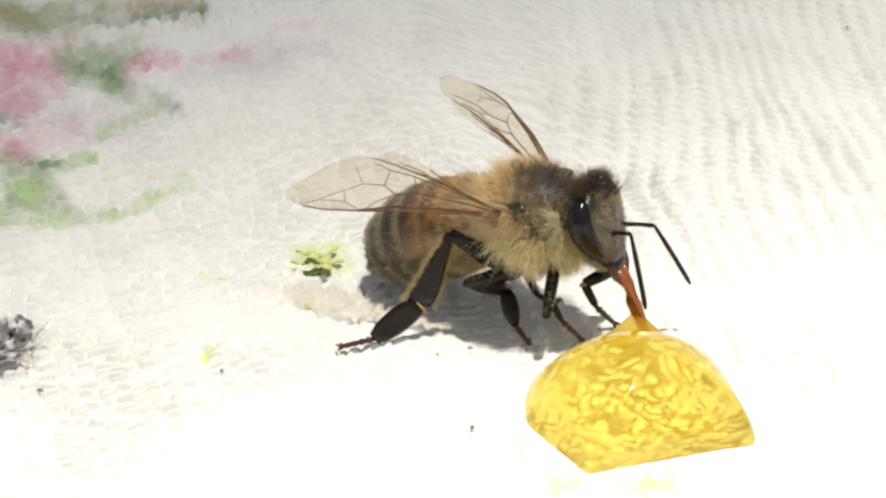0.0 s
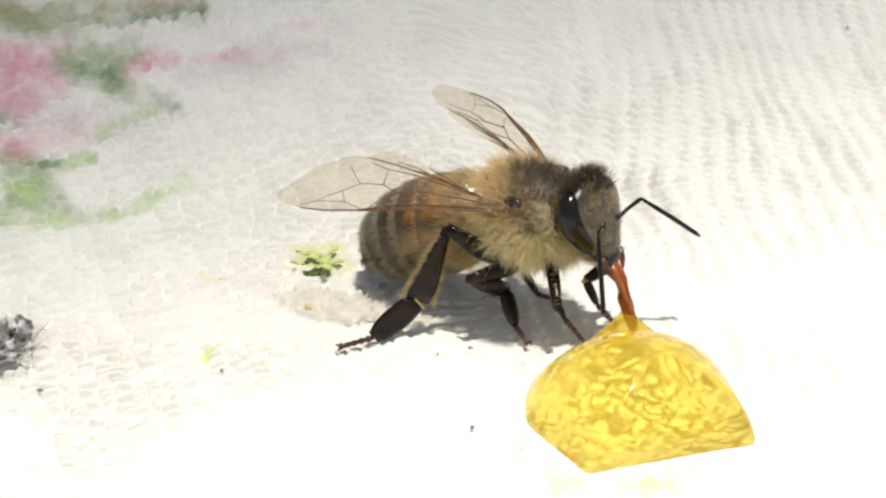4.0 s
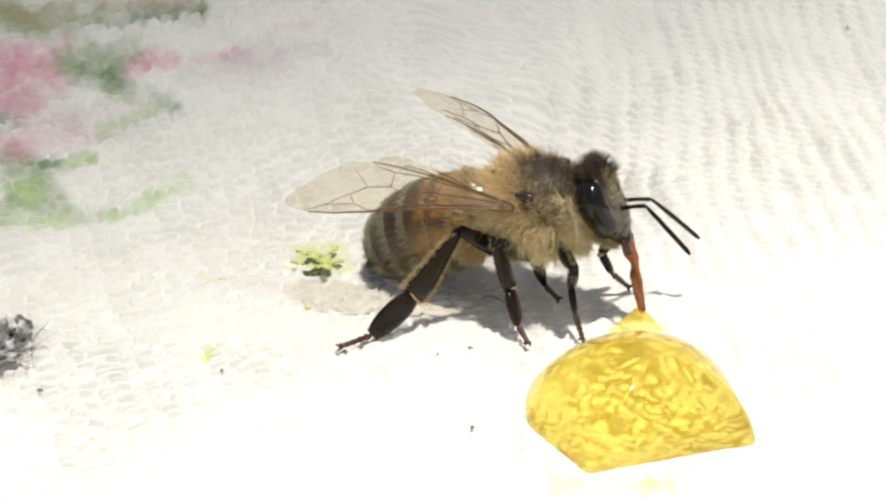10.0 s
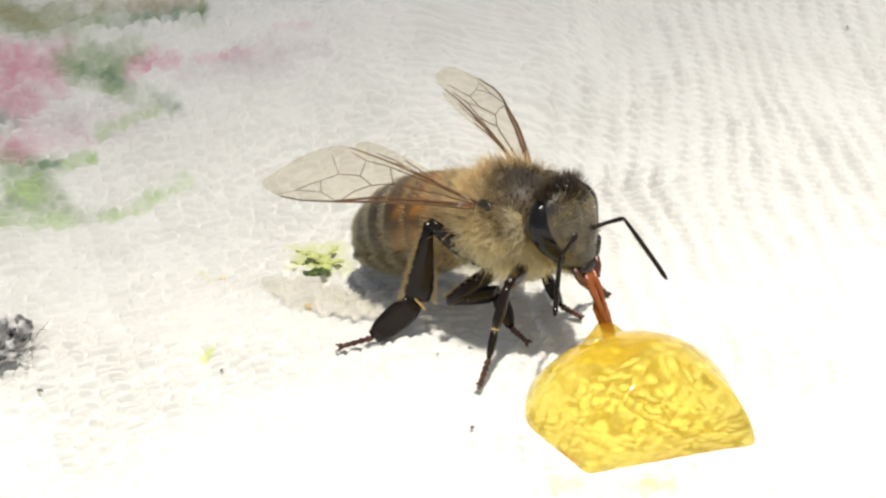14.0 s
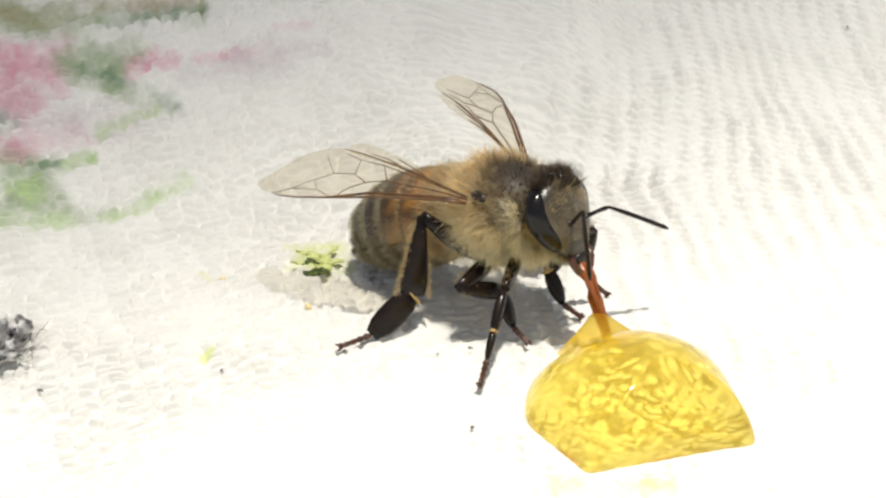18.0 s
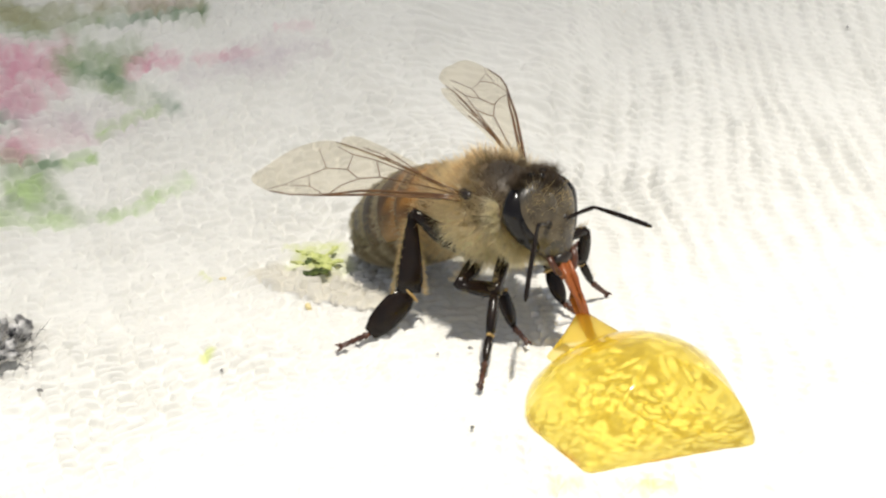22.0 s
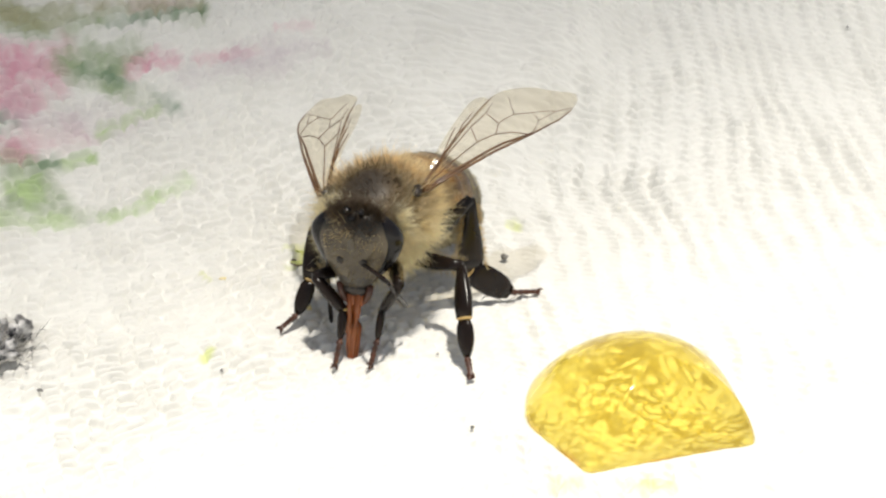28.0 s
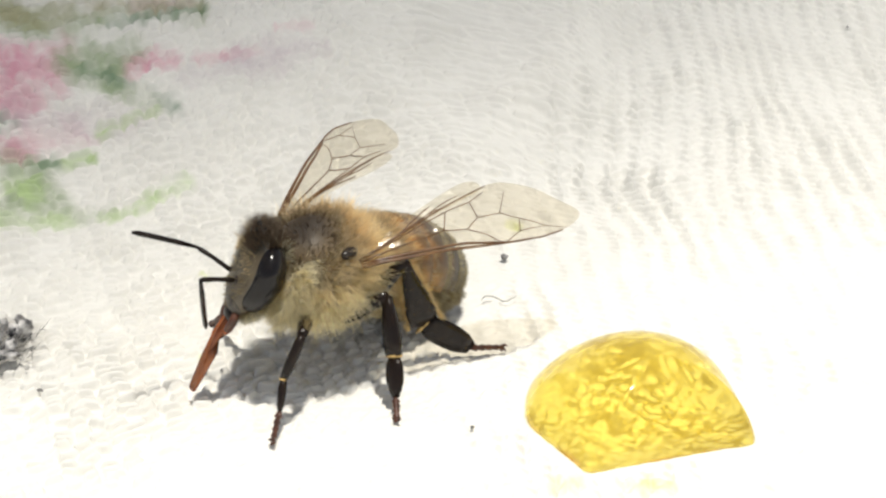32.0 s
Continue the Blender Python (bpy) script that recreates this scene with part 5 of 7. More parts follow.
    walk(wings[1], [
        (0, at_mm(0.01, 1.64, 0.44, 30.1, -24.1, 138.4)),
        (0.5, at_mm(0.03, 1.66, 0.43, 27.7, -22.8, 139.4)),
        (1, at_mm(0.05, 1.68, 0.42, 26.8, -22.1, 139.5)),
        (1.5, at_mm(0.08, 1.70, 0.42, 26.3, -22.6, 140.2)),
        (2, at_mm(0.10, 1.71, 0.41, 25.4, -22.4, 140.6)),
        (2.5, at_mm(0.12, 1.73, 0.40, 24.5, -23.2, 141.5)),
        (3, at_mm(0.14, 1.75, 0.39, 24.1, -23.4, 142.7)),
        (3.5, at_mm(0.18, 1.75, 0.34, 24.7, -23.7, 142.4)),
        (5.5, at_mm(0.35, 1.75, 0.12, 25.3, -24.2, 144.2)),
        (6, at_mm(0.39, 1.76, 0.07, 27.9, -26.0, 145.2)),
        (6.5, at_mm(0.33, 1.75, 0.12, 26.3, -24.3, 144.5)),
        (7, at_mm(0.27, 1.73, 0.17, 25.3, -23.3, 143.4)),
        (7.5, at_mm(0.21, 1.72, 0.23, 22.5, -24.3, 144.7)),
        (8, at_mm(0.16, 1.71, 0.28, 22.4, -22.3, 141.8)),
        (8.5, at_mm(0.10, 1.70, 0.34, 21.4, -23.3, 143.1)),
        (9, at_mm(0.04, 1.69, 0.39, 25.2, -24.5, 142.1)),
        (9.5, at_mm(0.27, 1.67, 0.07, 27.5, -27.2, 143.9)),
        (10, at_mm(0.49, 1.65, -0.24, 30.3, -27.8, 146.7)),
        (10.5, at_mm(0.45, 1.66, -0.16, 29.4, -29.4, 149.4)),
        (11, at_mm(0.41, 1.67, -0.08, 39.8, -29.8, 152.5)),
        (11.5, at_mm(0.80, 1.81, -0.27, 38.1, -24.2, 148.5)),
        (12, at_mm(1.20, 1.95, -0.47, 33.1, -26.5, 146.1)),
        (12.5, at_mm(0.45, 1.66, 0.13, 29.1, -31.0, 143.1)),
        (13, at_mm(-0.30, 1.36, 0.74, 27.2, -28.1, 139.8)),
        (13.5, at_mm(-0.31, 1.37, 0.77, 29.4, -26.2, 139.4)),
        (14, at_mm(-0.31, 1.39, 0.80, 32.5, -23.9, 142.1)),
        (14.5, at_mm(-0.31, 1.40, 0.83, 31.4, -22.7, 142.9)),
        (16.5, at_mm(-0.33, 1.45, 0.95, 28.0, -21.3, 141.8)),
        (17, at_mm(-0.34, 1.47, 0.99, 26.5, -20.6, 141.7)),
        (17.5, at_mm(-0.32, 1.47, 0.99, 26.7, -21.0, 142.2)),
        (18, at_mm(-0.31, 1.47, 0.99, 25.5, -20.0, 142.1)),
        (18.5, at_mm(-0.29, 1.47, 1.00, 25.9, -20.8, 142.1)),
        (19, at_mm(-0.28, 1.48, 1.00, 24.7, -20.3, 142.1)),
        (19.5, at_mm(-0.26, 1.48, 1.01, 23.5, -20.6, 142.8)),
        (20, at_mm(-0.24, 1.48, 1.01, 22.6, -21.1, 144.3)),
        (20.5, at_mm(-0.23, 1.49, 1.01, 21.4, -22.8, 145.4)),
        (21, at_mm(-0.21, 1.49, 1.02, 22.6, -25.8, 145.1)),
        (21.5, at_mm(-0.22, 1.48, 1.03, 21.7, -24.9, 146.0)),
        (22, at_mm(-0.22, 1.48, 1.04, 21.3, -24.5, 145.5)),
        (22.5, at_mm(-0.22, 1.47, 1.05, 20.5, -25.2, 146.7)),
        (23, at_mm(-0.22, 1.47, 1.06, 20.5, -24.6, 146.5)),
        (23.5, at_mm(-0.22, 1.47, 1.06, 19.3, -24.4, 146.8)),
        (24, at_mm(-0.22, 1.46, 1.07, 18.1, -23.9, 147.2)),
        (24.5, at_mm(-0.22, 1.46, 1.08, 17.4, -24.5, 147.4)),
        (25, at_mm(-0.22, 1.45, 1.09, 16.9, -25.3, 147.2)),
        (25.5, at_mm(-0.14, 1.52, 1.07, -3.0, -26.2, 131.1)),
        (27.5, at_mm(0.16, 1.81, 0.96, 76.7, -20.1, 148.4)),
        (28, at_mm(0.24, 1.88, 0.94, 31.9, -14.9, 140.3)),
        (28.5, at_mm(0.24, 1.88, 0.94, 31.9, -14.9, 140.3)),
        (29, at_mm(0.15, 1.98, 0.89, 27.6, -26.8, 143.5)),
        (29.5, at_mm(0.24, 1.88, 0.94, 31.9, -14.9, 140.3)),
        (30, at_mm(-0.08, 2.06, 1.12, 33.1, -20.7, 153.1)),
        (30.5, at_mm(0.05, 2.06, 0.92, 33.6, -15.5, 150.8)),
        (31, at_mm(0.17, 2.07, 0.72, 34.0, -15.1, 151.3)),
        (31.5, at_mm(0.17, 2.09, 0.70, 27.8, -15.4, 149.1)),
        (32, at_mm(0.17, 2.12, 0.68, 38.3, -13.0, 149.1)),
    ])
    walk(wings[-1], [
        (0, at_mm(-0.10, -2.14, 0.81, -35.2, -8.6, -160.7)),
        (0.5, at_mm(-0.06, -2.11, 0.81, -35.8, -7.5, -159.5)),
        (1, at_mm(-0.01, -2.09, 0.80, -35.8, -7.3, -159.8)),
        (1.5, at_mm(0.03, -2.07, 0.80, -36.1, -7.8, -158.2)),
        (2, at_mm(0.07, -2.04, 0.79, -36.2, -7.9, -157.8)),
        (2.5, at_mm(0.11, -2.02, 0.79, -35.8, -8.6, -156.4)),
        (3, at_mm(0.15, -1.99, 0.79, -35.9, -8.5, -156.5)),
        (3.5, at_mm(0.18, -1.99, 0.77, -36.4, -9.7, -154.6)),
        (5.5, at_mm(0.30, -1.98, 0.71, -35.8, -9.9, -151.6)),
        (6, at_mm(0.33, -1.98, 0.69, -34.2, -9.7, -154.6)),
        (6.5, at_mm(0.24, -2.02, 0.69, -35.6, -9.6, -153.6)),
        (7, at_mm(0.15, -2.05, 0.69, -36.5, -8.9, -154.0)),
        (7.5, at_mm(0.07, -2.09, 0.68, -38.3, -8.6, -148.7)),
        (8, at_mm(-0.02, -2.13, 0.68, -41.0, -9.7, -148.8)),
        (8.5, at_mm(-0.10, -2.17, 0.68, -38.6, -8.1, -151.4)),
        (9, at_mm(-0.19, -2.20, 0.67, -38.2, -8.5, -157.9)),
        (9.5, at_mm(-0.07, -2.17, 0.68, -39.7, -14.5, -144.9)),
        (10, at_mm(0.06, -2.13, 0.68, -32.8, -11.3, -155.6)),
        (10.5, at_mm(0.03, -2.10, 0.69, -39.2, -17.3, -135.2)),
        (11, at_mm(0.01, -2.06, 0.69, -40.3, -23.8, -116.0)),
        (11.5, at_mm(0.16, -2.04, 0.72, -45.8, -22.7, -118.8)),
        (12, at_mm(0.32, -2.02, 0.74, -32.9, -14.7, -147.4)),
        (12.5, at_mm(0.22, -1.98, 0.89, -56.9, -12.6, -148.9)),
        (13, at_mm(0.12, -1.93, 1.03, -46.5, -11.3, -145.1)),
        (13.5, at_mm(0.10, -1.95, 1.01, -41.5, -8.6, -148.5)),
        (14, at_mm(0.09, -1.97, 0.99, -39.4, -9.3, -148.1)),
        (14.5, at_mm(0.07, -2.00, 0.97, -38.4, -8.3, -149.2)),
        (16.5, at_mm(0.01, -2.09, 0.89, -35.7, -9.0, -150.4)),
        (17, at_mm(-0.00, -2.11, 0.87, -35.4, -9.5, -149.7)),
        (17.5, at_mm(0.03, -2.08, 0.87, -35.5, -8.4, -149.5)),
        (18, at_mm(0.05, -2.06, 0.87, -34.7, -7.9, -148.2)),
        (18.5, at_mm(0.08, -2.03, 0.87, -33.7, -8.0, -147.4)),
        (19, at_mm(0.11, -2.00, 0.88, -34.7, -7.9, -146.1)),
        (19.5, at_mm(0.13, -1.97, 0.88, -36.1, -7.4, -144.4)),
        (20, at_mm(0.16, -1.95, 0.88, -36.9, -6.5, -143.1)),
        (20.5, at_mm(0.19, -1.92, 0.88, -40.1, -5.1, -141.7)),
        (21, at_mm(0.21, -1.89, 0.88, -44.7, -8.5, -141.4)),
        (21.5, at_mm(0.22, -1.88, 0.89, -44.0, -8.4, -141.5)),
        (22, at_mm(0.23, -1.87, 0.89, -41.1, -8.0, -139.9)),
        (22.5, at_mm(0.23, -1.85, 0.90, -40.1, -7.7, -140.0)),
        (23, at_mm(0.24, -1.84, 0.90, -40.6, -9.3, -139.9)),
        (23.5, at_mm(0.25, -1.82, 0.91, -40.1, -8.6, -138.8)),
        (24, at_mm(0.25, -1.81, 0.91, -39.2, -7.3, -138.7)),
        (24.5, at_mm(0.26, -1.80, 0.92, -40.1, -7.2, -138.8)),
        (25, at_mm(0.27, -1.78, 0.92, -41.2, -7.8, -138.7)),
        (25.5, at_mm(0.28, -1.82, 0.91, -47.3, -11.7, -147.4)),
        (27.5, at_mm(0.31, -1.97, 0.86, -6.2, -20.8, -155.0)),
        (28, at_mm(0.32, -2.00, 0.85, -29.5, -15.5, -150.4)),
        (28.5, at_mm(0.32, -2.00, 0.85, -29.5, -15.5, -150.4)),
        (29, at_mm(0.03, -1.73, 0.96, -25.4, -16.8, -150.7)),
        (29.5, at_mm(0.32, -2.00, 0.85, -29.5, -15.5, -150.4)),
        (30, at_mm(-0.20, -1.45, 0.67, -28.6, -20.9, -143.9)),
        (30.5, at_mm(0.02, -1.67, 0.81, -32.1, -16.5, -141.5)),
        (31, at_mm(0.24, -1.89, 0.95, -11.2, -17.3, -147.5)),
        (31.5, at_mm(0.13, -1.86, 1.04, -7.6, -18.6, -149.9)),
        (32, at_mm(0.01, -1.83, 1.12, -6.9, -20.4, -152.5)),
    ])
    walk(proboscis, [
        (0, at_mm(*MOUTH, 0.0, -17.2, 1.9)),
        (0.5, at_mm(*MOUTH, 0.0, -12.8, 1.5)),
        (1, at_mm(*MOUTH, 0.0, -8.9, 1.1)),
        (1.5, at_mm(*MOUTH, 0.0, -9.8, 1.1)),
        (2, at_mm(*MOUTH, 0.0, -8.1, 0.8)),
        (2.5, at_mm(*MOUTH, 0.0, -11.5, 0.8)),
        (3, at_mm(*MOUTH, 0.0, -10.0, 0.7)),
        (3.5, at_mm(*MOUTH, 0.0, -10.8, 0.5)),
        (5.5, at_mm(*MOUTH, 0.0, -6.5, 0.0)),
        (6, at_mm(*MOUTH, 0.0, -9.1, 0.0)),
        (6.5, at_mm(*MOUTH, 0.0, -2.7, -0.1)),
        (7, at_mm(*MOUTH, 0.0, 0.4, -0.0)),
        (7.5, at_mm(*MOUTH, 0.0, -15.7, -1.3)),
        (8, at_mm(*MOUTH, 0.0, -17.1, -1.6)),
        (8.5, at_mm(*MOUTH, 0.0, -16.7, -1.5)),
        (9, at_mm(*MOUTH, 0.0, -2.1, -0.5)),
        (9.5, at_mm(*MOUTH, 0.0, 1.3, -0.0)),
        (10, at_mm(*MOUTH, 0.0, -0.0, 0.0)),
        (10.5, at_mm(*MOUTH, 0.0, -3.0, 0.7)),
        (11, at_mm(*MOUTH, 0.0, -1.6, 0.9)),
        (11.5, at_mm(*MOUTH, 0.0, -4.7, 1.8)),
        (12, at_mm(*MOUTH, 0.0, -10.0, 1.9)),
        (12.5, at_mm(*MOUTH, 0.0, 20.6, -18.1)),
        (13, at_mm(*MOUTH, 0.0, 18.8, -21.1)),
        (13.5, at_mm(*MOUTH, 0.0, -8.0, -4.4)),
        (14, at_mm(*MOUTH, 0.0, -13.5, -0.7)),
        (14.5, at_mm(*MOUTH, 0.0, -12.3, -0.3)),
        (16.5, at_mm(*MOUTH, 0.0, -14.1, -0.6)),
        (17, at_mm(*MOUTH, 0.0, -12.7, -0.4)),
        (17.5, at_mm(*MOUTH, 0.0, -16.8, -0.7)),
        (18, at_mm(*MOUTH, 0.0, -11.9, -0.7)),
        (18.5, at_mm(*MOUTH, 0.0, -10.9, -0.5)),
        (19, at_mm(*MOUTH, 0.0, -12.3, -0.5)),
        (19.5, at_mm(*MOUTH, 0.0, -13.3, -0.7)),
        (20, at_mm(*MOUTH, 0.0, -10.7, -0.4)),
        (20.5, at_mm(*MOUTH, 0.0, -9.4, -0.1)),
        (21, at_mm(*MOUTH, 0.0, -15.5, 0.8)),
        (21.5, at_mm(*MOUTH, 0.0, -17.2, 1.0)),
        (22, at_mm(*MOUTH, 0.0, -14.8, 0.8)),
        (22.5, at_mm(*MOUTH, 0.0, -16.5, 0.7)),
        (23, at_mm(*MOUTH, 0.0, -24.0, 2.5)),
        (23.5, at_mm(*MOUTH, 0.0, -18.4, 2.5)),
        (24, at_mm(*MOUTH, 0.0, -15.1, 2.8)),
        (24.5, at_mm(*MOUTH, 0.0, -20.0, 4.3)),
        (25, at_mm(*MOUTH, 0.0, -20.1, 6.1)),
        (25.5, at_mm(*MOUTH, 0.0, 6.3, -0.9)),
        (27.5, at_mm(*MOUTH, 0.0, -3.2, -1.2)),
        (28, at_mm(*MOUTH, 0.0, -15.7, -6.1)),
        (28.5, at_mm(*MOUTH, 0.0, -22.8, -2.9)),
        (29, at_mm(*MOUTH, 0.0, 10.7, -0.8)),
        (29.5, at_mm(*MOUTH, 0.0, 1.9, 0.1)),
        (30, at_mm(*MOUTH, 0.0, 15.8, 4.7)),
        (30.5, at_mm(*MOUTH, 0.0, 10.8, 6.2)),
        (31, at_mm(*MOUTH, 0.0, 8.7, 7.0)),
        (31.5, at_mm(*MOUTH, 0.0, -5.6, 0.6)),
        (32, at_mm(*MOUTH, 0.0, -15.5, -6.8)),
    ])
    rx, ry, rz = ANT_ROOT
    walk(scapes[-1], [
        (0, at_mm(rx, -ry, rz, 0.0, -15.9, -38.1)),
        (0.5, at_mm(rx, -ry, rz, 0.0, -1.5, -62.9)),
        (1, at_mm(rx, -ry, rz, 0.0, -12.0, -51.5)),
        (1.5, at_mm(rx, -ry, rz, 0.0, -0.8, -78.0)),
        (2, at_mm(rx, -ry, rz, 0.0, -15.4, -52.4)),
        (2.5, at_mm(rx, -ry, rz, 0.0, -20.4, -33.4)),
        (3, at_mm(rx, -ry, rz, 0.0, -2.0, -70.9)),
        (3.5, at_mm(rx, -ry, rz, 0.0, -9.2, -68.4)),
        (5.5, at_mm(rx, -ry, rz, 0.0, -3.0, -56.7)),
        (6, at_mm(rx, -ry, rz, 0.0, -20.3, -37.7)),
        (6.5, at_mm(rx, -ry, rz, 0.0, -21.4, -62.2)),
        (7, at_mm(rx, -ry, rz, 0.0, -11.3, -58.9)),
        (7.5, at_mm(rx, -ry, rz, 0.0, 8.7, -90.2)),
        (8, at_mm(rx, -ry, rz, 0.0, 16.1, -90.5)),
        (8.5, at_mm(rx, -ry, rz, 0.0, -10.1, -51.2)),
        (9, at_mm(rx, -ry, rz, 0.0, -6.4, -41.3)),
        (9.5, at_mm(rx, -ry, rz, 0.0, -6.8, -42.4)),
        (10, at_mm(rx, -ry, rz, 0.0, -10.8, -40.6)),
        (10.5, at_mm(rx, -ry, rz, 0.0, -3.2, -52.9)),
        (11, at_mm(rx, -ry, rz, 0.0, -3.7, -48.2)),
        (11.5, at_mm(rx, -ry, rz, 0.0, 13.3, -34.8)),
        (12, at_mm(rx, -ry, rz, 0.0, -1.7, -21.0)),
        (12.5, at_mm(rx, -ry, rz, 0.0, -31.3, -36.8)),
        (13, at_mm(rx, -ry, rz, 0.0, 16.3, -33.4)),
        (13.5, at_mm(rx, -ry, rz, 0.0, -10.6, -60.1)),
        (14, at_mm(rx, -ry, rz, 0.0, 8.9, -74.8)),
        (14.5, at_mm(rx, -ry, rz, 0.0, -18.1, -60.4)),
        (16.5, at_mm(rx, -ry, rz, 0.0, -15.5, -54.1)),
        (17, at_mm(rx, -ry, rz, 0.0, -27.0, -46.8)),
        (17.5, at_mm(rx, -ry, rz, 0.0, -22.1, -50.5)),
        (18, at_mm(rx, -ry, rz, 0.0, -27.2, -28.2)),
        (18.5, at_mm(rx, -ry, rz, 0.0, -20.4, -49.2)),
        (19, at_mm(rx, -ry, rz, 0.0, -26.1, -39.8)),
        (19.5, at_mm(rx, -ry, rz, 0.0, -17.0, -53.8)),
        (20, at_mm(rx, -ry, rz, 0.0, -13.1, -58.5)),
        (20.5, at_mm(rx, -ry, rz, 0.0, -19.0, -52.3)),
        (21, at_mm(rx, -ry, rz, 0.0, 0.3, -36.2)),
        (21.5, at_mm(rx, -ry, rz, 0.0, -4.4, -60.9)),
        (22, at_mm(rx, -ry, rz, 0.0, -15.4, -56.9)),
        (22.5, at_mm(rx, -ry, rz, 0.0, -25.9, -48.3)),
        (23, at_mm(rx, -ry, rz, 0.0, 19.4, -50.7)),
        (23.5, at_mm(rx, -ry, rz, 0.0, -8.6, -58.2)),
        (24, at_mm(rx, -ry, rz, 0.0, -22.4, -48.0)),
        (24.5, at_mm(rx, -ry, rz, 0.0, -7.6, -43.3)),
        (25, at_mm(rx, -ry, rz, 0.0, -6.1, -50.5)),
        (25.5, at_mm(rx, -ry, rz, 0.0, -28.5, -52.6)),
        (27.5, at_mm(rx, -ry, rz, 0.0, 10.6, -54.7)),
        (28, at_mm(rx, -ry, rz, 0.0, 38.3, -131.4)),
        (28.5, at_mm(rx, -ry, rz, 0.0, 27.6, -11.5)),
        (29, at_mm(rx, -ry, rz, 0.0, -8.3, -27.5)),
        (29.5, at_mm(rx, -ry, rz, 0.0, -22.2, -65.1)),
        (30, at_mm(rx, -ry, rz, 0.0, -7.6, 7.8)),
        (30.5, at_mm(rx, -ry, rz, 0.0, -15.8, -8.4)),
        (31, at_mm(rx, -ry, rz, 0.0, -14.3, -21.1)),
        (31.5, at_mm(rx, -ry, rz, 0.0, -3.6, 6.5)),
        (32, at_mm(rx, -ry, rz, 0.0, -18.9, -28.9)),
    ])
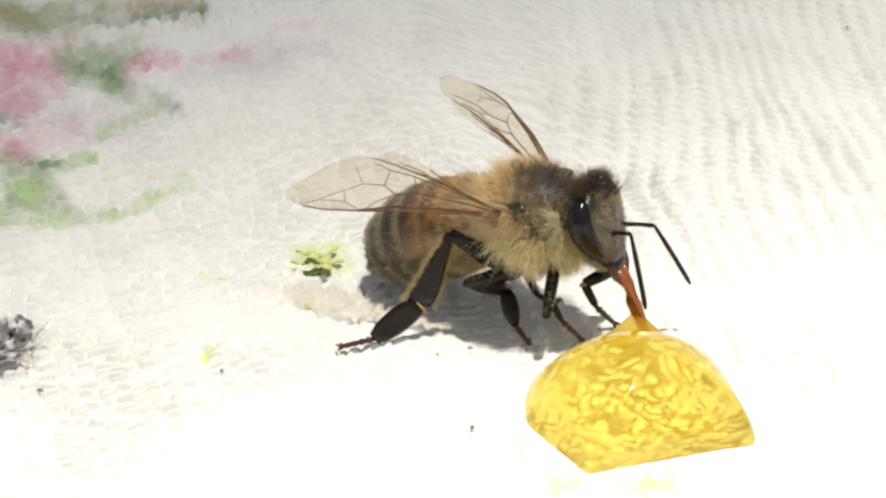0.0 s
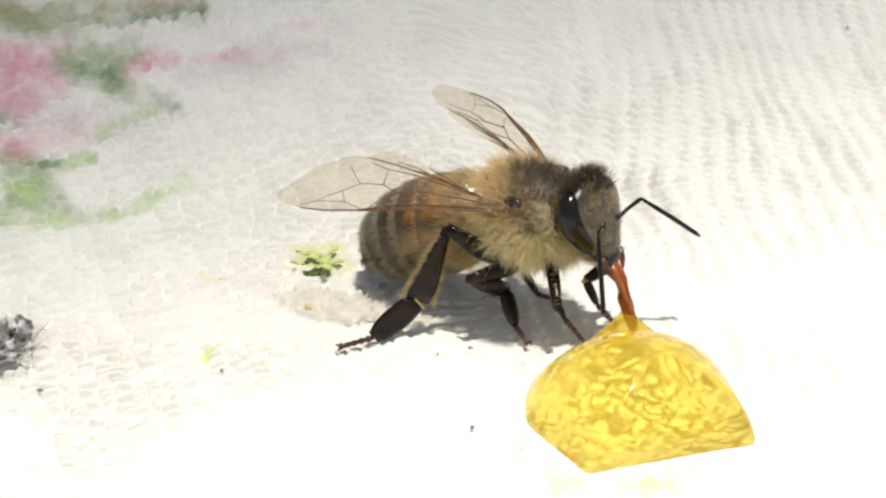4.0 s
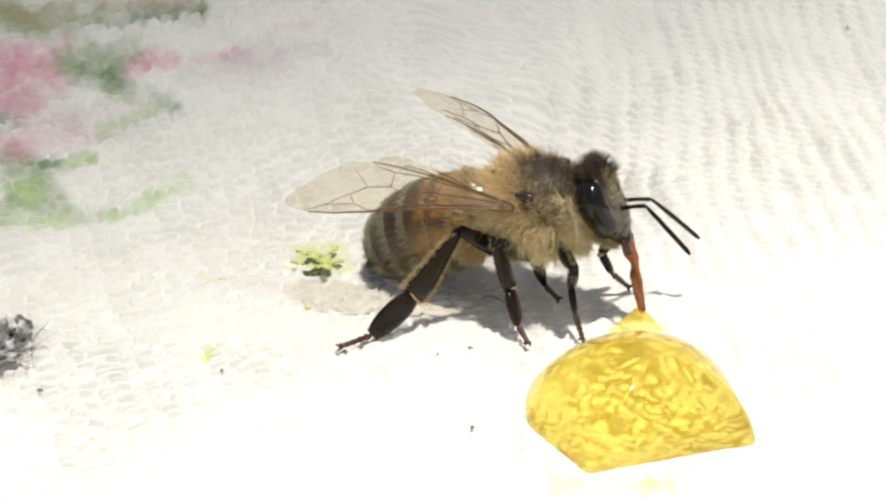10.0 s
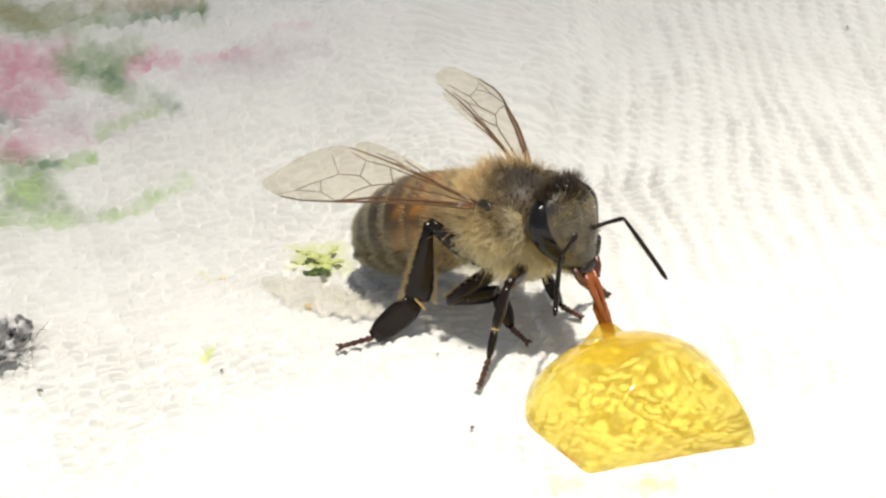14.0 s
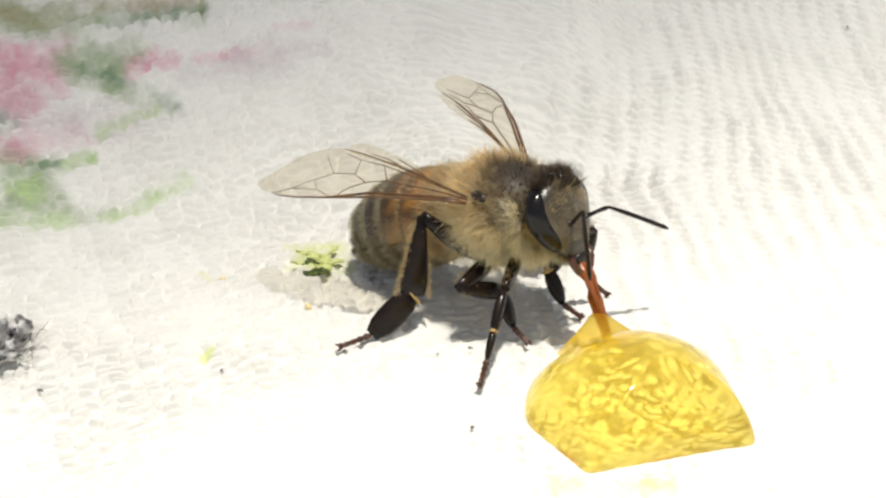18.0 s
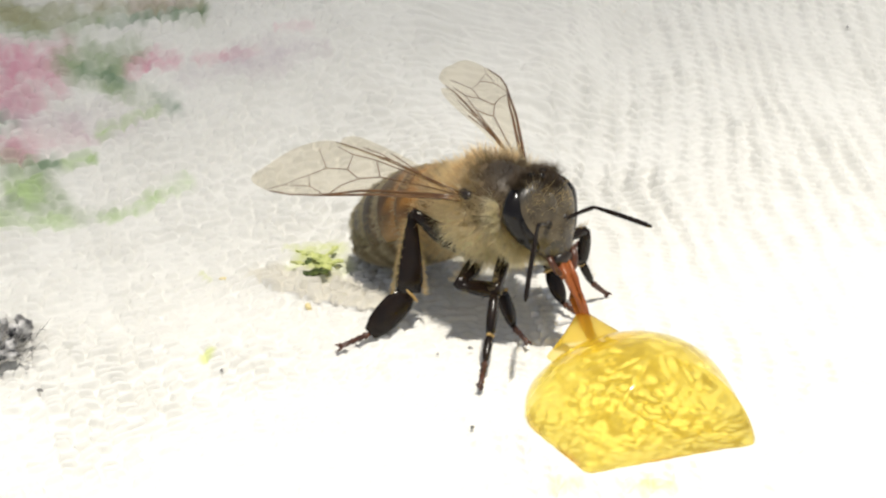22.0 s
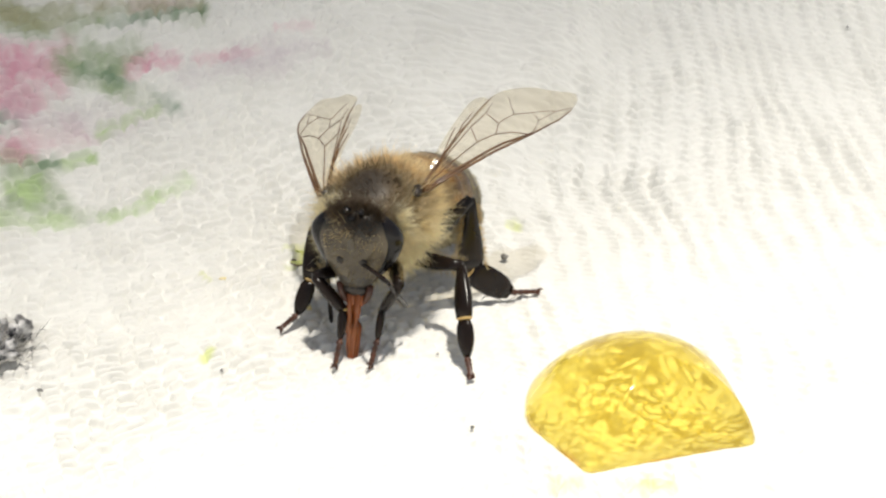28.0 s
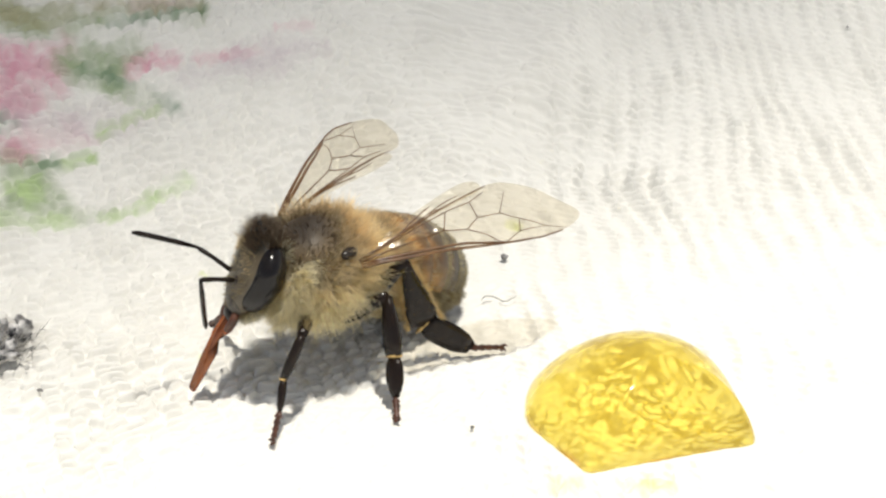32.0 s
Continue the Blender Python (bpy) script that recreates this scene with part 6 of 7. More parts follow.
    walk(flags[-1], [
        (0, at_mm(2.59, -1.19, -0.01, 0.0, 81.8, -27.1)),
        (0.5, at_mm(2.19, -1.58, -0.34, 0.0, 113.1, 11.8)),
        (1, at_mm(2.39, -1.42, -0.09, 0.0, 104.6, -8.6)),
        (1.5, at_mm(1.86, -1.70, -0.35, 0.0, 105.5, -4.7)),
        (2, at_mm(2.36, -1.42, -0.02, 0.0, 114.4, -4.9)),
        (2.5, at_mm(2.62, -1.09, 0.09, 0.0, 81.1, -22.1)),
        (3, at_mm(2.01, -1.66, -0.32, 0.0, 105.7, -6.3)),
        (3.5, at_mm(2.06, -1.62, -0.16, 0.0, 59.3, -72.1)),
        (5.5, at_mm(2.31, -1.51, -0.30, 0.0, 102.6, -7.5)),
        (6, at_mm(2.57, -1.16, 0.09, 0.0, 93.5, -23.3)),
        (6.5, at_mm(2.16, -1.49, 0.12, 0.0, 136.7, -32.8)),
        (7, at_mm(2.25, -1.52, -0.11, 0.0, 119.8, 3.2)),
        (7.5, at_mm(1.57, -1.71, -0.57, 0.0, 117.8, 1.8)),
        (8, at_mm(1.57, -1.68, -0.74, 0.0, 106.1, 13.2)),
        (8.5, at_mm(2.40, -1.42, -0.14, 0.0, 99.5, -13.6)),
        (9, at_mm(2.57, -1.27, -0.22, 0.0, 85.0, -26.3)),
        (9.5, at_mm(2.56, -1.29, -0.21, 0.0, 26.3, -61.1)),
        (10, at_mm(2.57, -1.25, -0.12, 0.0, 26.6, -53.3)),
        (10.5, at_mm(2.38, -1.46, -0.30, 0.0, 75.2, -40.1)),
        (11, at_mm(2.46, -1.39, -0.28, 0.0, 61.6, -38.8)),
        (11.5, at_mm(2.64, -1.14, -0.68, 0.0, 8.7, -63.8)),
        (12, at_mm(2.82, -0.88, -0.33, 0.0, 8.2, -46.1)),
        (12.5, at_mm(2.49, -1.08, 0.32, 0.0, 11.4, -38.5)),
        (13, at_mm(2.65, -1.10, -0.74, 0.0, 11.0, -29.6)),
        (13.5, at_mm(2.23, -1.53, -0.12, 0.0, 29.1, -60.0)),
        (14, at_mm(1.92, -1.67, -0.58, 0.0, 18.0, -55.7)),
        (14.5, at_mm(2.20, -1.50, 0.04, 0.0, 42.3, -65.8)),
        (16.5, at_mm(2.33, -1.44, -0.02, 0.0, 24.7, -73.6)),
        (17, at_mm(2.39, -1.26, 0.23, 0.0, 38.0, -68.7)),
        (17.5, at_mm(2.36, -1.35, 0.13, 0.0, 52.1, -65.0)),
        (18, at_mm(2.62, -0.96, 0.24, 0.0, 104.9, -36.4)),
        (18.5, at_mm(2.39, -1.34, 0.09, 0.0, 124.0, -3.0)),
        (19, at_mm(2.50, -1.16, 0.22, 0.0, 133.0, -16.2)),
        (19.5, at_mm(2.33, -1.43, 0.02, 0.0, 124.6, 5.7)),
        (20, at_mm(2.26, -1.50, -0.07, 0.0, 124.8, 11.1)),
        (20.5, at_mm(2.35, -1.39, 0.06, 0.0, 127.3, 9.3)),
        (21, at_mm(2.65, -1.18, -0.38, 0.0, 76.6, -24.6)),
        (21.5, at_mm(2.23, -1.56, -0.27, 0.0, 52.3, -73.2)),
        (22, at_mm(2.28, -1.47, -0.02, 0.0, 51.2, -73.8)),
        (22.5, at_mm(2.38, -1.29, 0.21, 0.0, 46.5, -66.2)),
        (23, at_mm(2.38, -1.37, -0.81, 0.0, 24.5, -36.8)),
        (23.5, at_mm(2.27, -1.52, -0.17, 0.0, 49.4, -71.5)),
        (24, at_mm(2.40, -1.31, 0.14, 0.0, 50.1, -59.3)),
        (24.5, at_mm(2.54, -1.30, -0.19, 0.0, 75.3, -37.0)),
        (25, at_mm(2.42, -1.42, -0.23, 0.0, 65.9, -50.4)),
        (25.5, at_mm(2.29, -1.33, 0.27, 0.0, 85.2, -33.4)),
        (27.5, at_mm(2.33, -1.47, -0.62, 0.0, 31.3, -53.9)),
        (28, at_mm(0.89, -1.18, -1.19, 0.0, 88.2, -36.3)),
        (28.5, at_mm(2.73, -0.63, -0.99, 0.0, 115.8, -35.4)),
        (29, at_mm(2.75, -1.01, -0.18, 0.0, 35.6, -90.6)),
        (29.5, at_mm(2.10, -1.52, 0.13, 0.0, 7.4, -110.3)),
        (30, at_mm(2.89, -0.22, -0.19, 0.0, 49.2, -62.4)),
        (30.5, at_mm(2.85, -0.59, -0.01, 0.0, 118.6, -10.6)),
        (31, at_mm(2.78, -0.86, -0.04, 0.0, 129.5, 96.1)),
        (31.5, at_mm(2.90, -0.25, -0.29, 0.0, 120.7, 113.5)),
        (32, at_mm(2.68, -1.01, 0.06, 0.0, -16.3, 24.8)),
    ])
    walk(scapes[1], [
        (0, at_mm(rx, ry, rz, 0.0, 20.4, 53.7)),
        (0.5, at_mm(rx, ry, rz, 0.0, -9.5, 71.1)),
        (1, at_mm(rx, ry, rz, 0.0, -15.5, 68.4)),
        (1.5, at_mm(rx, ry, rz, 0.0, -13.4, 67.7)),
        (2, at_mm(rx, ry, rz, 0.0, -13.2, 70.6)),
        (2.5, at_mm(rx, ry, rz, 0.0, 12.1, 60.6)),
        (3, at_mm(rx, ry, rz, 0.0, -11.9, 58.6)),
        (3.5, at_mm(rx, ry, rz, 0.0, -14.2, 74.5)),
        (5.5, at_mm(rx, ry, rz, 0.0, -19.3, 65.2)),
        (6, at_mm(rx, ry, rz, 0.0, 7.4, 56.2)),
        (6.5, at_mm(rx, ry, rz, 0.0, -25.7, 74.0)),
        (7, at_mm(rx, ry, rz, 0.0, -27.0, 59.7)),
        (7.5, at_mm(rx, ry, rz, 0.0, -18.2, 79.1)),
        (8, at_mm(rx, ry, rz, 0.0, -17.4, 87.3)),
        (8.5, at_mm(rx, ry, rz, 0.0, -28.3, 69.4)),
        (9, at_mm(rx, ry, rz, 0.0, 7.7, 61.8)),
        (9.5, at_mm(rx, ry, rz, 0.0, -4.3, 46.1)),
        (10, at_mm(rx, ry, rz, 0.0, 21.2, 47.4)),
        (10.5, at_mm(rx, ry, rz, 0.0, 6.8, 44.6)),
        (11, at_mm(rx, ry, rz, 0.0, 3.5, 22.7)),
        (11.5, at_mm(rx, ry, rz, 0.0, 15.9, 28.0)),
        (12, at_mm(rx, ry, rz, 0.0, 11.0, 30.9)),
        (12.5, at_mm(rx, ry, rz, 0.0, 16.0, 93.6)),
        (13, at_mm(rx, ry, rz, 0.0, 21.8, 100.9)),
        (13.5, at_mm(rx, ry, rz, 0.0, 3.4, 79.3)),
        (14, at_mm(rx, ry, rz, 0.0, 3.0, 70.1)),
        (14.5, at_mm(rx, ry, rz, 0.0, -2.4, 77.7)),
        (16.5, at_mm(rx, ry, rz, 0.0, -9.1, 80.6)),
        (17, at_mm(rx, ry, rz, 0.0, -10.0, 65.8)),
        (17.5, at_mm(rx, ry, rz, 0.0, -0.8, 82.3)),
        (18, at_mm(rx, ry, rz, 0.0, 0.5, 83.1)),
        (18.5, at_mm(rx, ry, rz, 0.0, -17.1, 71.5)),
        (19, at_mm(rx, ry, rz, 0.0, -9.6, 68.8)),
        (19.5, at_mm(rx, ry, rz, 0.0, -6.3, 92.7)),
        (20, at_mm(rx, ry, rz, 0.0, -0.5, 85.0)),
        (20.5, at_mm(rx, ry, rz, 0.0, -3.4, 95.5)),
        (21, at_mm(rx, ry, rz, 0.0, 22.3, 89.5)),
        (21.5, at_mm(rx, ry, rz, 0.0, 15.4, 110.3)),
        (22, at_mm(rx, ry, rz, 0.0, -1.5, 86.9)),
        (22.5, at_mm(rx, ry, rz, 0.0, -10.0, 68.6)),
        (23, at_mm(rx, ry, rz, 0.0, -9.8, 31.0)),
        (23.5, at_mm(rx, ry, rz, 0.0, -30.2, 21.4)),
        (24, at_mm(rx, ry, rz, 0.0, -23.7, 22.5)),
        (24.5, at_mm(rx, ry, rz, 0.0, -1.7, 20.4)),
        (25, at_mm(rx, ry, rz, 0.0, -12.8, 22.1)),
        (25.5, at_mm(rx, ry, rz, 0.0, 7.4, 25.3)),
        (27.5, at_mm(rx, ry, rz, 0.0, 5.0, 35.0)),
        (28, at_mm(rx, ry, rz, 0.0, 2.4, 57.4)),
        (28.5, at_mm(rx, ry, rz, 0.0, 17.0, 35.8)),
        (29, at_mm(rx, ry, rz, 0.0, 5.3, 35.0)),
        (29.5, at_mm(rx, ry, rz, 0.0, 5.0, 35.0)),
        (30, at_mm(rx, ry, rz, 0.0, 8.5, 15.9)),
        (30.5, at_mm(rx, ry, rz, 0.0, -15.8, 39.5)),
        (31, at_mm(rx, ry, rz, 0.0, -6.0, 40.8)),
        (31.5, at_mm(rx, ry, rz, 0.0, -1.1, 38.6)),
        (32, at_mm(rx, ry, rz, 0.0, -2.8, 19.1)),
    ])
    walk(flags[1], [
        (0, at_mm(2.32, 1.40, -0.83, 0.0, 65.7, 37.3)),
        (0.5, at_mm(2.00, 1.64, -0.15, 0.0, 32.3, 39.7)),
        (1, at_mm(2.05, 1.59, -0.02, 0.0, 12.8, 46.3)),
        (1.5, at_mm(2.07, 1.60, -0.06, 0.0, 38.6, 48.8)),
        (2, at_mm(2.01, 1.62, -0.07, 0.0, 19.7, 39.8)),
        (2.5, at_mm(2.22, 1.53, -0.65, 0.0, 60.7, 41.1)),
        (3, at_mm(2.26, 1.51, -0.10, 0.0, 42.6, 38.6)),
        (3.5, at_mm(1.93, 1.64, -0.04, 0.0, 48.8, 44.2)),
        (5.5, at_mm(2.11, 1.54, 0.07, 0.0, 14.4, 55.3)),
        (6, at_mm(2.31, 1.50, -0.54, 0.0, 57.3, 44.1)),
        (6.5, at_mm(1.91, 1.55, 0.21, 0.0, -6.5, 53.9)),
        (7, at_mm(2.18, 1.42, 0.23, 0.0, -4.9, 55.0)),
        (7.5, at_mm(1.82, 1.64, 0.05, 0.0, 24.4, 62.1)),
        (8, at_mm(1.64, 1.67, 0.03, 0.0, 50.9, 58.3)),
        (8.5, at_mm(1.99, 1.50, 0.26, 0.0, -2.8, 54.1)),
        (9, at_mm(2.20, 1.56, -0.55, 0.0, 50.2, 51.5)),
        (9.5, at_mm(2.50, 1.36, -0.27, 0.0, 43.9, 36.2)),
        (10, at_mm(2.42, 1.31, -0.85, 0.0, 53.1, 35.0)),
        (10.5, at_mm(2.52, 1.33, -0.53, 0.0, 32.7, 55.5)),
        (11, at_mm(2.80, 0.91, -0.45, 0.0, 32.0, 33.4)),
        (11.5, at_mm(2.71, 1.00, -0.73, 0.0, 64.0, 9.4)),
        (12, at_mm(2.70, 1.07, -0.62, 0.0, 32.1, 7.3)),
        (12.5, at_mm(1.50, 1.68, -0.74, 0.0, 61.7, 42.2)),
        (13, at_mm(1.35, 1.61, -0.86, 0.0, 62.7, 27.9)),
        (13.5, at_mm(1.83, 1.70, -0.45, 0.0, 49.2, 47.5)),
        (14, at_mm(2.03, 1.65, -0.44, 0.0, 64.6, 35.1)),
        (14.5, at_mm(1.86, 1.70, -0.31, 0.0, 44.5, 46.1)),
        (16.5, at_mm(1.79, 1.70, -0.16, 0.0, 29.6, 67.9)),
        (17, at_mm(2.12, 1.60, -0.14, 0.0, 27.7, 68.3)),
        (17.5, at_mm(1.76, 1.72, -0.35, 0.0, 63.4, 36.6)),
        (18, at_mm(1.74, 1.72, -0.38, 0.0, 31.4, 66.6)),
        (18.5, at_mm(1.98, 1.61, 0.02, 0.0, 19.9, 56.0)),
        (19, at_mm(2.05, 1.62, -0.15, 0.0, 31.9, 60.4)),
        (19.5, at_mm(1.52, 1.72, -0.22, 0.0, 49.9, 55.9)),
        (20, at_mm(1.69, 1.72, -0.36, 0.0, 36.3, 53.7)),
        (20.5, at_mm(1.45, 1.72, -0.29, 0.0, 28.6, 69.2)),
        (21, at_mm(1.59, 1.63, -0.87, 0.0, 37.4, 3.1)),
        (21.5, at_mm(1.13, 1.60, -0.72, 0.0, 45.7, 19.2)),
        (22, at_mm(1.65, 1.73, -0.34, 0.0, 12.5, 0.9)),
        (22.5, at_mm(2.06, 1.62, -0.14, 0.0, 26.1, 1.5)),
        (23, at_mm(2.70, 1.07, -0.14, 0.0, 40.0, -15.9)),
        (23.5, at_mm(2.65, 0.82, 0.30, 0.0, 4.6, 14.5)),
        (24, at_mm(2.70, 0.87, 0.16, 0.0, 13.4, 16.7)),
        (24.5, at_mm(2.83, 0.86, -0.33, 0.0, 42.5, 1.7)),
        (25, at_mm(2.78, 0.89, -0.08, 0.0, 41.8, 7.1)),
        (25.5, at_mm(2.77, 0.96, -0.54, 0.0, 34.2, 16.4)),
        (27.5, at_mm(2.67, 1.16, -0.49, 0.0, 85.0, 15.0)),
        (28, at_mm(2.30, 1.52, -0.43, 0.0, 121.7, -6.9)),
        (28.5, at_mm(2.61, 1.14, -0.76, 0.0, 127.5, 25.0)),
        (29, at_mm(2.66, 1.16, -0.49, 0.0, 88.3, 15.8)),
        (29.5, at_mm(2.67, 1.16, -0.49, 0.0, 85.3, 15.1)),
        (30, at_mm(2.85, 0.76, -0.57, 0.0, 120.7, 31.3)),
        (30.5, at_mm(2.57, 1.21, -0.01, 0.0, 135.9, -2.1)),
        (31, at_mm(2.58, 1.26, -0.23, 0.0, 123.5, -0.9)),
        (31.5, at_mm(2.62, 1.23, -0.34, 0.0, 131.8, 11.1)),
        (32, at_mm(2.84, 0.84, -0.30, 0.0, 122.6, 56.0)),
    ])
    walk(peak, [
        (0, at_mm(0.64, 5.06, 1.47, 0, 0, -94)),
        (0.5, at_mm(0.52, 5.16, 1.47, 0, 0, -93)),
        (1, at_mm(0.52, 5.34, 1.49, 0, 0, -93)),
        (1.5, at_mm(0.43, 5.30, 1.47, 0, 0, -92)),
        (2, at_mm(0.46, 5.36, 1.49, 0, 0, -92)),
        (2.5, at_mm(0.53, 5.06, 1.49, 0, 0, -93)),
        (3, at_mm(0.50, 5.27, 1.50, 0, 0, -93)),
        (3.5, at_mm(0.37, 5.25, 1.49, 0, 0, -91)),
        (5.5, at_mm(0.21, 5.08, 1.51, 0, 0, -90)),
        (6, at_mm(0.51, 5.24, 1.54, 0, 0, -93)),
        (6.5, at_mm(0.34, 5.24, 1.52, 0, 0, -91)),
        (7, at_mm(0.20, 5.27, 1.54, 0, 0, -89)),
        (7.5, at_mm(0.11, 4.78, 1.52, 0, 0, -88)),
        (8, at_mm(-0.05, 4.96, 1.50, 0, 0, -87)),
        (8.5, at_mm(0.05, 4.80, 1.57, 0, 0, -88)),
        (9, at_mm(0.32, 5.30, 1.54, 0, 0, -91)),
        (9.5, at_mm(0.47, 5.46, 1.59, 0, 0, -92)),
        (10, at_mm(1.13, 7.55, 0.41, 0, 0, -97)),
        (10.5, at_mm(0.00, 3.00, -0.90, 0, 0, -90)),
        (11, at_mm(0.00, 3.00, -0.90, 0, 0, -90)),
        (11.5, at_mm(0.00, 3.00, -0.90, 0, 0, -90)),
        (12, at_mm(0.00, 3.00, -0.90, 0, 0, -90)),
        (12.5, at_mm(0.00, 3.00, -0.90, 0, 0, -90)),
        (13, at_mm(0.00, 3.00, -0.90, 0, 0, -90)),
        (13.5, at_mm(-0.65, 4.25, 1.52, 0, 0, -78)),
        (14, at_mm(-0.61, 4.41, 1.52, 0, 0, -79)),
        (14.5, at_mm(-0.56, 4.45, 1.55, 0, 0, -80)),
        (16.5, at_mm(-0.65, 4.53, 1.54, 0, 0, -79)),
        (17, at_mm(-0.61, 4.47, 1.56, 0, 0, -79)),
        (17.5, at_mm(-0.93, 4.60, 1.56, 0, 0, -76)),
        (18, at_mm(-0.76, 5.10, 1.56, 0, 0, -79)),
        (18.5, at_mm(-0.63, 5.18, 1.56, 0, 0, -80)),
        (19, at_mm(-0.64, 5.04, 1.55, 0, 0, -80)),
        (19.5, at_mm(-0.86, 4.94, 1.58, 0, 0, -77)),
        (20, at_mm(-1.00, 5.18, 1.63, 0, 0, -77)),
        (20.5, at_mm(-1.59, 4.79, 1.64, 0, 0, -69)),
        (21, at_mm(-1.75, 4.29, 1.63, 0, 0, -65)),
        (21.5, at_mm(-1.63, 4.49, 1.63, 0, 0, -68)),
        (22, at_mm(-1.39, 4.83, 1.65, 0, 0, -71)),
        (22.5, at_mm(-1.04, 4.77, 1.64, 0, 0, -75)),
        (23, at_mm(-1.33, 4.65, 1.58, 0, 0, -71)),
        (23.5, at_mm(-1.50, 4.66, 1.65, 0, 0, -70)),
        (24, at_mm(-1.57, 4.79, 1.69, 0, 0, -69)),
        (24.5, at_mm(-1.73, 4.58, 1.67, 0, 0, -67)),
        (25, at_mm(-1.90, 4.42, 1.69, 0, 0, -64)),
        (25.5, at_mm(0.00, 3.00, -0.90, 0, 0, -90)),
        (27.5, at_mm(0.00, 3.00, -0.90, 0, 0, -90)),
        (28, at_mm(0.00, 3.00, -0.90, 0, 0, -90)),
        (28.5, at_mm(0.00, 3.00, -0.90, 0, 0, -90)),
        (29, at_mm(0.00, 3.00, -0.90, 0, 0, -90)),
        (29.5, at_mm(0.00, 3.00, -0.90, 0, 0, -90)),
        (30, at_mm(0.00, 3.00, -0.90, 0, 0, -90)),
        (30.5, at_mm(0.00, 3.00, -0.90, 0, 0, -90)),
        (31, at_mm(0.00, 3.00, -0.90, 0, 0, -90)),
        (31.5, at_mm(0.00, 3.00, -0.90, 0, 0, -90)),
        (32, at_mm(0.00, 3.00, -0.90, 0, 0, -90)),
    ])
    feet = {}
    feet["hind", -1] = [(0, -3.80, -8.94, 0.05), (25.4, -3.80, -8.94, 0.05), (26, -4.59, -5.63, 0.05), (26.6, -6.26, -1.47, 0.05), (29.6, -6.26, -1.47, 0.05), (29.9, -5.74, -2.53, 0.05), (32, -5.74, -2.53, 0.05)]
    feet["mid", -1] = [(0, 3.14, -8.63, 0.05), (25.35, 3.14, -8.63, 0.05), (25.8, -3.21, -9.57, 0.05), (26.4, -6.13, -7.51, 0.05), (28, -6.13, -7.51, 0.05), (28.4, -6.53, -2.33, 0.05), (29.5, -6.53, -2.33, 0.05), (30, -9.88, -7.28, 0.05), (30.3, -9.88, -7.28, 0.05), (30.7, -7.40, -5.40, 0.05), (32, -7.40, -5.40, 0.05)]
    feet["fore", -1] = [(0, 5.17, -8.41, 0.05), (10.5, 5.17, -8.41, 0.05), (11, 5.54, -8.54, 0.05), (11.25, 5.54, -8.54, 0.05), (11.5, 4.15, -5.58, 1.25), (12, 3.16, -3.95, 0.85), (12.35, 1.25, -11.87, 0.05), (25.5, 1.29, -11.95, 0.05), (26.2, -0.55, -11.15, 0.05), (26.9, -3.86, -10.43, 0.05), (29.5, -3.86, -10.43, 0.05), (29.95, -9.06, -9.59, 0.05), (30.2, -9.06, -9.59, 0.05), (30.45, -8.73, -7.14, 0.05), (32, -8.73, -7.14, 0.05)]
    feet["hind", 1] = [(0, 2.79, 1.36, 0.05), (11.8, 2.79, 1.36, 0.05), (12.3, 5.78, 0.38, 0.05), (25.4, 5.78, 0.38, 0.05), (26.4, 2.72, -1.67, 0.05), (27, 3.84, -4.25, 0.05), (29.7, 3.84, -4.25, 0.05), (29.95, 2.23, -8.94, 0.05), (32, 2.23, -8.94, 0.05)]
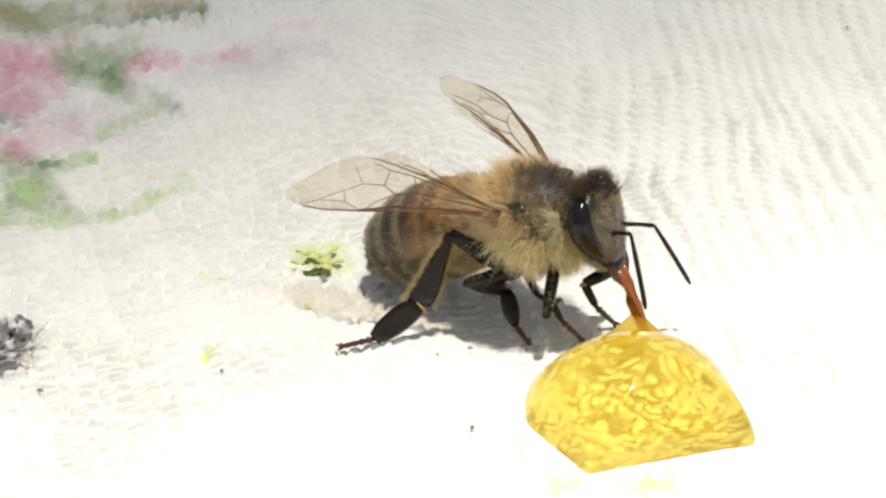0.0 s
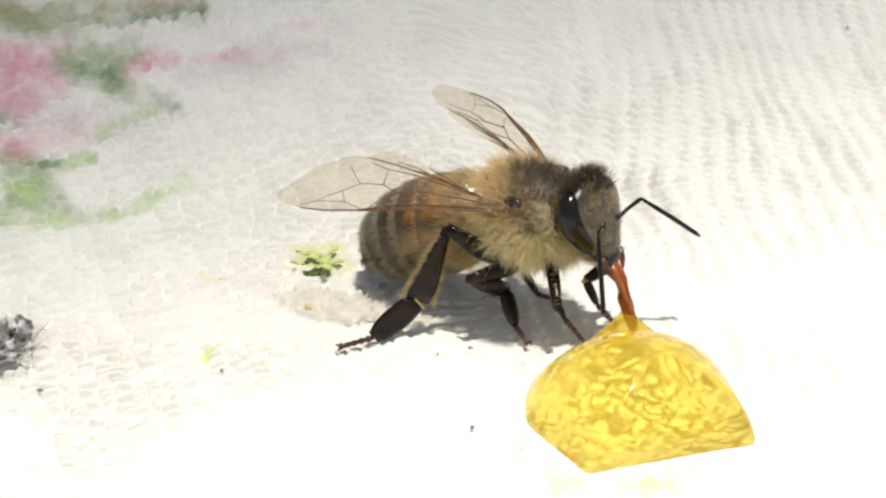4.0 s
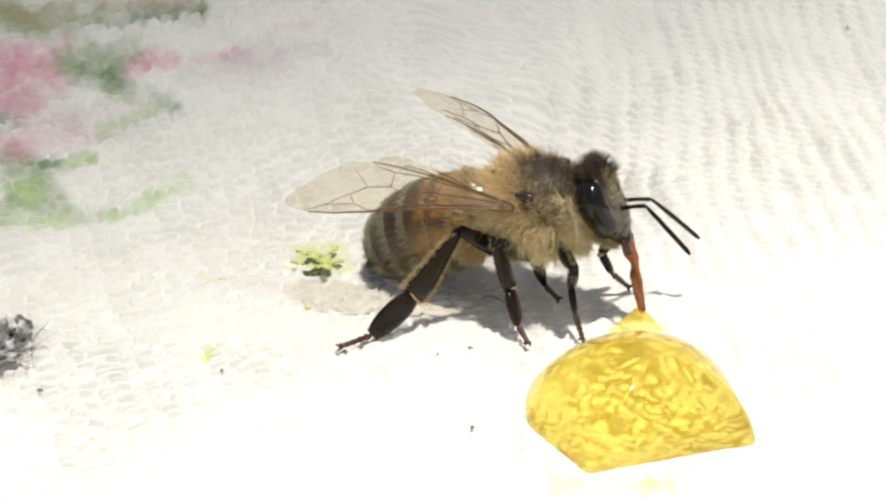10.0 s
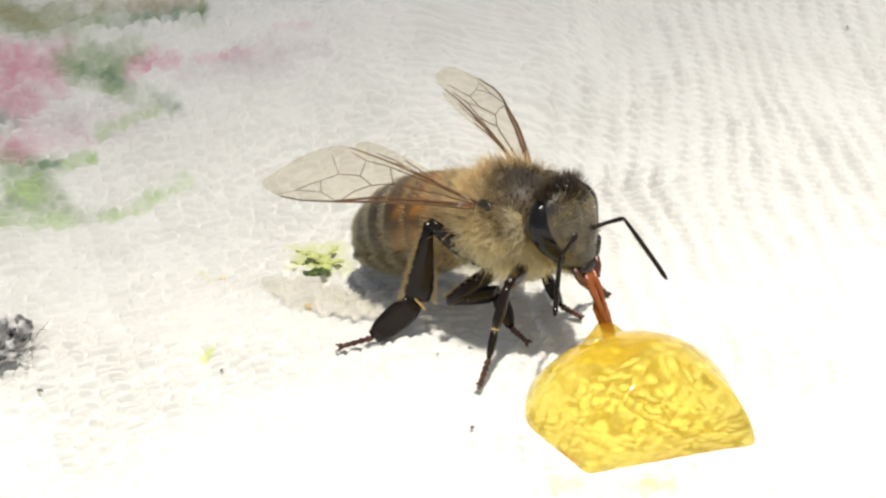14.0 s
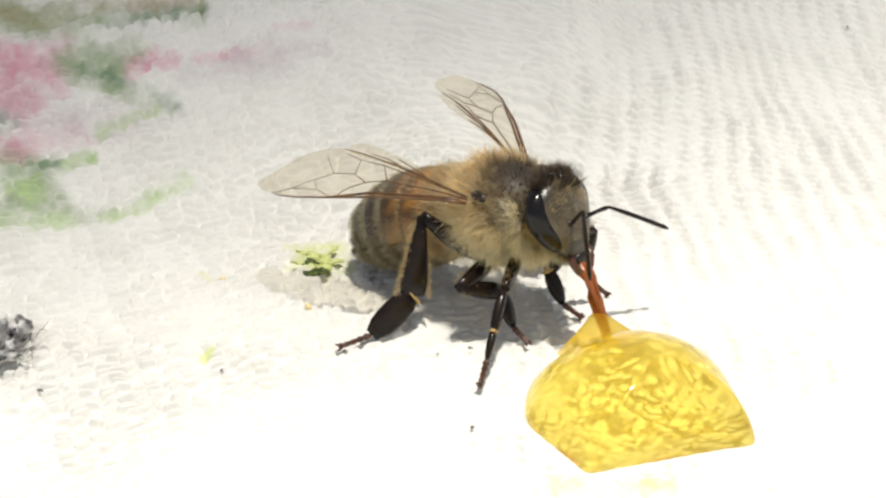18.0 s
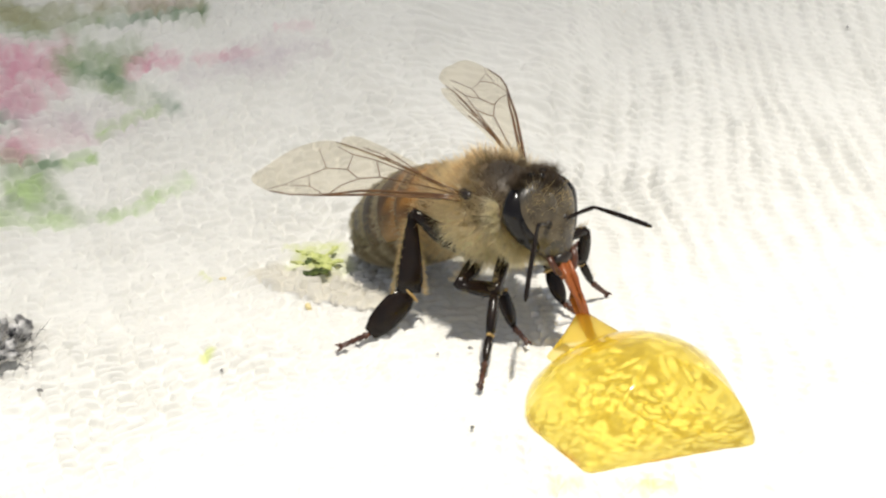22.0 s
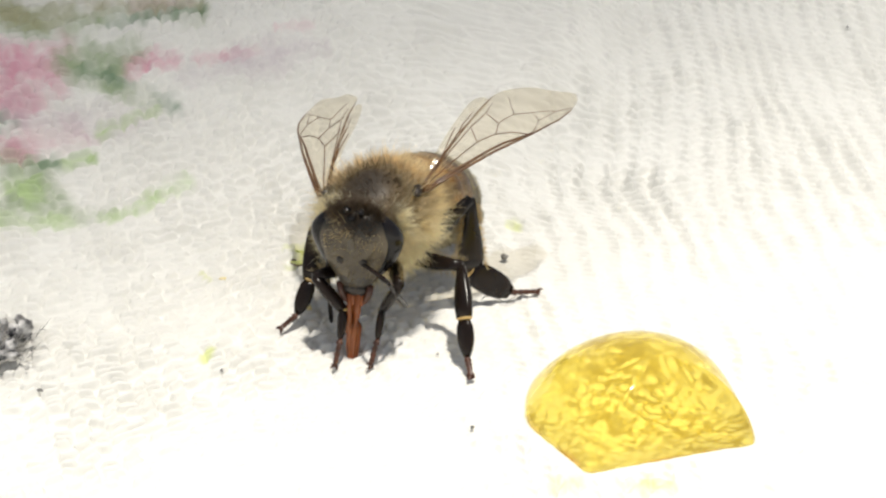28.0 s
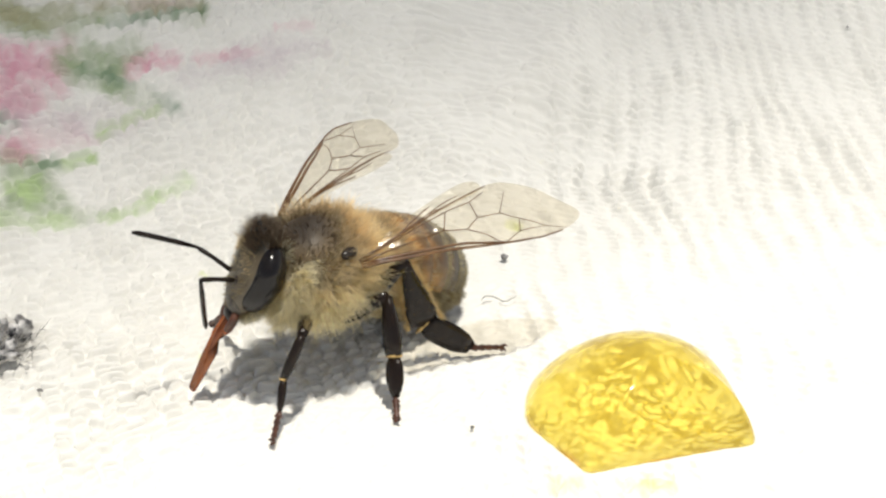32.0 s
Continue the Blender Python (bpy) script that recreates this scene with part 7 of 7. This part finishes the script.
    feet["mid", 1] = [(0, 4.55, -5.0, 0.05), (11.4, 4.55, -5.0, 0.05), (12.3, 5.29, -6.54, 0.05), (25.4, 5.29, -6.54, 0.05), (26.2, 3.72, -7.74, 0.05), (27, 0.99, -11.16, 0.05), (29.6, 0.99, -11.16, 0.05), (30, 0.26, -10.94, 0.65), (30.35, -1.52, -14.01, 0.05), (32, -1.52, -14.01, 0.05)]
    feet["fore", 1] = [(0, 6.55, -7.20, 0.05), (5.5, 6.55, -7.20, 0.05), (6, 7.02, -4.45, 0.05), (7.1, 7.02, -4.45, 0.05), (7.5, 7.91, -4.35, 0.05), (8.7, 7.75, -4.35, 0.05), (9.3, 7.19, -4.35, 0.05), (10.5, 7.54, -4.25, 0.05), (11, 8.44, -3.41, 0.05), (11.2, 8.44, -3.41, 0.05), (11.6, 5.77, -1.56, 0.05), (12, 5.77, -1.56, 0.05), (12.4, 6.50, -4.55, 0.05), (25, 6.50, -4.55, 0.05), (25.5, 5.49, -5.75, 0.05), (26.2, 2.96, -9.93, 0.05), (27, -1.64, -11.95, 0.05), (27.5, -3.63, -12.03, 0.05), (27.6, -3.63, -12.03, 0.05), (28, -2.59, -10.43, 0.05), (28.2, -2.59, -10.43, 0.05), (28.5, -1.13, -10.01, 0.05), (28.7, -1.13, -10.01, 0.05), (29, -2.52, -11.95, 0.05), (29.2, -2.52, -11.95, 0.05), (29.5, -1.18, -9.37, 0.95), (30, -3.63, -14.04, 0.05), (30.2, -3.63, -14.04, 0.05), (30.5, -5.49, -15.47, 0.05), (32, -5.49, -15.47, 0.05)]
    times = [i / 10 for i in range(321)]
    bodies = [now(bee, t) for t in times]
    for (kind, s), leg in legs.items():
        rows = [leg_poses(leg, kind, m, step_rows(feet[kind, s], t)) for t, m in zip(times, bodies)]
        thigh, shin, heel, toe, ring = leg["parts"]
        walk(thigh, [(t, r[0]) for t, r in zip(times, rows)])
        for ob, i in ((shin, 1), (heel, 2), (toe, 3), (ring, 2)) + (((leg["comb"], 1),) if leg["comb"] else ()):
            walk(ob, [(t, r[0].inverted() @ r[i]) for t, r in zip(times, rows)])


motions()
